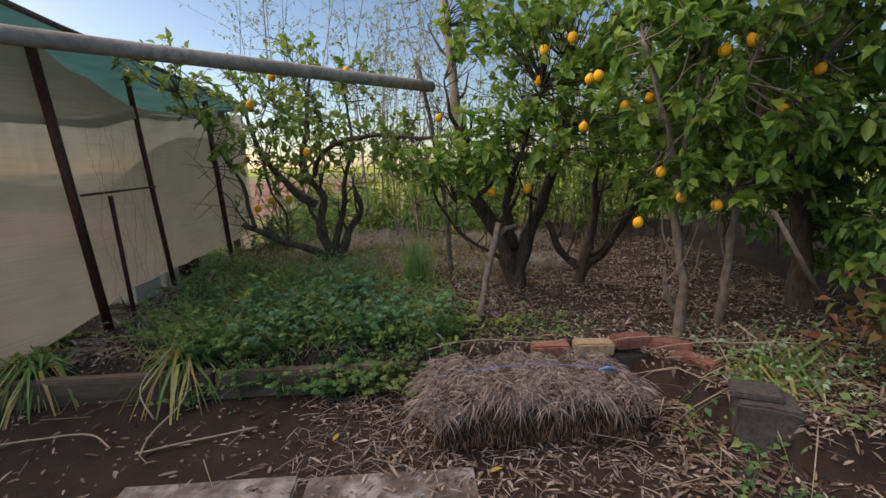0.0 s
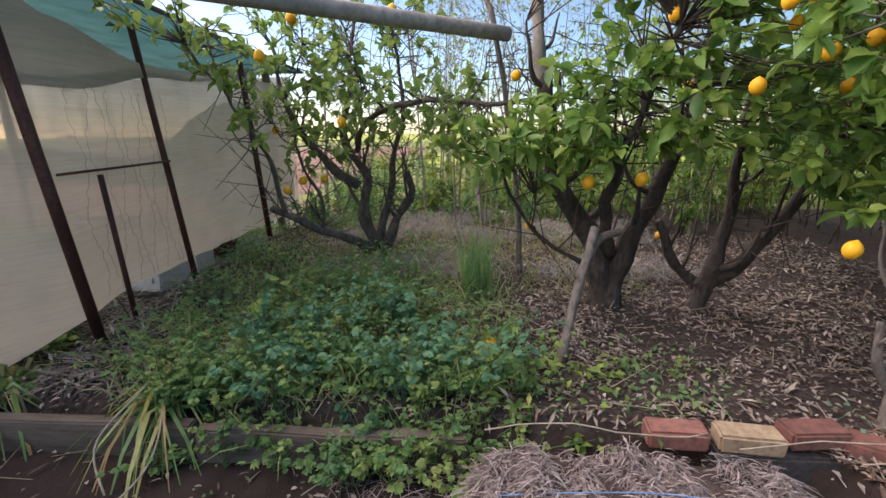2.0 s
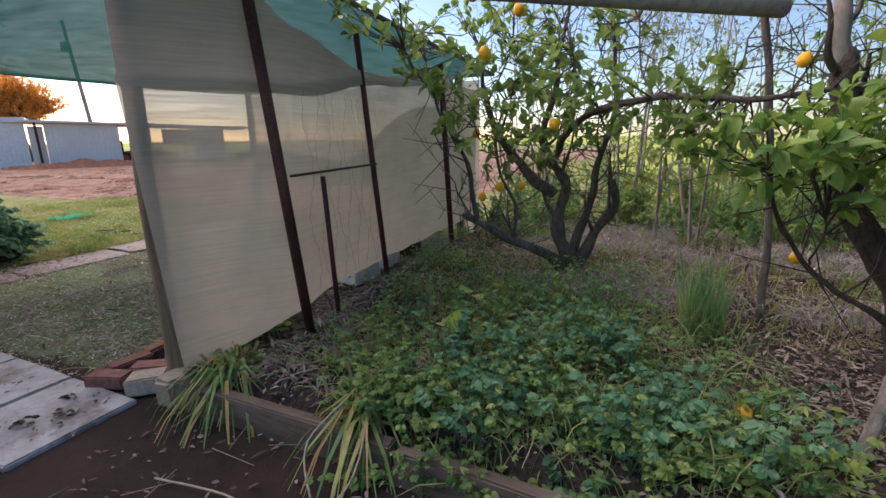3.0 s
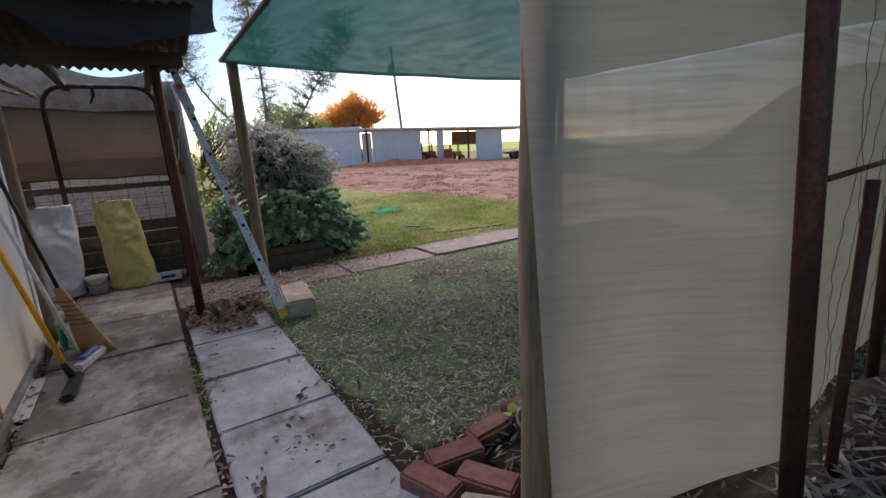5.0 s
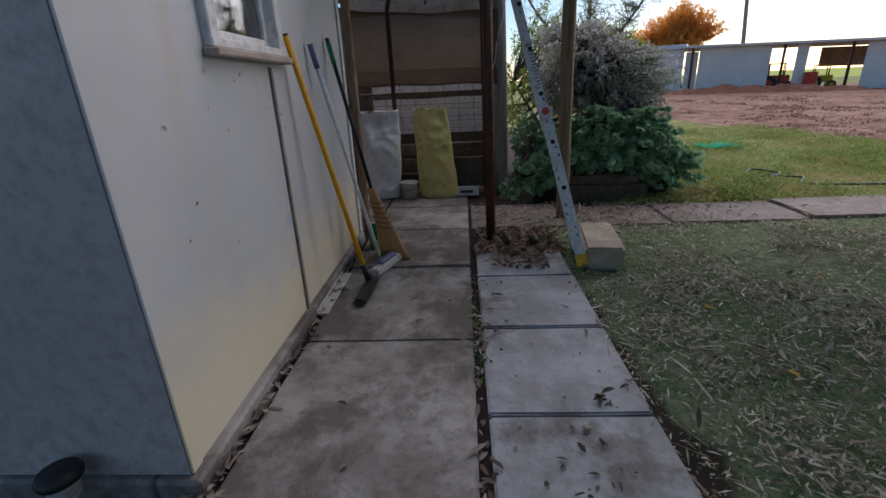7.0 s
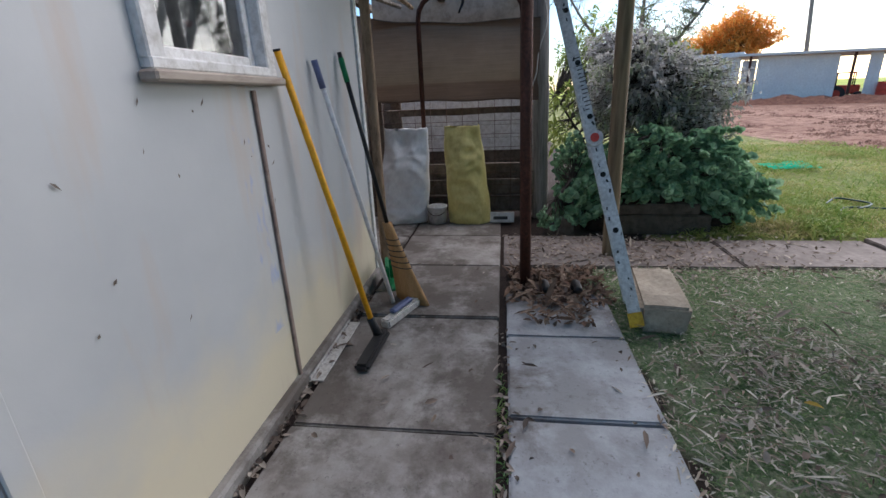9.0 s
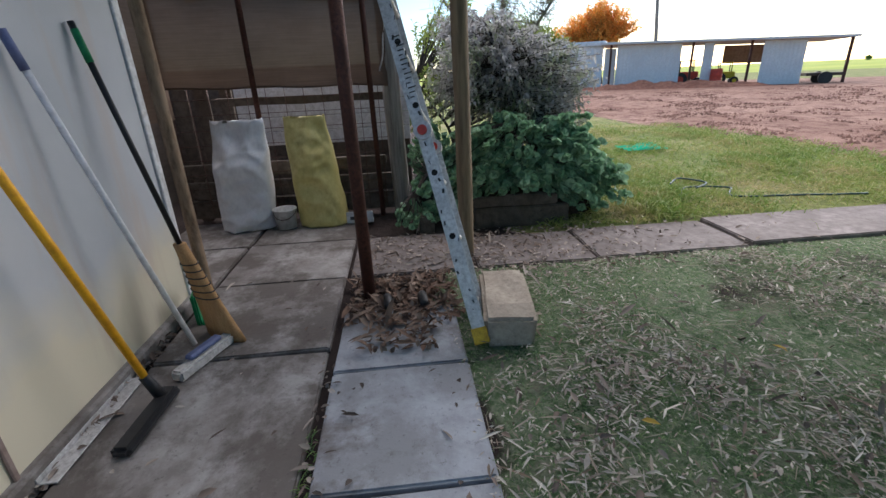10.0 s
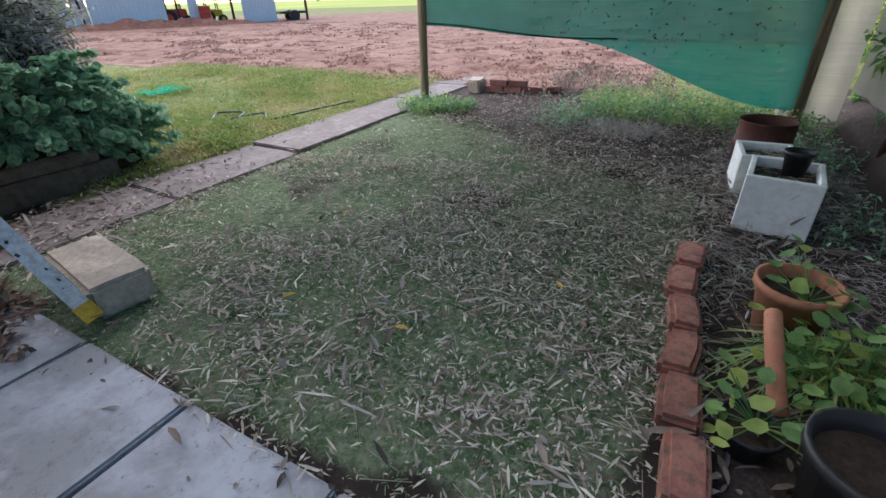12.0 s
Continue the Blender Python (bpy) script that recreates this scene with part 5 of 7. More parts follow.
strap_plant("flattened strap-leaf clump by the bricks", 2.25, 1.9, 50, 0.5, 1.5)
strap_plant("flattened strap-leaf clump beside the concrete block", 1.8, 1.62, 50, 0.5, 1.3, 0.015)
strap_plant("pale dying strap leaves fallen over the bricks", 2.1, 2.05, 28, 0.6, 1.2, 0.012, M_drystalk)
herb("corner_weeds", "low green weeds in the bed corner", (1.5, 2.6, 1.3, 2.3, lambda x, y: 0.8), 36, 9, 0.14, 0.038, M_pelarg, 0.6, 0.07)
coleus = thing("red_leaved_plant", "small shrub with reddish and yellow-green leaves", "plant", at=(2.35, 1.55, 0.1))
a = RNG.normal(0, 0.16, (170, 3)) * np.array([1, 0.8, 1.1]) + np.array([0, 0, 0.38])
M_redleaf = leaf_mat("red_leaf", [(0.2, 0.075, 0.045), (0.13, 0.13, 0.04), (0.1, 0.16, 0.045), (0.26, 0.11, 0.07), (0.08, 0.15, 0.05)], 0.5, 0.35)
part("leaf", leaves("leaf", a, RNG.normal(size=a.shape) * np.array([1, 1, 0.4]), 0.09, 0.045, M_redleaf), coleus)
part("stem", sticks("stem", np.zeros((20, 3)), a[:20], 0.004, M_bark), coleus)

# ---- leaf litter and stalks ----


def litter(name, label, at, size, mat, ratio=0.28, flat=0.16, lift=0.008):
    ob = thing(name, label, "leaf litter", kind="stuff")
    n = len(at)
    way = RNG.normal(size=(n, 3)) * np.array([1, 1, flat])
    part("leaf", leaves("leaf", at + np.array([0, 0, lift]), way, np.clip(RNG.lognormal(-0.3, 0.6, n), 0.25, 2.4) * size, RNG.uniform(0.6, 1.4, n) * size * ratio, mat, 0.05, 0.25, facing=np.array([0, 0, 2.2]), fine=n < 20000), ob)
    return ob


def scatter(n, x, y, keep):
    out = []
    while len(out) < n:
        p, q = RNG.uniform(*x), RNG.uniform(*y)
        if RNG.uniform() < keep(p, q):
            out.append((p, q, max(0.0, height(p, q)) + RNG.uniform(0, 0.012)))
    return np.array(out)


def lawn_keep(x, y):
    k = 0.05 + 0.9 * smooth01(-0.1, 0.3, n2(x, y, 1.1, 12)) * (0.2 + 0.8 * smooth01(-0.15, 0.2, n2(x, y, 4.0, 13))) + 0.35 * smooth01(4.2, 2.6, y) * smooth01(-0.2, 0.15, n2(x, y, 5.0, 14))
    k += 0.5 * smooth01(-4.9, -3.7, x) * (0.3 + 0.7 * smooth01(-0.15, 0.2, n2(x, y, 3.1, 16))) + 0.9 * smooth01(2.7, 3.3, y) * smooth01(5.6, 4.8, y) * smooth01(-5.4, -4.4, x) * smooth01(-0.25, 0.15, n2(x, y, 2.6, 15))
    edge = smooth01(5.9, 5.3, y + 0.35 * (x + 5))
    return min(1.0, k) * (0.25 + 0.75 * edge) * (0.35 + 0.65 * smooth01(2.1, 2.5, y + 0.25 * n2(x, y, 1.7, 19)))


litter("lawn_litter", "pale dry narrow leaf slivers scattered over the worn lawn", scatter(24000, (-6.0, -3.08), (2.05, 6.3), lawn_keep), 0.029, M_paleitter, 0.24, 0.22, 0.014)
litter("long_litter", "longer pale dry leaves on the worn lawn", scatter(4200, (-6.0, -3.08), (2.05, 6.3), lawn_keep), 0.055, M_paleitter, 0.16, 0.14, 0.018)
litter("broad_litter", "larger brown and grey leaves on the worn lawn", scatter(1000, (-6.0, -3.1), (2.05, 6.3), lawn_keep), 0.058, M_litter, 0.32, 0.35, 0.018)
vg = thing("verge_hay", "tangled grey dry grass beside the cloth screen", "dry grass", kind="stuff")
g = scatter(3600, (-3.1, -2.3), (3.3, 6.6), lambda x, y: 0.25 + 0.75 * smooth01(-0.2, 0.3, n2(x, y, 2.0, 71)))
part("blade", blades("blade", g, RNG.normal(size=g.shape) * np.array([1, 1, 0.2]) + np.array([0, 0, 0.45]), RNG.uniform(0.06, 0.2, len(g)), 0.0035, M_drygrass, 0.6), vg)
herb("verge_weeds", "thin grey-green weeds along the cloth screen foot", (-3.0, -2.35, 3.3, 6.4, lambda x, y: smooth01(0.0, 0.4, n2(x, y, 1.4, 73))), 60, 10, 0.2, 0.035, M_pelarg, 0.5, 0.07)
litter("corner_litter", "grey-brown leaves on the bare corner by the netting", scatter(2600, (-5.6, -2.6), (5.0, 7.3), lambda x, y: smooth01(4.9, 5.8, y + 0.35 * (x + 5))), 0.05, M_litter, 0.3, 0.25)
litter("verge_litter", "dry leaves and straw under the cloth screen", scatter(1700, (-3.15, -2.3), (2.4, 7.0), lambda x, y: 0.8), 0.075, M_litter, 0.2)
litter("bed_litter", "brown leaf mulch over the garden bed", scatter(32000, (-2.15, 3.3), (1.2, 5.4), lambda x, y: bed(x, y) * (0.9 if x > 0.2 else 0.6) * (0.3 + 0.7 * smooth01(-0.3, 0.2, n2(x, y, 2.2, 61)))), 0.044, M_litter, 0.34, 0.4)
litter("track_litter", "dry leaves and stems on the bare soil track", scatter(3000, (-2.4, 2.2), (0.5, 2.2), lambda x, y: (0.25 + 0.75 * smooth01(-0.9, 0.2, x)) * (1 - bed(x, y))), 0.042, M_litter, 0.3, 0.25)
litter("corner_mulch", "dark leaf mulch around the concrete blocks", scatter(1600, (1.1, 2.8), (1.1, 2.3), lambda x, y: 0.9), 0.05, M_brownlitter, 0.3, 0.3)
litter("straw_mulch", "pale straw and dead leaves heaped by the cloth screen", scatter(1500, (-2.15, -1.2), (2.35, 3.7), lambda x, y: bed(x, y) * (0.2 + 0.8 * smooth01(-0.2, 0.3, n2(x, y, 2.4, 91)))), 0.1, M_litter, 0.16, 0.3, 0.015)
litter("drain_litter", "brown leaves piled in the gap at the steel post", np.concatenate([scatter(700, (-5.95, -5.45), (1.55, 2.12), lambda x, y: 1.0), scatter(160, (-5.5, -5.15), (1.65, 2.0), lambda x, y: 1.0) + np.array([0, 0, 0.015])]) + np.array([0, 0, 0.012]), 0.06, M_brownlitter, 0.4, 0.5)
litter("path_litter", "dry leaves along the path and wall", np.concatenate([scatter(1500, (-6.75, -5.85), (1.55, 4.8), lambda x, y: 0.9 * smooth01(4.0, 2.4, y) + 0.08), scatter(500, (-5.6, -2.6), (0.66, 0.72), lambda x, y: 1.0), scatter(130, (-5.1, -2.7), (1.49, 1.53), lambda x, y: 1.0), scatter(90, (-6.2, -2.6), (0.7, 2.1), lambda x, y: 0.4) + np.array([0, 0, 0.014])]), 0.045, M_litter, 0.35, 0.3)
litter("dark_litter", "dark leaf specks on the pale slabs", scatter(75, (-5.0, -2.66), (1.54, 2.1), lambda x, y: smooth01(-0.1, 0.5, n2(x, y, 3, 5))) + np.array([0, 0, 0.016]), 0.03, leaf_mat("wet_dark_leaf", [(0.04, 0.03, 0.025), (0.08, 0.06, 0.05)], 0.7, 0.05), 0.5)
sk = thing("dry_stalks", "long pale dry stalks lying on the soil", "dry stalks", kind="stuff")
p = scatter(150, (-2.3, 2.3), (1.2, 3.6), lambda x, y: 0.8)
w = RNG.normal(size=p.shape) * np.array([1, 0.7, 0.08])
part("stalk", sticks("stalk", p + np.array([0, 0, 0.012]), p + np.array([0, 0, 0.02]) + unit(w) * RNG.uniform(0.08, 0.3, (len(p), 1)), 0.0028, M_drystalk), sk)
p = scatter(420, (-6.0, -2.4), (2.1, 6.3), lambda x, y: 0.3 + 0.7 * smooth01(-4.2, -3.0, x))
w = RNG.normal(size=p.shape) * np.array([1, 1, 0.05])
part("stalk", sticks("stalk", p + np.array([0, 0, 0.01]), p + np.array([0, 0, 0.014]) + unit(w) * RNG.uniform(0.05, 0.16, (len(p), 1)), 0.002, M_drystalk), sk)
for k, pts in enumerate((((1.0, 2.0, 0.28), (1.4, 2.02, 0.3), (1.9, 1.98, 0.26)), ((0.1, 2.05, 0.28), (0.5, 2.0, 0.33), (0.9, 2.03, 0.3)), ((1.4, 1.98, 0.25), (2.0, 1.85, 0.3), (2.5, 1.7, 0.3)))):
    part("stalk", tube("stalk", bent(pts, 6, 0.03, k), 0.0026, M_drystalk, 6), sk)
for k, pts in enumerate((((-1.25, 2.2, 0.25), (-1.2, 2.0, 0.1), (-1.25, 1.75, 0.03), (-1.22, 1.6, 0.02)), ((-1.35, 2.25, 0.3), (-1.45, 2.05, 0.15), (-1.32, 1.9, 0.03)), ((-2.0, 1.75, 0.02), (-1.6, 1.8, 0.03), (-1.4, 1.68, 0.02)), ((-1.25, 1.62, 0.02), (-0.95, 1.72, 0.02), (-0.75, 1.78, 0.02)))):
    part("stalk", tube("stalk", bent(pts, 6, 0.008), 0.0045, M_drystalk, 6), sk)

# ---- lawn blades ----
turf_ob = thing("lawn_turf", "short worn green turf blades", "grass", kind="stuff")
p = scatter(30000, (-6.05, -3.1), (2.05, 6.2), lambda x, y: zones(x, y)["turf"] * (0.35 + 0.65 * smooth01(-0.3, 0.3, n2(x, y, 1.3, 20))))
part("blade", blades("blade", p - np.array([0, 0, 0.004]), RNG.normal(size=p.shape) * np.array([0.7, 0.7, 0.2]) + np.array([0, 0, 0.8]), RNG.uniform(0.012, 0.032, len(p)), 0.004, M_turfblade, 0.5), turf_ob)
grass_ob = thing("yard_grass", "lush green and yellow grass beyond the path", "grass", kind="stuff")
p = scatter(20000, (-14.0, -6.68), (2.9, 8.2), lambda x, y: zones(x, y)["grass"] * (0.3 + 0.7 * smooth01(-0.2, 0.3, n2(x, y, 0.7, 30))) * smooth01(-14, -7, x) ** 0.6)
part("blade", blades("blade", p, RNG.normal(size=p.shape) * np.array([0.6, 0.6, 0.2]) + np.array([0, 0, 0.9]), RNG.uniform(0.05, 0.15, len(p)), 0.009, M_grassblade, 0.5), grass_ob)
for k, (x, y, r, n, h, lab) in enumerate(((-6.95, 3.95, 0.25, 700, 0.26, "tall green grass tuft beside the path"), (-7.3, 4.3, 0.3, 600, 0.26, "tall green grass tuft beside the path"))):
    ob = thing("grass_tuft", lab, "grass", at=(x, y, 0))
    a = RNG.normal(0, r * 0.5, (n, 3)) * np.array([1, 1, 0])
    part("blade", blades("blade", a, RNG.normal(size=a.shape) * np.array([0.4, 0.4, 0.1]) + np.array([0, 0, 1]), RNG.uniform(0.5, 1.1, n) * h, 0.008, M_grassblade, 0.45), ob)
edge_rng = np.random.default_rng(17)
for k in range(26):
    x = edge_rng.uniform(-12.5, -6.9)
    y = edge_rng.uniform(6.5, 7.6) if k % 2 else edge_rng.uniform(3.6, 7.0)
    n = 260
    ob = thing("grass_tuft", "uneven tuft of green and yellow grass", "grass", at=(x, y, 0), group="yard grass tufts")
    a = edge_rng.normal(0, 0.16, (n, 3)) * np.array([1.3, 1, 0])
    part("blade", blades("blade", a, edge_rng.normal(size=a.shape) * np.array([0.5, 0.5, 0.1]) + np.array([0, 0, 1]), edge_rng.uniform(0.4, 1.1, n) * edge_rng.uniform(0.14, 0.3), 0.008, M_grassblade, 0.45), ob)
herb("post_weeds", "green herb clump round the shelter post", (-6.3, -5.3, 5.6, 6.6, patch(-5.85, 6.05, 0.45, 0.35)), 110, 14, 0.16, 0.035, M_weed, 0.7, 0.06)
herb("net_weeds", "green weeds growing under the netting", (-4.4, -2.4, 6.1, 7.3, lambda x, y: 0.9), 300, 12, 0.26, 0.05, M_weed, 0.4, 0.08)
tussock = thing("dry_tussock", "grey dead grass tussock below the netting", "dry grass", at=(-3.85, 5.85, 0))
a = RNG.normal(0, 0.13, (700, 3)) * np.array([1.5, 1, 0])
part("blade", blades("blade", a, RNG.normal(size=a.shape) * np.array([0.6, 0.6, 0.1]) + np.array([0, 0, 0.9]), RNG.uniform(0.1, 0.3, len(a)), 0.004, M_drygrass, 0.5), tussock)
herb("seedling_weeds", "thin grey-green weeds on the leaf litter", (-4.8, -4.0, 5.6, 6.4, patch(-4.4, 6.0, 0.4, 0.4)), 50, 10, 0.3, 0.03, M_pelarg, 0.5, 0.1)
herb("dead_brush", "brown dry brush heap past the netting", (-5.2, -3.6, 7.3, 8.3, lambda x, y: 0.8), 120, 12, 0.4, 0.05, M_litter, 0.3, 0.12)

# ---- straw bale ----
bale = thing("straw_bale", "weathered grey straw bale tied with blue twine", "straw bale", at=(0.6, 1.74, 0))


def bale_core():
    bm = bmesh.new()
    bmesh.ops.create_cube(bm, size=1)
    bmesh.ops.subdivide_edges(bm, edges=bm.edges[:], cuts=5, use_grid_fill=True)
    for v in bm.verts:
        p = Vector((v.co.x * 0.92, v.co.y * 0.4, (v.co.z + 0.5) * 0.25))
        if v.co.z > 0.3:
            p.z -= 0.35 * v.co.x ** 4 + 0.1 * max(0, -v.co.y) ** 2
        v.co = p + noise.noise_vector(p * 8) * 0.02
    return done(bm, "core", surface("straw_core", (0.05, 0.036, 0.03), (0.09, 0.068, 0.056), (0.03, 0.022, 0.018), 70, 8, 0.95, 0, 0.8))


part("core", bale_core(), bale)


def bale_top(u, v):
    return 0.262 - 0.32 * np.abs(u) ** 3.2 - 0.35 * np.clip(-v - 0.1, 0, 1) ** 1.6 + 0.018 * np.sin(u * 17 + v * 9) + 0.012 * np.sin(u * 41 + 2)


def straw_clumps(n, per, u, v, way, long, lift=0.0):
    """Tufts of straw that share one direction, combed over the bale."""
    cu, cv = RNG.uniform(*u, n), RNG.uniform(*v, n)
    d = RNG.normal(size=(n, 3)) * np.array([0.85, 0.6, 0.2]) + np.array(way)
    d[:, 0] += cu * 0.6
    k = np.repeat(np.arange(n), per)
    pu, pv = cu[k] + RNG.normal(0, 0.022, n * per), cv[k] + RNG.normal(0, 0.016, n * per)
    a = np.stack([pu, pv, bale_top(pu, pv) - lift * RNG.uniform(0, 1, n * per) + RNG.normal(0, 0.006, n * per)], 1)
    return blades("straw", a, d[k] + RNG.normal(0, 0.38, (n * per, 3)), RNG.uniform(*long, n * per), 0.0042, M_straw, 0.55)


part("straw", straw_clumps(420, 22, (-0.48, 0.48), (-0.2, 0.22), (0, -0.25, 0.03), (0.02, 0.075)), bale, "matted grey straw on top")
part("straw", straw_clumps(70, 22, (-0.5, 0.5), (-0.25, -0.17), (0, -0.3, -0.5), (0.03, 0.1), 0.03), bale, "straw fringe hanging over the front")
part("straw", straw_clumps(26, 20, (-0.54, -0.44), (-0.2, 0.2), (-0.7, -0.2, -0.4), (0.03, 0.08), 0.04), bale, "straw fringe hanging over the end")
part("straw", straw_clumps(26, 20, (0.44, 0.56), (-0.22, 0.2), (0.8, -0.2, -0.4), (0.03, 0.09), 0.04), bale)
# short darker straws over the lower part of the front face
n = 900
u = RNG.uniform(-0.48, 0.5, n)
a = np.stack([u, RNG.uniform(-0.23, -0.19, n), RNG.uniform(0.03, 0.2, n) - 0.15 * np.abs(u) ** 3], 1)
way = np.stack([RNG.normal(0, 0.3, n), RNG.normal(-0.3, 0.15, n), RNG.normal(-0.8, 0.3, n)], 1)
part("straw", blades("straw", a, way, RNG.uniform(0.02, 0.07, n), 0.004, M_brownlitter, 0.3), bale, "dark brown straw on the lower front")
sp = thing("spilled_straw", "loose straw and dry stems around the bale", "straw", kind="stuff")
g = np.concatenate([scatter(700, (-0.5, 0.2), (1.35, 2.15), lambda x, y: 0.8), scatter(560, (1.0, 2.6), (0.95, 2.1), lambda x, y: 0.8), scatter(260, (0.1, 1.1), (1.2, 1.5), lambda x, y: 0.6)])
part("straw", blades("straw", g, RNG.normal(size=g.shape) * np.array([1, 1, 0.12]) + np.array([0, 0, 0.12]), RNG.uniform(0.04, 0.15, len(g)), 0.004, M_straw, 0.2), sp)
g = scatter(70, (1.05, 2.6), (1.0, 2.05), lambda x, y: 0.8)
part("straw", blades("straw", g, RNG.normal(size=g.shape) * np.array([1, 0.8, 0.1]) + np.array([0, 0, 0.4]), RNG.uniform(0.25, 0.55, len(g)), 0.007, M_drystalk, 0.75), sp, "long bent dry stems")
M_twine = surface("blue_twine", (0.13, 0.27, 0.5), (0.18, 0.34, 0.56), (0.1, 0.2, 0.4), 60, 8, 0.8)
part("twine", tube("twine", bent([(-0.45, 0.02, 0.24), (-0.1, 0.0, 0.295), (0.25, -0.02, 0.29), (0.46, -0.06, 0.25)], 8, 0.006), 0.002, M_twine, 6), bale, "thin blue twine")
part("knot", tube("knot", [(0.36, -0.05, 0.275), (0.4, -0.06, 0.29), (0.44, -0.05, 0.27)], [0.006, 0.009, 0.005], M_twine, 7), bale, "blue twine knot")

# ---- screen details: rail, stake, wire ----
thing("screen_rail", "thin rusty rail across the screen posts", "rail", me=tube("screen_rail", [(-2.13, 2.82, 1.15), (-2.17, 3.78, 1.165)], 0.008, M_rust, 7))
thing("screen_stake", "thin rusty stake against the cloth screen", "stake", me=tube("screen_stake", [(-2.1, 3.12, 0.15), (-2.1, 3.06, 1.13)], 0.016, M_rust, 8))
wire = thing("spring_wire", "rusty wire springs hung on the cloth screen", "wire", kind="stuff")
for col in range(9):
    y0 = 2.98 + 0.1 * col
    pts = [(-2.125 - 0.05 * col / 8, y0 + 0.012 * math.sin(k * 1.3 + col) * math.sin(k * 0.37 + 3 * col) + 0.03 * math.sin(k * 0.21 + 2 * col), 0.42 + 1.2 * k / 59) for k in range(60)]
    part("wire", tube("wire", pts, 0.0008, M_rust, 4), wire)

# ---- green netting between posts ----
net = thing("green_net", "green shade netting hung along the shelter back", "netting")


def net_at(lo, hi):
    def fn(u, v):
        x = DX + (FX - 0.05 - DX) * u
        z = lo(u) + (hi(u) - lo(u)) * v
        y = 6.40 + 0.05 * math.sin(u * 11 + z * 2) * (0.3 + u) + 0.08 * math.sin(math.pi * u) * (1 - v)
        return Vector((x, y, z))
    return fn


part("sheer", sheet("sheer", net_at(lambda u: 0.83 - 0.13 * smooth01(0, 0.5, u), lambda u: 2.04), 40, 24, M_sheer), net, "sheer pale netting")
part("band", sheet("band", lambda u, v: net_at(lambda w: 0.81 - 0.11 * smooth01(0, 0.45, w) - 0.5 * smooth01(0.42, 0.98, w), lambda w: 1.3 - 0.55 * w + 0.95 * smooth01(0.45, 0.9, w))(u, v) + Vector((0, -0.03, 0)), 50, 24, M_net), net, "double green netting")
part("hem", tube("hem", [net_at(lambda w: 0.83 - 0.13 * smooth01(0, 0.5, w), lambda w: 2)(k / 24, 0.0) + Vector((0, -0.04, 0)) for k in range(15)], 0.008, M_canopy, 6), net, "dark hem cord")
# beige return cloth at the shelter corner
thing("corner_cloth", "beige cloth flap at the shelter corner", "cloth", me=sheet("corner_cloth", lambda u, v: Vector((-2.72 + 0.42 * u - 0.12 * v * (1 - u), 6.52 - 0.1 * u + 0.02 * math.sin(9 * u), 0.1 + 1.95 * v)), 12, 16, M_cloth))
thing("net_debris", "dark dead leaves caught in the netting", "leaf litter", kind="stuff", me=leaves("net_debris", np.stack([RNG.uniform(-4.9, -2.8, 200), np.full(200, 6.33), RNG.uniform(0.55, 1.25, 200)], 1), RNG.normal(size=(200, 3)) * np.array([1, 0.2, 1]), RNG.uniform(0.01, 0.045, 200), RNG.uniform(0.01, 0.025, 200), leaf_mat("dead_dark_leaf", [(0.04, 0.035, 0.025), (0.09, 0.08, 0.05)], 0.8, 0.1)))

# ---- white boxes, drum, pots beside the screen ----
M_foam = surface("polystyrene", (0.7, 0.74, 0.74), (0.78, 0.81, 0.8), (0.6, 0.62, 0.6), 30, 3, 0.8, 0, 0.2)


def foam_box(label, x, y, rz, sx, sy, h):
    ob = thing("foam_box", label, "box", at=(x, y, 0), rz=rz, group="foam planter boxes")
    t = 0.028
    for lo, hi in (((-sx, -sy, 0), (sx, -sy + t, h)), ((-sx, sy - t, 0), (sx, sy, h)), ((-sx, -sy + t, 0), (-sx + t, sy - t, h)), ((sx - t, -sy + t, 0), (sx, sy - t, h))):
        part("side", box("side", lo, hi, M_foam, 0.005), ob)
    part("soil", box("soil", (-sx + t, -sy + t, 0.02), (sx - t, sy - t, h - 0.05), M_soil, 0.0, 0.006, 2, 3), ob, "dry dark soil")
    a = RNG.uniform(-1, 1, (70, 3)) * np.array([sx - t, sy - t, 0]) + np.array([0, 0, h - 0.05])
    part("dry_grass", blades("dry_grass", a, RNG.normal(size=a.shape) * np.array([1, 1, 0.2]) + np.array([0, 0, 0.4]), 0.1, 0.005, M_drystalk, 0.5), ob, "dead dry grass")
    return ob


foam_box("white polystyrene box planter with dead grass", -2.84, 4.35, -6, 0.16, 0.19, 0.29)
foam_box("smaller white polystyrene box behind the first", -2.88, 4.88, 4, 0.15, 0.17, 0.24)
M_black = surface("black_plastic", (0.015, 0.016, 0.018), (0.03, 0.031, 0.034), (0.02, 0.02, 0.02), 30, 4, 0.45, 0, 0.1)
M_terra = surface("terracotta", (0.36, 0.15, 0.085), (0.45, 0.21, 0.125), (0.3, 0.14, 0.09), 40, 5, 0.85, 0, 0.3)


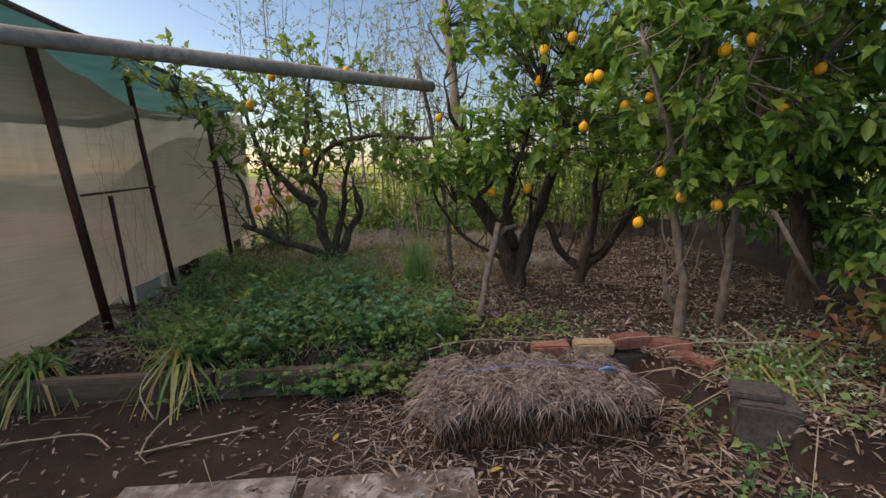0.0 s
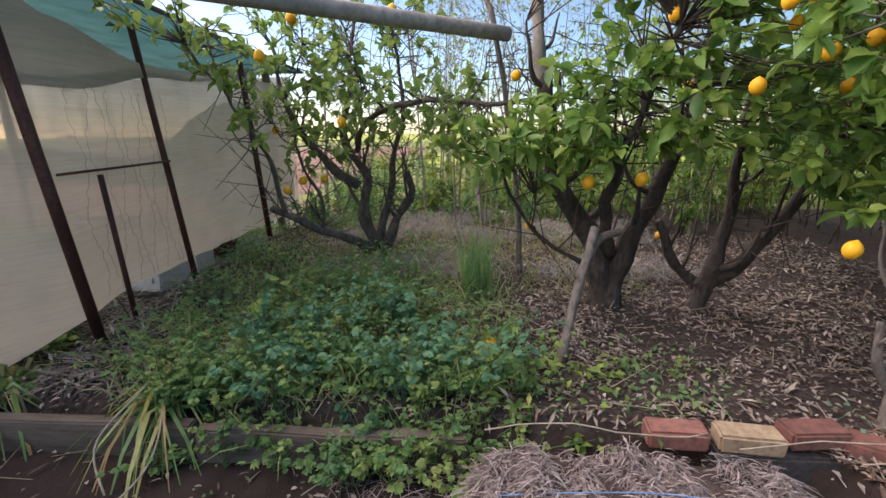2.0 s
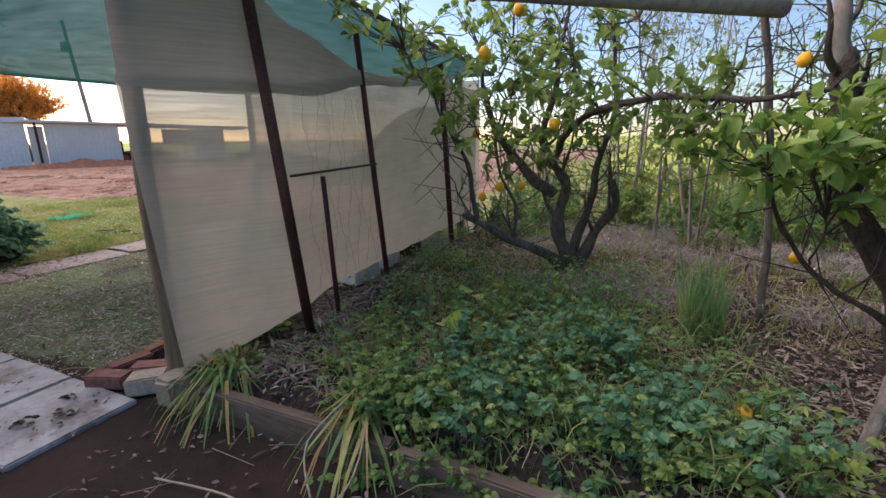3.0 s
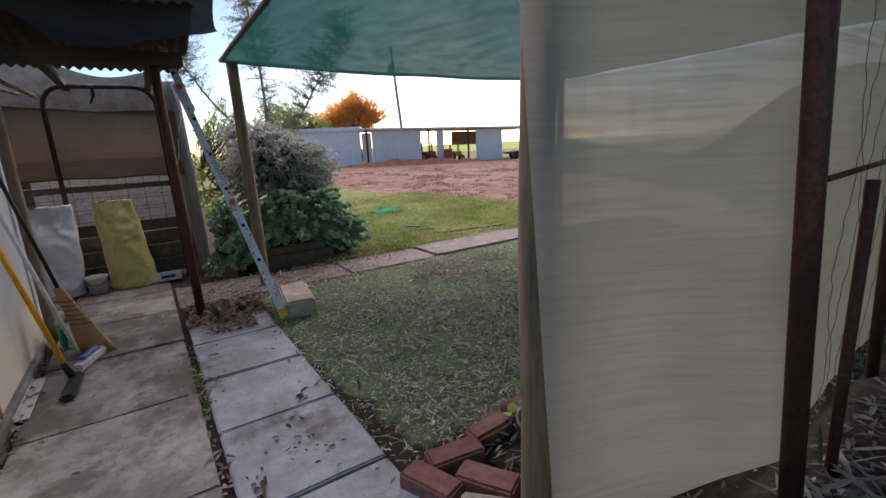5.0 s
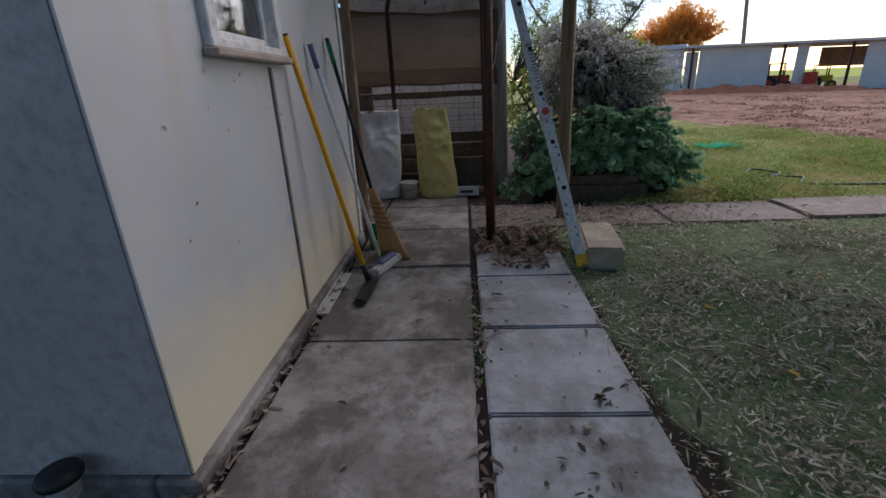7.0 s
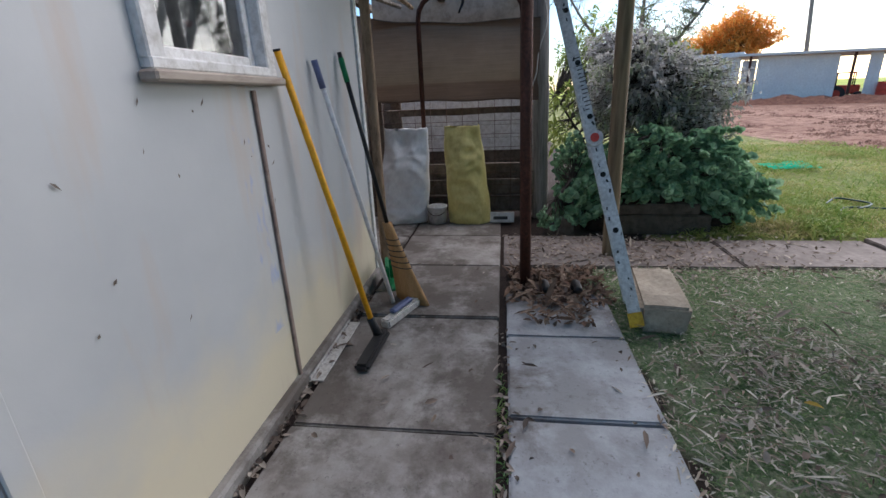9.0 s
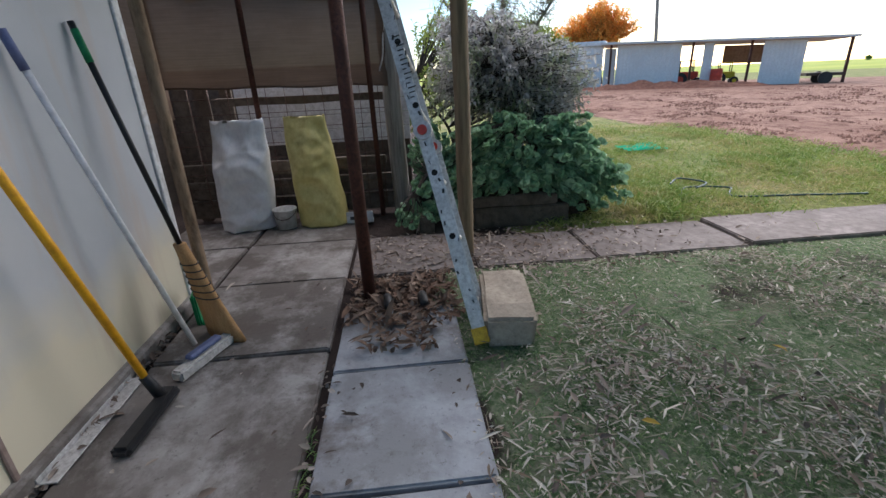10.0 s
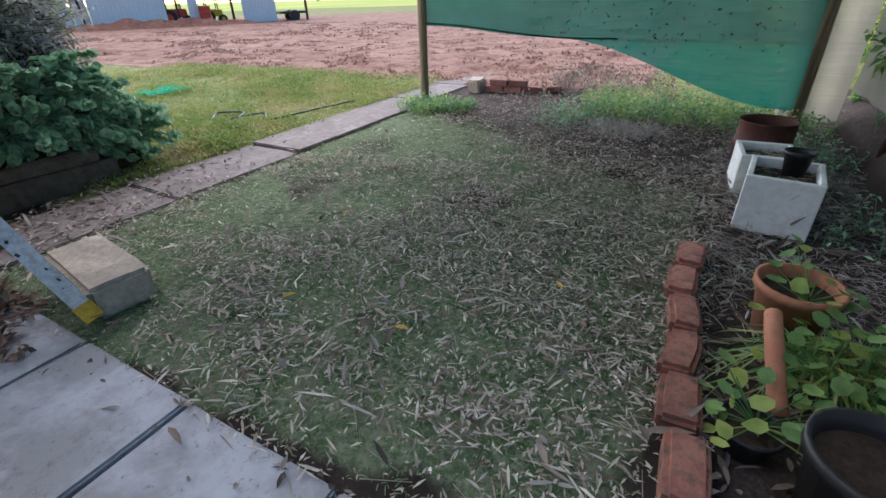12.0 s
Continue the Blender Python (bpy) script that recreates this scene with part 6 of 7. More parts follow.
def pot(label, x, y, z, r, h, mat, tilt=0.0, name="plant_pot", rz=0.0):
    ob = thing(name, label, "pot")
    ob.matrix_basis = pose(x, y, z, tilt, 0, rz)
    w = 0.012
    part("pot", lathe("pot", [(0.0, 0.0), (r * 0.72, 0.0), (r * 0.95, h * 0.85), (r * 1.05, h * 0.86), (r * 1.06, h), (r * 0.97, h), (r * 0.9, h * 0.85), (r * 0.68, w), (0, w)], mat, 24), ob)
    part("soil", lathe("soil", [(0.0, h * 0.8), (r * 0.5, h * 0.81), (r * 0.9, h * 0.79)], M_soil, 16), ob, "dark soil")
    return ob


pot("small black plastic pot standing in the white box", -2.8, 4.42, 0.24, 0.065, 0.13, M_black)
pot("terracotta pot with green leafy plant", -2.86, 3.31, 0.0, 0.125, 0.22, M_terra)
pot("black plastic pot at the brick edging", -2.79, 2.58, 0.0, 0.13, 0.24, M_black)
pot("black plastic pot under trailing leaves", -2.985, 2.72, 0.0, 0.08, 0.09, M_black)
thing("terracotta_pipe", "broken curved terracotta piece lying among pots", "terracotta shard", me=tube("terracotta_pipe", bent([(-2.955, 3.06, 0.23), (-2.95, 2.94, 0.2), (-2.915, 2.79, 0.08)], 6, 0.004), [0.024] * 13, M_terra, 10))
drum = thing("rusty_drum", "cut-down rusty steel drum by the corner post", "drum", at=(-2.86, 5.42, 0))
part("body", lathe("body", [(0.0, 0.01), (0.17, 0.01), (0.174, 0.13), (0.18, 0.14), (0.174, 0.15), (0.172, 0.29), (0.178, 0.3), (0.166, 0.295), (0.162, 0.06), (0, 0.05)], M_rust, 28), drum)
part("soil", lathe("soil", [(0.0, 0.23), (0.165, 0.22)], M_soil, 20), drum, "dark soil")


def trailing(label, x, y, z, n, leaf, mat, stalk=0.22):
    ob = thing("potted_plant", label, "plant", at=(x, y, z))
    way = RNG.normal(size=(n, 3)) * np.array([0.8, 0.8, 0.25]) + np.array([0, 0, 0.35])
    tip = unit(way) * RNG.uniform(0.4, 1.0, (n, 1)) * stalk
    part("stem", sticks("stem", np.zeros((n, 3)), tip, 0.003, M_weed), ob)
    part("leaf", rounds("leaf", tip, RNG.normal(size=(n, 3)) * 0.35 + np.array([0, 0, 1.0]), RNG.uniform(0.6, 1.15, n) * leaf, mat), ob)
    return ob


M_trail = leaf_mat("round_light_leaf", [(0.14, 0.28, 0.1), (0.19, 0.34, 0.13), (0.26, 0.4, 0.12), (0.4, 0.46, 0.13)], 0.5, 0.45, 0.3)
trailing("round-leaved green plant spilling from the terracotta pot", -2.83, 3.28, 0.17, 24, 0.06, M_trail, 0.22)
trailing("round-leaved trailing plant by the brick edging", -2.97, 2.73, 0.08, 26, 0.058, M_trail, 0.2)
trailing("bushy green plant beside the pots", -2.72, 2.98, 0.06, 130, 0.06, M_trail, 0.26)
strap_plant("fine strappy green plant among the pots", -2.78, 3.06, 130, 0.34, 0.9, 0.007, M_trail, 0.1)

# ---- ladder ----
ladder = thing("folding_ladder", "grey aluminium multi-fold ladder leaning on the carport roof", "ladder")
LF = Vector((-5.165, 2.175, 0.03))
LD = Vector((-0.393, -0.195, 0.899)).normalized()
LW = Vector((-0.92, 0.2, -0.33))
LW = (LW - LD * LW.dot(LD)).normalized() * 0.34
LN = LD.cross(LW.normalized())


def stile(o, a, b, half, thick):
    """A channel-section stile between two lengths along the ladder."""
    bm = bmesh.new()
    bmesh.ops.create_cube(bm, size=1)
    w = LW.normalized()
    for vert in bm.verts:
        c = vert.co.copy()
        vert.co = o + LD * (a + (c.z + 0.5) * (b - a)) + LN * c.x * 2 * half + w * c.y * thick
    bmesh.ops.bevel(bm, geom=bm.edges[:], offset=0.004, segments=1, affect="EDGES")
    return done(bm, "stile", M_alu)


M_rung_end = surface("rung_end_black", (0.01, 0.01, 0.01), (0.02, 0.02, 0.02), (0.01, 0.01, 0.01), 20, 3, 0.9)
M_red = surface("red_plastic", (0.55, 0.05, 0.03), (0.62, 0.08, 0.05), (0.45, 0.05, 0.04), 30, 4, 0.5)
M_yellowfoot = surface("yellow_rubber", (0.6, 0.36, 0.03), (0.68, 0.44, 0.05), (0.4, 0.22, 0.03), 30, 4, 0.7)
M_mark = surface("black_mark", (0.04, 0.04, 0.04), (0.06, 0.06, 0.06), (0.03, 0.03, 0.03), 20, 3, 0.7)
for side in (0, 1):
    o = LF + LW * side
    part("stile", stile(o, 0.06, 0.96, 0.026, 0.022), ladder)
    part("stile", stile(o + LN * 0.01, 1.0, 1.95, 0.024, 0.022), ladder)
    part("stile", stile(o - LN * 0.008, 1.98, 2.75, 0.024, 0.022), ladder)
    part("foot", stile(o, 0.0, 0.065, 0.03, 0.03), ladder, "yellow worn rubber foot").data.materials[0] = M_yellowfoot
    for hz_ in (0.98, 1.97):
        c = o + LD * hz_ - LW.normalized() * 0.018
        w = LW.normalized()
        part("hinge", tube("hinge", [c - w * 0.006, c + w * 0.03], 0.042, M_alu, 20, False), ladder, "round grey locking hinge")
        part("knob", tube("knob", [c - w * 0.02, c - w * 0.004], 0.022, M_red, 14, False), ladder, "red lock knob")
for k, L_at in enumerate((0.16, 0.49, 0.785, 1.1, 1.4, 1.7, 2.1, 2.4)):
    a, b = LF + LD * L_at, LF + LD * L_at + LW
    part("rung", tube("rung", [a, b], 0.015, M_alu, 10), ladder)
    if k:
        # no opening is cut: a thin black disc stands for the shade inside
        w = LW.normalized()
        part("rung_end_disc", tube("rung_end_disc", [a - w * 0.0125, a - w * 0.011], 0.0145, M_rung_end, 12, False), ladder, "black disc painted as the shaded inside of the rung end")
for k in range(14):
    c = LF + LD * (1.14 + 0.022 * k) - LW.normalized() * 0.0125
    part("marking", tube("marking", [c - LN * (0.006 + 0.01 * (k % 3)), c + LN * 0.012], 0.0035, M_mark, 4), ladder)

scuff = []
for k in range(36):
    at_l = 0.15 + 2.5 * ((k * 0.618) % 1.0)
    c = LF + LD * at_l - LW.normalized() * 0.0122 + LN * 0.02 * math.sin(k * 2.7)
    if 0.92 < at_l < 1.04 or 1.93 < at_l < 2.02:
        continue
    scuff.append(tube_data([c, c + LD * (0.006 + 0.014 * abs(math.sin(k * 5.1))) + LN * 0.006 * math.sin(k)], 0.0022 + 0.0016 * (k % 3), 5))
part("marking", merged("marking", scuff, M_mark), ladder, "dark scuffs and paint specks")

# ---- tools leaning on the house wall ----
M_yellow = surface("yellow_handle", (0.75, 0.36, 0.01), (0.82, 0.42, 0.02), (0.6, 0.28, 0.02), 30, 3, 0.45, 0, 0.1)
M_white = surface("white_handle", (0.68, 0.68, 0.68), (0.76, 0.76, 0.76), (0.55, 0.55, 0.55), 30, 3, 0.5, 0, 0.1)
M_bluegrip = surface("blue_grip", (0.1, 0.13, 0.25), (0.14, 0.17, 0.3), (0.08, 0.1, 0.2), 30, 3, 0.5)
M_greengrip = surface("green_grip", (0.01, 0.2, 0.08), (0.015, 0.26, 0.1), (0.01, 0.15, 0.06), 30, 3, 0.5)
M_bristle = surface("straw_bristles", (0.42, 0.24, 0.1), (0.52, 0.32, 0.15), (0.3, 0.16, 0.07), 60, 5, 0.85, 0, 0.6, (8, 8, 0.4))

br = thing("push_broom", "yellow-handled broom with black head leaning on the wall", "broom")
part("handle", tube("handle", [(-4.97, 0.88, 0.1), (-4.80, 0.675, 1.34)], 0.014, M_yellow, 12), br)
part("cap", tube("cap", [(-4.7995, 0.6745, 1.338), (-4.7985, 0.6735, 1.346)], 0.0145, M_black, 12), br)
part("socket", tube("socket", [(-4.985, 0.9, 0.03), (-4.962, 0.87, 0.15)], [0.024, 0.018], M_black, 10), br)
hb = box("head", (-0.17, -0.035, 0.0), (0.17, 0.035, 0.04), M_black, 0.014, 0.003, 3, 1)
part("head", hb, br, "black plastic head", at=pose(-4.87, 0.9, 0.012, 0, 0, -3))
mp_ = thing("floor_squeegee", "white-handled scrubber with blue head on the slabs", "squeegee")
part("handle", tube("handle", [(-5.30, 0.90, 0.07), (-5.155, 0.69, 1.24)], 0.012, M_white, 12), mp_)
part("grip", tube("grip", [(-5.158, 0.695, 1.21), (-5.142, 0.675, 1.33)], 0.0145, M_bluegrip, 12), mp_, "dark blue grip")
part("head", box("head", (-0.17, -0.03, 0.0), (0.17, 0.03, 0.05), M_alu, 0.01, 0.003, 5, 1), mp_, "pale grey worn head", at=pose(-5.26, 0.96, 0.012, 0, 0, 158))
part("socket", box("socket", (-0.09, -0.02, 0.05), (0.09, 0.02, 0.075), M_bluegrip, 0.008), mp_, at=pose(-5.26, 0.955, 0.012, 0, 0, 158))
sb = thing("straw_broom", "old straw broom with dark handle leaning on the wall", "broom")
BT, BB = Vector((-5.5, 0.67, 1.39)), Vector((-5.50, 0.93, 0.05))
BN = BB.lerp(BT, 0.32)
part("handle", tube("handle", [BN, BT], 0.012, M_black, 10), sb)
part("grip", tube("grip", [BT.lerp(BN, 0.03), BT.lerp(BN, 0.16)], 0.0145, M_greengrip, 12), sb, "green grip")
verts_, faces_ = [], []
for k in range(9):
    t = k / 8
    c = BN.lerp(BB + Vector((0.06, 0.05, -0.03)), t)
    rx, ry = 0.03 + 0.1 * t ** 1.3, 0.026 + 0.012 * t
    for s in range(20):
        a_ = 2 * math.pi * s / 20
        j = 1 + 0.05 * noise.noise(Vector((s * 2.1, t * 4, 1)))
        verts_.append(c + Vector((0.55, 0.84, 0)) * rx * math.cos(a_) * j + Vector((-0.84, 0.55, 0)) * ry * math.sin(a_) * j)
for k in range(8):
    for s in range(20):
        faces_.append((k * 20 + s, k * 20 + (s + 1) % 20, (k + 1) * 20 + (s + 1) % 20, (k + 1) * 20 + s))
faces_ += [tuple(range(20))[::-1], tuple(160 + s for s in range(20))]
part("bristles", mesh_from("bristles", verts_, faces_, M_bristle, True), sb, "tan straw bristles")
for k in range(6):
    t = 0.2 + 0.07 * k
    c = BN.lerp(BB + Vector((0.06, 0.05, -0.03)), t)
    rx, ry = 0.033 + 0.1 * t ** 1.3, 0.029 + 0.012 * t
    ring = [c + Vector((0.55, 0.84, 0)) * rx * math.cos(a_ / 10 * math.pi) + Vector((-0.84, 0.55, 0)) * ry * math.sin(a_ / 10 * math.pi) for a_ in range(21)]
    part("binding", tube("binding", ring, 0.003, M_black, 5), sb)
dp = thing("dustpan", "green plastic dustpan standing against the wall", "dustpan", at=(-5.66, 0.78, 0.01), rz=15)
part("pan", box("pan", (-0.1, -0.012, 0), (0.1, 0.012, 0.17), M_greengrip, 0.008, 0.004, 3, 1), dp)
part("rim", box("rim", (-0.1, 0.012, 0), (0.1, 0.07, 0.02), M_greengrip, 0.006), dp)
part("side", box("side", (-0.1, 0.012, 0.02), (-0.085, 0.05, 0.15), M_greengrip, 0.004), dp)

speck_mat = leaf_mat("dead_speck", [(0.09, 0.07, 0.06), (0.16, 0.13, 0.11)], 0.8, 0.05)
sp_rng = np.random.default_rng(31)
sp = np.stack([sp_rng.uniform(-4.7, -3.8, 16), np.full(16, WY + 0.004), sp_rng.uniform(0.6, 1.25, 16)], 1)
thing("wall_specks", "small dead leaves and cobweb specks on the wall", "specks", kind="stuff", me=leaves("wall_specks", sp, sp_rng.normal(size=(16, 3)) * np.array([1, 0.1, 1]), sp_rng.uniform(0.008, 0.03, 16), 0.007, speck_mat, 0.1, 0.2, facing=np.array([0, 2.0, 0])))

# ---- carport: posts, roof, hoop frame, back screen ----
thing("carport_post", "dark rusty steel carport post set in leaf litter", "post", me=tube("carport_post", [(-5.74, 1.65, -0.05), (-5.78, 1.63, 2.0)], 0.034, M_rust, 12))
post("carport_pole", (-7.45, 1.87, -0.1), (-7.45, 1.82, 2.05), 0.075, M_pole, "thick grey weathered pole at the carport back", seed=8)
post("branch_pole", (-6.02, 0.675, -0.05), (-6.0, 0.685, 2.1), 0.032, M_branch, "rough bark-covered branch post by the house end", seed=9)
HX = -7.32
hoop = [(HX, 0.78, 0.02), (HX, 0.775, 1.78)] + [(HX, 0.775 + 0.17 * (1 - math.cos(a)), 1.78 + 0.19 * math.sin(a)) for a in (0.4, 0.8, 1.2, 1.57)] + [(HX, 1.5, 1.975)] + [(HX, 1.5 + 0.17 * math.sin(a), 1.79 + 0.185 * math.cos(a)) for a in (0.4, 0.8, 1.2, 1.57)] + [(HX, 1.69, 0.02)]
thing("hoop_frame", "dark bent steel hoop frame in the carport", "frame", me=tube("hoop_frame", hoop, 0.022, M_rust, 10))
thing("carport_beam", "dark timber beam under the carport roof edge", "beam", me=box("carport_beam", (-5.86, -0.2, 1.93), (-5.74, 1.82, 2.03), M_iron, 0.008, 0.004, 2, 1))


def roof_at(u, v):
    x = -7.05 + 1.8 * u
    y = -0.6 + 2.5 * v
    z = 2.09 + 0.13 * u + 0.014 * math.sin(y * 2 * math.pi / 0.076) + 0.05 * smooth01(0.85, 1, v) * math.sin(u * 9)
    return Vector((x, y, z))


roof = thing("carport_roof", "dark corrugated iron carport roof with curling edge", "roof", me=sheet("carport_roof", roof_at, 16, 200, M_iron))
M_tarp = cloth_mat("black_torn_tarp", (0.02, 0.018, 0.017), (0.045, 0.038, 0.034), 0.01, 0.05)
thing("roof_tarp", "torn dark tarp sagging over the carport roof edge", "tarp", me=sheet("roof_tarp", lambda u, v: Vector((-5.2 - 0.5 * v * (1 - v) + 0.05 * math.sin(7 * u), -0.15 + 2.15 * u, 2.26 - v * (0.2 + 0.07 * math.sin(11 * u) + 0.05 * noise.noise(Vector((u * 9, 0, 3))) + 0.06 * u) + 0.015 * math.sin(21 * u + 4 * v))), 60, 12, M_tarp))
for k, (a, b, r) in enumerate((((-5.95, 0.62, 1.98), (-7.3, 0.2, 1.78), 0.022), ((-6.1, 0.6, 1.92), (-7.2, 0.75, 1.86), 0.017), ((-6.3, 0.1, 2.0), (-7.35, 0.62, 1.9), 0.02), ((-6.0, 0.3, 1.88), (-7.35, 0.45, 1.98), 0.015))):
    thing("loose_batten", "old pale timber batten lying under the carport roof", "batten", group="loose roof battens", me=tube("loose_batten", bent([a, tuple((p + q) / 2 for p, q in zip(a, b)), b], 4, 0.012, k), r, M_branch if k % 2 else M_pole, 6, False))
for k, yy in enumerate((0.2, 0.95, 1.62)):
    thing("roof_rafter", "dark rough timber rafter under the roof", "rafter", me=box("roof_rafter", (-7.9, yy - 0.03, 1.96), (-5.9, yy + 0.03, 2.03), M_oldwood, 0.006, 0.01, k, 2))
back_fn = lambda u, v: Vector((-7.38 + 0.012 * math.sin(u * 14) + 0.014 * math.sin(v * 7 + u * 3), 0.02 + 1.8 * u, 1.13 - 0.03 * u + 0.006 * math.sin(u * 17) + (0.66 - 0.03 * math.sin(math.pi * u) + 0.1 * (1 - u) ** 3) * v))
bsc = thing("back_screen", "brown torn shadecloth across the carport back", "screen")
part("cloth", sheet("cloth", back_fn, 40, 20, M_brown), bsc)
part("hem", tube("hem", [back_fn(k / 24, 0.0) + Vector((0.006, 0, 0)) for k in range(25)], 0.007, M_brown, 6), bsc, "rolled lower hem")
part("top_cord", tube("top_cord", [back_fn(k / 24, 1.0) + Vector((0.006, 0, 0)) for k in range(25)], 0.006, M_oldwood, 6), bsc, "sagging top cord")
thing("pale_sheet", "pale weathered plastic sheet above the brown screen", "sheet", me=sheet("pale_sheet", lambda u, v: Vector((-7.6 + 0.03 * math.sin(u * 9), 0.3 + 1.4 * u, 1.75 + (0.42 + 0.06 * math.sin(u * 7)) * v + 0.03 * math.sin(u * 5))), 20, 8, surface("dusty_plastic", (0.46, 0.38, 0.29), (0.56, 0.48, 0.37), (0.34, 0.27, 0.2), 12, 2, 0.6)))
side_screen = thing("side_screen", "brown shadecloth along the carport side", "screen", me=sheet("side_screen", lambda u, v: Vector((-7.45 + 1.3 * u, 0.08 + 0.02 * math.sin(u * 12), 0.9 + 0.95 * v)), 24, 12, M_brown))
mesh_fence = thing("mesh_fence", "rusty wire mesh fence behind the sacks", "fence")
for k in range(9):
    part("wire", tube("wire", [(-7.42, 0.05, 0.2 + 0.12 * k), (-7.42, 1.8, 0.2 + 0.12 * k)], 0.0025, M_rust, 5), mesh_fence)
for k in range(12):
    part("wire", tube("wire", [(-7.423, 0.08 + 0.15 * k, 0.1), (-7.423, 0.08 + 0.15 * k, 1.2)], 0.0025, M_rust, 5), mesh_fence)
for z0, z1, y0, y1, lab in ((0.98, 1.04, 0.4, 1.8, "grey timber rail on the mesh fence"), (0.05, 0.2, 0.0, 1.8, "dark old sleeper behind the sacks"), (0.22, 0.36, 0.0, 1.8, "dark old sleeper behind the sacks"), (0.4, 0.52, 0.0, 1.75, "dark old sleeper behind the sacks")):
    thing("fence_board", lab, "board", me=box("fence_board", (-7.52, y0, z0), (-7.46, y1, z1), M_oldwood, 0.008, 0.012, int(z0 * 50), 3))
for k, (y0, y1) in enumerate(((0.05, 0.16), (0.22, 0.33), (0.42, 0.52))):
    thing("fence_paling", "dark mossy upright paling in the fence", "paling", group="fence palings", me=box("fence_paling", (-7.6, y0, 0.0), (-7.56, y1, 1.12), M_oldwood, 0.006, 0.012, k, 3))
white = thing("board_wall", "white-painted weatherboard wall behind the carport", "wall")
for k in range(5):
    part("board", box("board", (-8.32, 0.3, 0.55 + 0.14 * k), (-8.29, 2.0, 0.685 + 0.14 * k), M_whitepaint, 0.004), white)
thing("back_wall", "dark fence closing the carport back", "fence", kind="structure", me=box("back_wall", (-8.7, -0.6, -0.05), (-8.64, 2.0, 1.3), M_oldwood, 0.006))
thing("back_wall", "dark fence closing the carport side", "fence", kind="structure", me=box("back_wall", (-8.6, -0.62, -0.05), (-5.9, -0.56, 1.3), M_oldwood, 0.006))

M_sackw = surface("white_woven_sack", (0.798, 0.809, 0.83), (0.861, 0.871, 0.892), (0.735, 0.745, 0.777), 40, 4, 0.5, 0, 0.1, (1, 1, 0.7), 0.003)
M_sacky = surface("yellow_woven_sack", (0.66, 0.56, 0.2), (0.73, 0.63, 0.27), (0.6, 0.5, 0.18), 40, 4, 0.5, 0, 0.1, (1, 1, 0.7), 0.003)


def sack(label, y0, y1, ty0, ty1, h, mat, seed):
    """An upright stuffed sack: pinched flat top, slumped base, creases."""
    ob = thing("sack", label, "sack", at=(-7.26, 0, 0.01), group="sacks at the fence")
    nz, ns = 56, 72
    verts, faces = [], []
    for k in range(nz + 1):
        t = k / nz
        c = (y0 + y1) / 2 + ((ty0 + ty1) / 2 - (y0 + y1) / 2) * t
        half = (y1 - y0) / 2 + ((ty1 - ty0) / 2 - (y1 - y0) / 2) * smooth01(0.0, 0.5, t) + 0.02 * math.sin(math.pi * t)
        dep = 0.13 * (1 - 0.9 * smooth01(0.55, 1.0, t))
        for s in range(ns):
            a_ = 2 * math.pi * s / ns
            ca, sa = math.cos(a_), math.sin(a_)
            p = Vector((math.copysign(abs(ca) ** 0.7, ca) * dep, c + math.copysign(abs(sa) ** 0.75, sa) * half, h * t))
            q = p * 5 + Vector((seed, 0, 0))
            crease = 0.075 * abs(noise.noise(Vector((q.x * 0.9, q.y * 1.1 + q.z * 0.6, q.z * 0.9)))) + 0.04 * abs(noise.noise(Vector((q.x * 2, q.y * 1.8 - q.z * 1.3, q.z * 1.9 + 4)))) + 0.014 * abs(noise.noise(q * 3.6))
            p += Vector((ca * (0.045 - crease) + 0.02 * noise.noise(q), 0.012 * noise.noise(q + Vector((9, 0, 0))), 0.03 * noise.noise(Vector((s * 0.2, seed, 3))) * t ** 3))
            verts.append(p)
    for k in range(nz):
        for s in range(ns):
            faces.append((k * ns + s, k * ns + (s + 1) % ns, (k + 1) * ns + (s + 1) % ns, (k + 1) * ns + s))
    faces += [tuple(range(ns))[::-1], tuple(nz * ns + s for s in range(ns))]
    part("bag", mesh_from("bag", verts, faces, mat, True), ob)
    return ob


sack("full white woven sack standing at the fence", 0.36, 0.78, 0.42, 0.82, 0.87, M_sackw, 1)
sack("full yellow woven sack standing at the fence", 1.0, 1.4, 0.97, 1.3, 0.88, M_sacky, 5)
bk = thing("paint_bucket", "small dirty white bucket between the sacks", "bucket", at=(-7.18, 0.89, 0.01))
part("body", lathe("body", [(0, 0.0), (0.078, 0.0), (0.092, 0.15), (0.096, 0.152), (0.096, 0.165), (0.088, 0.165), (0.075, 0.01), (0, 0.01)], M_whitepaint, 24), bk)
part("handle", tube("handle", [(0.0 + 0.1 * math.sin(a), 0.092 * math.cos(a), 0.15 - 0.06 * math.sin(a)) for a in np.linspace(0, math.pi, 12)], 0.0025, M_rust, 5), bk)
tr = thing("plastic_tray", "shallow white tray standing beside the yellow sack", "tray", at=(-7.2, 1.5, 0.015))
part("tray", box("tray", (-0.05, -0.11, 0), (0.05, 0.11, 0.012), M_whitepaint, 0.003), tr)
part("front", box("front", (0.05, -0.11, 0), (0.058, 0.11, 0.1), M_whitepaint, 0.003), tr)
part("label_print", box("label_print", (0.0585, -0.08, 0.03), (0.06, 0.05, 0.06), M_block, 0.0), tr, "grey unreadable print")
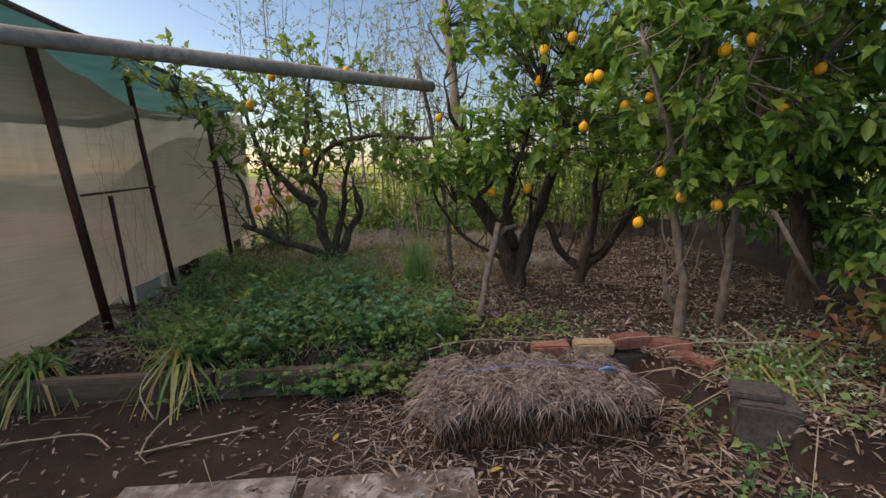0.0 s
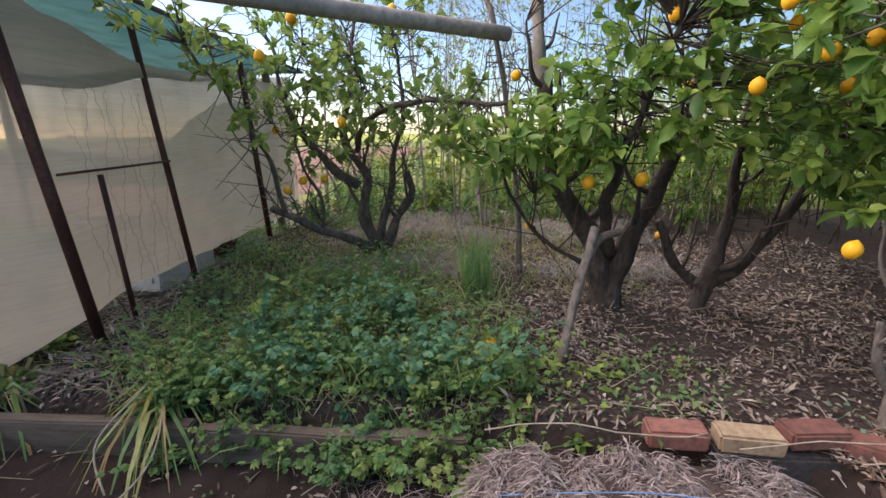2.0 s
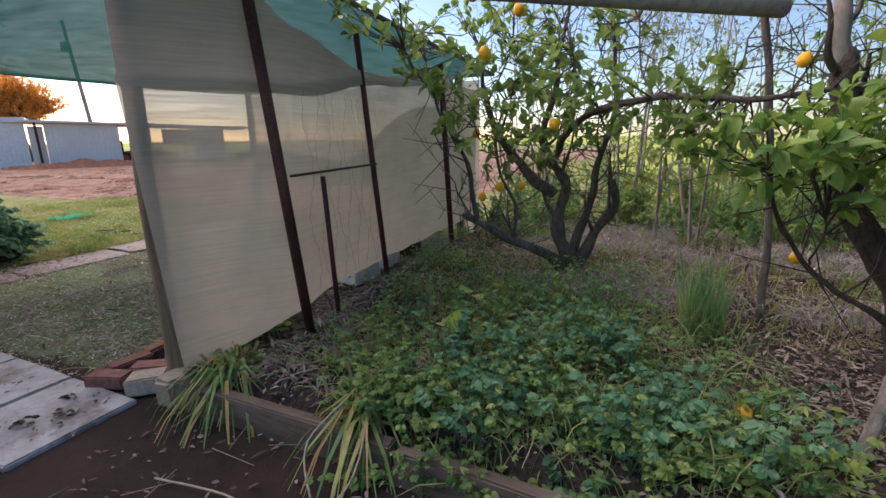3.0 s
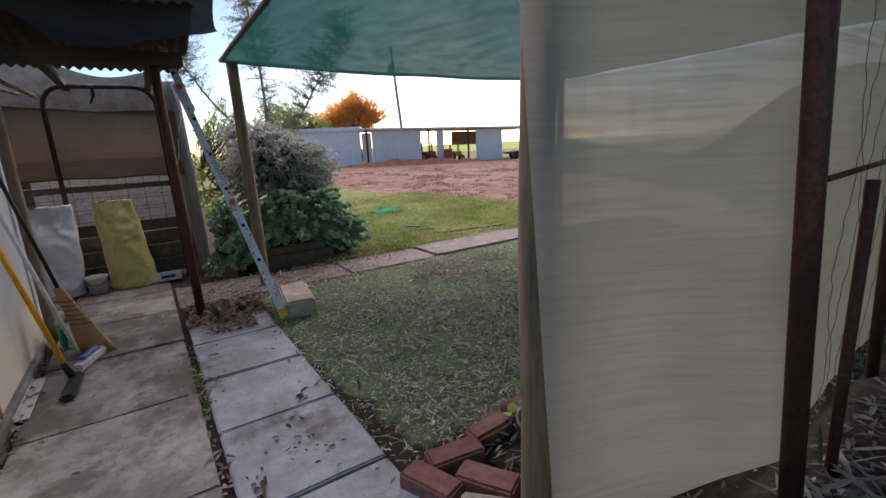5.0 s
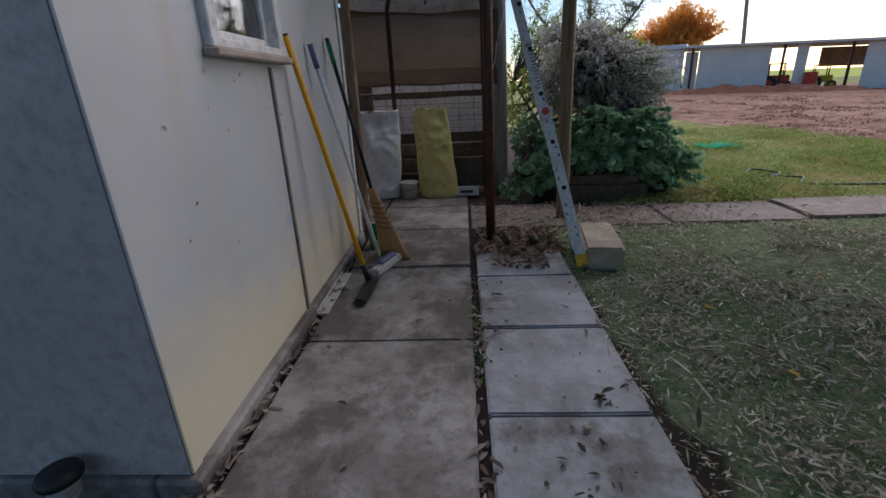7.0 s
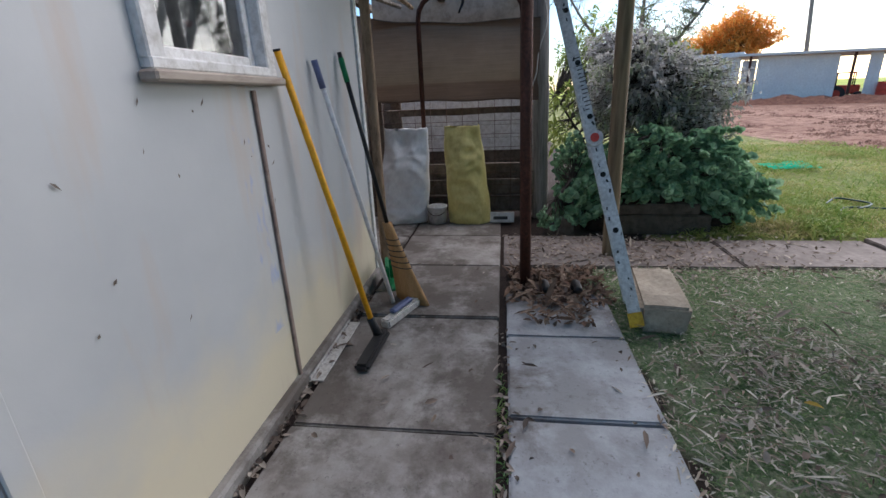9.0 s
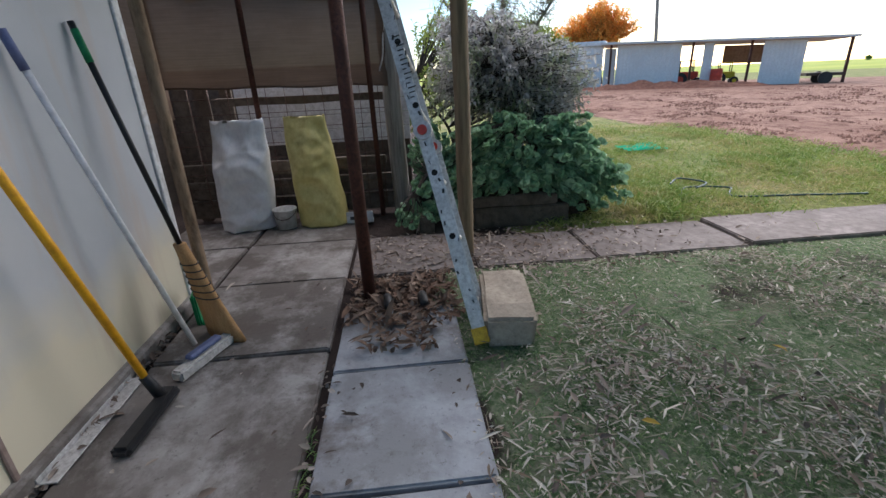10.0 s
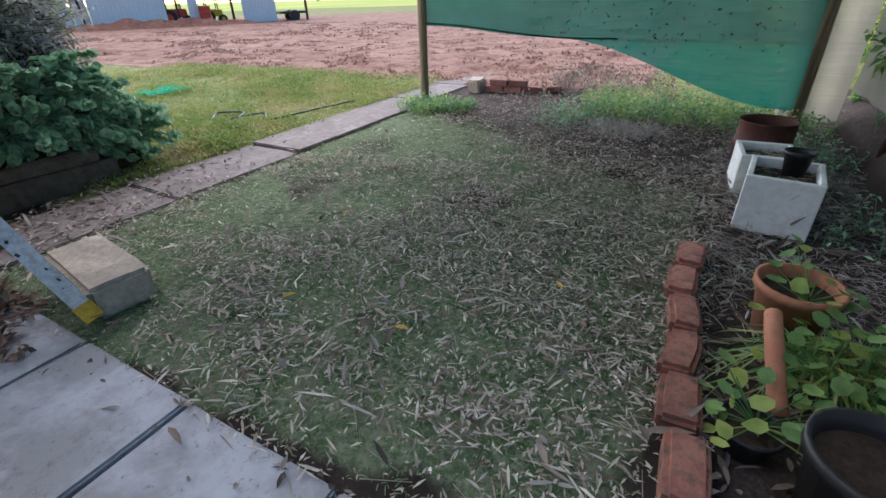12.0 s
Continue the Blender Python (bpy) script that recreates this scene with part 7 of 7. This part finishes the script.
for y in (1.75, 1.93):
    thing("pipe_stub", "short black plastic pipe stub in the leaves", "pipe", group="pipe stubs", me=tube("pipe_stub", bent([(-5.62, y, -0.05), (-5.6, y, 0.06), (-5.55, y + 0.005, 0.09), (-5.49, y + 0.01, 0.07)], 5, 0.0), 0.022, M_black, 12))
sl = thing("solar_lamp", "small round solar garden lamp by the house corner", "lamp", at=(-3.5, 0.33, 0.0))
part("stake", tube("stake", [(0, 0, -0.05), (0, 0, 0.06)], 0.012, M_black, 8), sl)
part("glass", lathe("glass", [(0.035, 0.06), (0.045, 0.12)], M_alu, 18), sl, "clear plastic lens")
part("cap", lathe("cap", [(0.0, 0.15), (0.05, 0.148), (0.058, 0.135), (0.055, 0.12), (0.0, 0.12)], M_black, 20), sl, "black cap")

# ---- bush bed beyond the ladder ----
for k, (x0, x1, y0, y1, z0, z1) in enumerate(((-6.92, -6.84, 2.42, 3.2, -0.02, 0.15), (-6.93, -6.85, 2.42, 3.1, 0.155, 0.24), (-7.3, -6.8, 1.98, 2.1, -0.02, 0.14))):
    thing("bed_sleeper", "old dark timber sleeper retaining the bush bed", "sleeper", group="bush bed sleepers", me=box("bed_sleeper", (x0, y0, z0), (x1, y1, z1), M_oldwood, 0.01, 0.012, k + 12, 3))
thing("bush_bed_soil", "brown soil heaped behind the sleepers", "soil", kind="stuff", me=box("bush_bed_soil", (-8.6, 2.2, -0.1), (-6.95, 3.45, 0.26), M_soil, 0.08, 0.05, 3, 5))


def shrub(name, label, blobs, twigs, per, leaf, ratio, mat, base, bark=None, rounded=False):
    return tree(name, label, [([base, (base[0], base[1] + 0.1, base[2] + 0.4), (blobs[0][0], blobs[0][1], blobs[0][2] + 0.2)], 0.03, 0.012)], blobs, twigs, per, (leaf, ratio), bark or M_bark, mat, base, category="shrub", rounded=rounded)


shrub("grey_bush", "tall grey-white feathery bush behind the sleepers", [(-7.6, 2.75, 1.25, 0.55, 0.5, 0.42), (-7.7, 3.25, 1.1, 0.5, 0.5, 0.36), (-7.4, 2.45, 1.1, 0.4, 0.35, 0.35), (-7.9, 2.6, 1.5, 0.4, 0.4, 0.25), (-7.5, 3.1, 0.8, 0.45, 0.5, 0.3)], 1300, 16, 0.055, 0.4, M_greybush, (-7.7, 2.8, 0.2))
shrub("geranium_bush", "dense dark green round-leaved bush in the sleeper bed", [(-7.05, 2.75, 0.6, 0.3, 0.45, 0.28), (-7.1, 3.25, 0.5, 0.35, 0.4, 0.34), (-7.0, 3.5, 0.25, 0.25, 0.25, 0.25), (-6.86, 3.3, 0.26, 0.16, 0.28, 0.2), (-6.86, 2.75, 0.38, 0.16, 0.4, 0.14), (-7.1, 2.3, 0.4, 0.25, 0.25, 0.3), (-6.95, 2.1, 0.2, 0.2, 0.25, 0.18)], 560, 18, 0.072, 0.9, M_pelarg, (-7.1, 2.85, 0.2), rounded=True)
shrub("low_creeper", "low dark creeper at the foot of the grey pole", [(-6.9, 1.95, 0.1, 0.2, 0.25, 0.12), (-7.2, 2.1, 0.5, 0.25, 0.2, 0.35)], 120, 12, 0.05, 0.8, M_pelarg, (-7.0, 2.0, 0.02), rounded=True)
shrub("bamboo_bush", "light green bush behind the grey pole", [(-8.6, 2.1, 0.9, 0.4, 0.3, 0.5), (-9.2, 2.6, 1.6, 0.6, 0.5, 0.5), (-9.0, 3.3, 1.2, 0.5, 0.5, 0.5)], 300, 12, 0.08, 0.35, M_greengold, (-8.7, 2.4, 0.05))
tree("feathery_tree", "tall feathery tree with bare branches behind the bush",
     [([(-10.5, 3.4, 0), (-10.4, 3.4, 1.2), (-10.6, 3.5, 2.4), (-10.3, 3.3, 4.2)], 0.06, 0.012), ([(-10.5, 3.4, 1.0), (-10.2, 4.2, 2.2), (-10.0, 4.8, 3.3)], 0.03, 0.008), ([(-10.5, 3.4, 1.2), (-10.7, 2.5, 2.4), (-10.6, 1.9, 3.6)], 0.03, 0.008)],
     [(-10.4, 3.4, 3.3, 0.5, 0.5, 0.8), (-10.1, 4.4, 2.7, 0.45, 0.5, 0.6), (-10.6, 2.2, 3.0, 0.45, 0.5, 0.7), (-10.3, 3.7, 2.0, 0.45, 0.5, 0.6), (-10.0, 4.8, 3.4, 0.4, 0.4, 0.5), (-10.4, 3.4, 4.3, 0.5, 0.5, 0.5)],
     1500, 9, (0.05, 0.24), M_pale_bark, M_shootleaf, (-10.5, 3.4, 0), bare=500)

# ---- yard clutter ----
M_hose = surface("dark_green_hose", (0.02, 0.06, 0.06), (0.03, 0.09, 0.08), (0.02, 0.04, 0.04), 20, 3, 0.5)
for k, pts in enumerate((((-7.2, 4.35, 0.04), (-7.45, 4.6, 0.05), (-7.35, 4.95, 0.05), (-7.1, 4.8, 0.04), (-7.0, 5.3, 0.04), (-6.9, 5.9, 0.04)), ((-7.6, 4.5, 0.05), (-7.75, 4.7, 0.07), (-7.55, 4.85, 0.06), (-7.4, 4.65, 0.05)))):
    thing("garden_hose", "dark hose lying loosely in the grass", "hose", me=tube("garden_hose", bent(pts, 8, 0.006), 0.009, M_hose, 8))
M_netpile = cloth_mat("bright_green_net_pile", (0.01, 0.42, 0.25), (0.015, 0.5, 0.3), 0.2)
thing("green_netting", "crumpled bright green netting in the grass", "netting", me=sheet("net_pile", lambda u, v: Vector((-10.2 + 0.5 * u, 5.15 + 0.6 * v, 0.03 + 0.06 * abs(noise.noise(Vector((u * 4, v * 4, 5)))))), 16, 16, M_netpile))

# ---- shed across the field ----
shed = thing("farm_shed", "long pale grey iron machinery shed across the field", "shed")
SO, SU, SW = Vector((-31.3, 14.4, 0.0)), Vector((0.459, 0.888, 0)), Vector((-0.888, 0.459, 0))


def shed_box(name, a0, a1, b0, b1, z0, z1, mat, label="", parent=None):
    verts = [SO + SU * a + SW * b + Vector((0, 0, z * (1 - 0.011 * max(a, 0)))) for a in (a0, a1) for b in (b0, b1) for z in (z0, z1)]
    faces = [(0, 1, 3, 2), (4, 6, 7, 5), (0, 4, 5, 1), (2, 3, 7, 6), (0, 2, 6, 4), (1, 5, 7, 3)]
    return part(name, mesh_from(name, verts, faces, mat), parent or shed, label)


def ribbed(name, a0, a1, b, z0, z1, mat, label=""):
    n = int((a1 - a0) / 0.1)
    verts, faces = [], []
    for k in range(n + 1):
        a = a0 + (a1 - a0) * k / n
        q = b + (0.012 if k % 2 else 0.0)
        verts += [SO + SU * a + SW * q + Vector((0, 0, z * (1 - 0.011 * max(a, 0)))) for z in (z0, z1)]
    for k in range(n):
        faces.append((2 * k, 2 * k + 2, 2 * k + 3, 2 * k + 1))
    return part(name, mesh_from(name, verts, faces, mat), shed, label)


M_shedwhite = surface("white_shed_iron", (0.66, 0.69, 0.71), (0.74, 0.77, 0.78), (0.58, 0.6, 0.62), 6, 0.8, 0.6)
M_rustsheet = surface("rusty_brown_sheet", (0.26, 0.18, 0.13), (0.34, 0.25, 0.19), (0.2, 0.13, 0.09), 8, 1.0, 0.8)
ribbed("front_wall", -9.0, -0.1, 0.4, 0, 2.5, M_shedwhite, "white iron front wall")
shed_box("roof", -9.3, 0.0, 0.2, 4.0, 2.5, 2.75, M_shedwhite)
ribbed("front_wall", 0.7, 4.1, 0.0, 0, 2.45, M_paleiron)
ribbed("front_wall", 5.2, 5.7, 0.0, 0, 2.45, M_paleiron)
ribbed("front_wall", 8.0, 9.9, 0.0, 0, 2.45, M_paleiron)
shed_box("roof", -0.2, 11.9, -0.5, 5.0, 2.5, 2.62, M_paleiron, "thin pale iron roof")
ribbed("back_wall", 0.7, 3.8, 4.9, 0, 2.45, M_paleiron)
ribbed("back_wall", 6.9, 9.9, 4.9, 1.3, 2.45, M_rustsheet, "rusty brown back sheet")
for a in (0.3, 4.6, 7.4, 11.7):
    shed_box("shed_post", a, a + 0.12, 0.0, 0.12, 0, 2.5, M_rust)
shed_box("sheet_door", 0.0, 0.65, 0.3, 0.34, 0, 2.3, M_whitepaint, "open white door panel")
M_machine = surface("red_machine_paint", (0.5, 0.05, 0.03), (0.58, 0.08, 0.04), (0.3, 0.04, 0.03), 8, 1, 0.5)
M_yellowmachine = surface("yellow_machine_paint", (0.6, 0.5, 0.02), (0.66, 0.56, 0.04), (0.4, 0.32, 0.03), 8, 1, 0.5)


def tractor(label, a, b, mat, s=1.0):
    ob = thing("tractor", label, "tractor", at=tuple(SO + SU * a + SW * b), rz=62.7)
    part("body", box("body", (-0.9 * s, -0.35 * s, 0.5 * s), (0.7 * s, 0.35 * s, 1.05 * s), mat, 0.06), ob)
    part("canopy", box("canopy", (-0.6 * s, -0.5 * s, 1.75 * s), (0.4 * s, 0.5 * s, 1.82 * s), mat, 0.02), ob)
    for x, y in ((-0.55, -0.45), (-0.55, 0.45), (0.35, -0.45), (0.35, 0.45)):
        part("canopy_post", tube("canopy_post", [(x * s, y * s, 1.0 * s), (x * s, y * s, 1.76 * s)], 0.03, M_black, 6), ob)
    for x, y, r in ((-0.5, -0.5, 0.5), (-0.5, 0.5, 0.5), (0.65, -0.42, 0.32), (0.65, 0.42, 0.32)):
        wheel = part("wheel", tube("wheel", [(x * s, y * s - 0.1, r * s), (x * s, y * s + 0.1, r * s)], r * s, M_black, 20, False), ob, "black rubber wheel")
        part("rim", tube("rim", [(x * s, y * s - 0.11, r * s), (x * s, y * s + 0.11, r * s)], r * s * 0.5, mat, 14, False), wheel)
    return ob


tractor("small orange farm tractor parked in the shed opening", 4.65, 1.2, M_machine, 0.8)
tractor("yellow machine parked inside the shed", 6.9, 3.0, M_yellowmachine, 0.7)
fd = thing("fuel_drum", "red steel drum beside the shed post", "drum", at=tuple(SO + SU * 5.95 + SW * -0.3))
part("body", lathe("body", [(0, 0), (0.29, 0), (0.3, 0.28), (0.31, 0.3), (0.3, 0.32), (0.3, 0.6), (0.31, 0.62), (0.3, 0.64), (0.29, 0.95), (0, 0.94)], M_machine, 20), fd)
cart = thing("hand_trailer", "dark old farm trailer beside the shed", "trailer", at=tuple(SO + SU * 10.9 + SW * 0.3), rz=62.7)
part("tray", box("tray", (-0.8, -0.5, 0.4), (0.8, 0.5, 0.55), M_iron, 0.02), cart)
for y in (-0.55, 0.55):
    part("wheel", tube("wheel", [(0, y - 0.06, 0.3), (0, y + 0.06, 0.3)], 0.3, M_black, 18, False), cart)
up_ = thing("power_pole", "leaning grey timber power pole behind the shed", "pole", me=tube("power_pole", [tuple(SO + SU * 3.2 + SW * 8), tuple(SO + SU * 2.5 + SW * 8 + Vector((0, 0, 9.4)))], [0.15, 0.1], M_pole, 12))
part("transformer", box("transformer", (-0.25, -0.2, 0), (0.25, 0.2, 0.6), M_pole, 0.03), up_, "grey metal box", at=Matrix.Translation(SO + SU * 2.45 + SW * 7.75 + Vector((0, 0, 7.4))))
# the sunset glow is in the leaf colour, the sun lamp does not make it
tree("orange_tree", "large rounded tree with sunset glow put into its orange leaf colour", [([tuple(SO + SU * -1.2 + SW * 14), tuple(SO + SU * -1.2 + SW * 14 + Vector((0, 0, 3)))], 0.35, 0.15)],
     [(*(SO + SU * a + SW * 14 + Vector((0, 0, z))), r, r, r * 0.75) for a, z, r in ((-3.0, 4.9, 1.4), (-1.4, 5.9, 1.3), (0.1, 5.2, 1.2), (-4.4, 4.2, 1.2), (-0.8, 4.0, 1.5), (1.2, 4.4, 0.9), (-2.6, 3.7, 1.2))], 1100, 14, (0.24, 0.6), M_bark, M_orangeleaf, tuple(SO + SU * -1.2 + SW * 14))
tree("gold_green_tree", "yellow-green tree beside the orange tree", [([tuple(SO + SU * -5 + SW * 9), tuple(SO + SU * -5 + SW * 9 + Vector((0, 0, 3)))], 0.3, 0.12)],
     [(*(SO + SU * a + SW * 9 + Vector((0, 0, z))), r, r, r * 0.9) for a, z, r in ((-5.5, 3.6, 1.6), (-4.0, 3.0, 1.2), (-7.5, 4.2, 1.8))], 420, 9, (0.3, 0.45), M_bark, M_greengold, tuple(SO + SU * -5 + SW * 9))
far_rng = np.random.default_rng(11)
for k, (az, d, s) in enumerate(((119, 520, 3.5), (133, 500, 3.5), (101, 550, 4))):
    c = (-3 + d * math.cos(radians(az)), 2 + d * math.sin(radians(az)), 0)
    tree("distant_tree", "small dark tree on the horizon", [([c, (c[0], c[1], s * 0.5)], 0.4, 0.2)], [(c[0], c[1], s * 0.6, s * 0.6, s * 0.6, s * 0.4)], 60, 6, (1.2, 0.7), M_bark, M_darkleaf, c)
heap = thing("soil_heap", "long heap of red soil before the shed", "soil heap", kind="stuff")
hv, hf, nu_, nv_ = [], [], 60, 10
for i in range(nu_ + 1):
    for j in range(nv_ + 1):
        a, b = -1.5 + 10 * i / nu_, -2.4 + 1.9 * j / nv_
        e = math.sin(math.pi * j / nv_) * math.sin(math.pi * i / nu_) ** 0.5
        p = SO + SU * a + SW * b
        hv.append(Vector((p.x, p.y, -0.03 + e * (0.42 + 0.3 * noise.noise(Vector((a * 1.1, b * 1.1, 2))) + 0.12 * noise.noise(Vector((a * 4, b * 4, 7)))))))
for i in range(nu_):
    for j in range(nv_):
        hf.append((i * (nv_ + 1) + j, (i + 1) * (nv_ + 1) + j, (i + 1) * (nv_ + 1) + j + 1, i * (nv_ + 1) + j + 1))
M_redsoil = surface("red_soil", (0.2, 0.09, 0.06), (0.28, 0.14, 0.095), (0.13, 0.06, 0.042), 6, 1, 0.95, 0, 0.8, dist=0.05)
part("heap", mesh_from("heap", hv, hf, M_redsoil), heap)
cl = thing("soil_clods", "red soil clods on the tilled field", "clods", kind="stuff")
n = 14000
pp = np.array([q for q in np.stack([RNG.uniform(-24, -3, 40000), 7.5 + 14 * RNG.uniform(0, 1, 40000) ** 1.6, np.zeros(40000)], 1) if n2(q[0], q[1], 0.8, 21) + 0.5 * n2(q[0], q[1], 2.5, 22) > 0.02][:n])
n = len(pp)
pp[:, 2] = [height(x, y) for x, y, _ in pp]
r = RNG.uniform(0.012, 0.05, (n, 1)) * RNG.uniform(0.5, 1.3, (n, 1))
rim = [pp + np.stack([np.cos(q + RNG.uniform(-0.3, 0.3, n)), np.sin(q + RNG.uniform(-0.3, 0.3, n)), np.full(n, -0.4)], 1) * r * RNG.uniform(0.7, 1.3, (n, 1)) for q in (0, 1.26, 2.51, 3.77, 5.03)]
cv = np.stack(rim + [pp + np.array([0, 0, 0.6]) * r + RNG.normal(0, 0.2, (n, 3)) * r], 1).reshape(-1, 3)
cb = np.arange(n)[:, None] * 6
part("clod", fast_mesh("clod", cv, np.concatenate([cb + np.array([[q, (q + 1) % 5, 5]]) for q in range(5)], 0), surface("clod_soil", (0.13, 0.068, 0.05), (0.2, 0.11, 0.08), (0.09, 0.045, 0.034), 9, 2, 0.95, 0, 0.6)), cl)

# ---- small things on the paving and in the carport ----
gap_grass = thing("joint_grass", "thin green grass growing in the paving joint", "grass", kind="stuff")
g = np.array([(x, 1.51 + 0.012 * math.sin(31 * x), 0.0) for x in np.linspace(-4.75, -4.05, 150)]) + RNG.normal(0, 0.008, (150, 3)) * np.array([1, 1, 0])
part("blade", blades("blade", g, RNG.normal(size=g.shape) * np.array([0.6, 0.6, 0.1]) + np.array([0, 0, 0.8]), RNG.uniform(0.015, 0.06, 150), 0.004, M_weed, 0.5), gap_grass)
M_deadleaf = leaf_mat("curled_dead_leaf", [(0.05, 0.037, 0.03), (0.1, 0.07, 0.055), (0.14, 0.1, 0.075)], 0.75, 0.05, 0.2)
for k, (x, y) in enumerate(((-3.93, 1.94), (-2.95, 1.72), (-3.02, 1.95), (-2.85, 1.85), (-3.35, 1.62))):
    sprig = thing("dead_sprig", "dark curled clump of dead leaves on the slab", "dead leaves", at=(x, y, 0.02), group="dead leaf clumps")
    a = RNG.normal(0, 0.02, (9, 3)) * np.array([1.4, 1, 0.3]) + np.array([0, 0, 0.008])
    part("dead_leaf", leaves("dead_leaf", a, RNG.normal(size=a.shape) * np.array([1, 1, 0.3]), RNG.uniform(0.03, 0.06, 9), 0.02, M_deadleaf, 0.1, 0.4, fine=True), sprig)
M_goldleaf = leaf_mat("golden_fallen_leaf", [(0.62, 0.36, 0.05), (0.66, 0.44, 0.1), (0.5, 0.26, 0.05)], 0.6, 0.25, 0.2)
for k, (x, y, a) in enumerate(((-4.1, 2.68, 10), (-4.62, 2.62, 60), (-3.62, 3.2, 130), (-4.9, 3.4, 200), (-0.35, 1.62, 70), (0.35, 1.33, 20))):
    thing("fallen_leaf", "single golden yellow leaf fallen on the ground", "leaf", at=(x, y, 0.022), group="golden fallen leaves", rz=a, me=leaves("fallen_leaf", np.zeros((1, 3)), np.array([[1.0, 0, 0.05]]), 0.06, 0.022, M_goldleaf, 0.05, 0.3, facing=np.array([0, 0, 3.0]), fine=True))
M_cord = surface("dirty_white_cord", (0.5, 0.48, 0.45), (0.6, 0.58, 0.55), (0.38, 0.35, 0.32), 60, 8, 0.8)
thing("rope", "dirty white rope hanging down the grey pole", "rope", me=tube("rope", bent([(-7.36, 1.83, 2.02), (-7.35, 1.87, 1.75), (-7.36, 1.82, 1.5), (-7.35, 1.8, 1.32), (-7.36, 1.76, 1.2)], 6, 0.008), 0.006, M_cord, 6))
rag = thing("hanging_rag", "black rag tied to the hoop frame", "rag", at=(-7.31, 1.15, 1.96))
part("strip", sheet("strip", lambda u, v: Vector((0.02 + 0.012 * math.sin(9 * v), 0.035 * (u - 0.5) * (1 - 0.5 * v) + 0.02 * math.sin(4 * v), 0.02 - 0.17 * v)), 6, 14, M_black), rag)
part("knot", tube("knot", [(0.026, -0.02, 0.0), (0.028, 0.0, 0.012), (0.026, 0.02, 0.0)], [0.012, 0.018, 0.012], M_black, 8), rag)
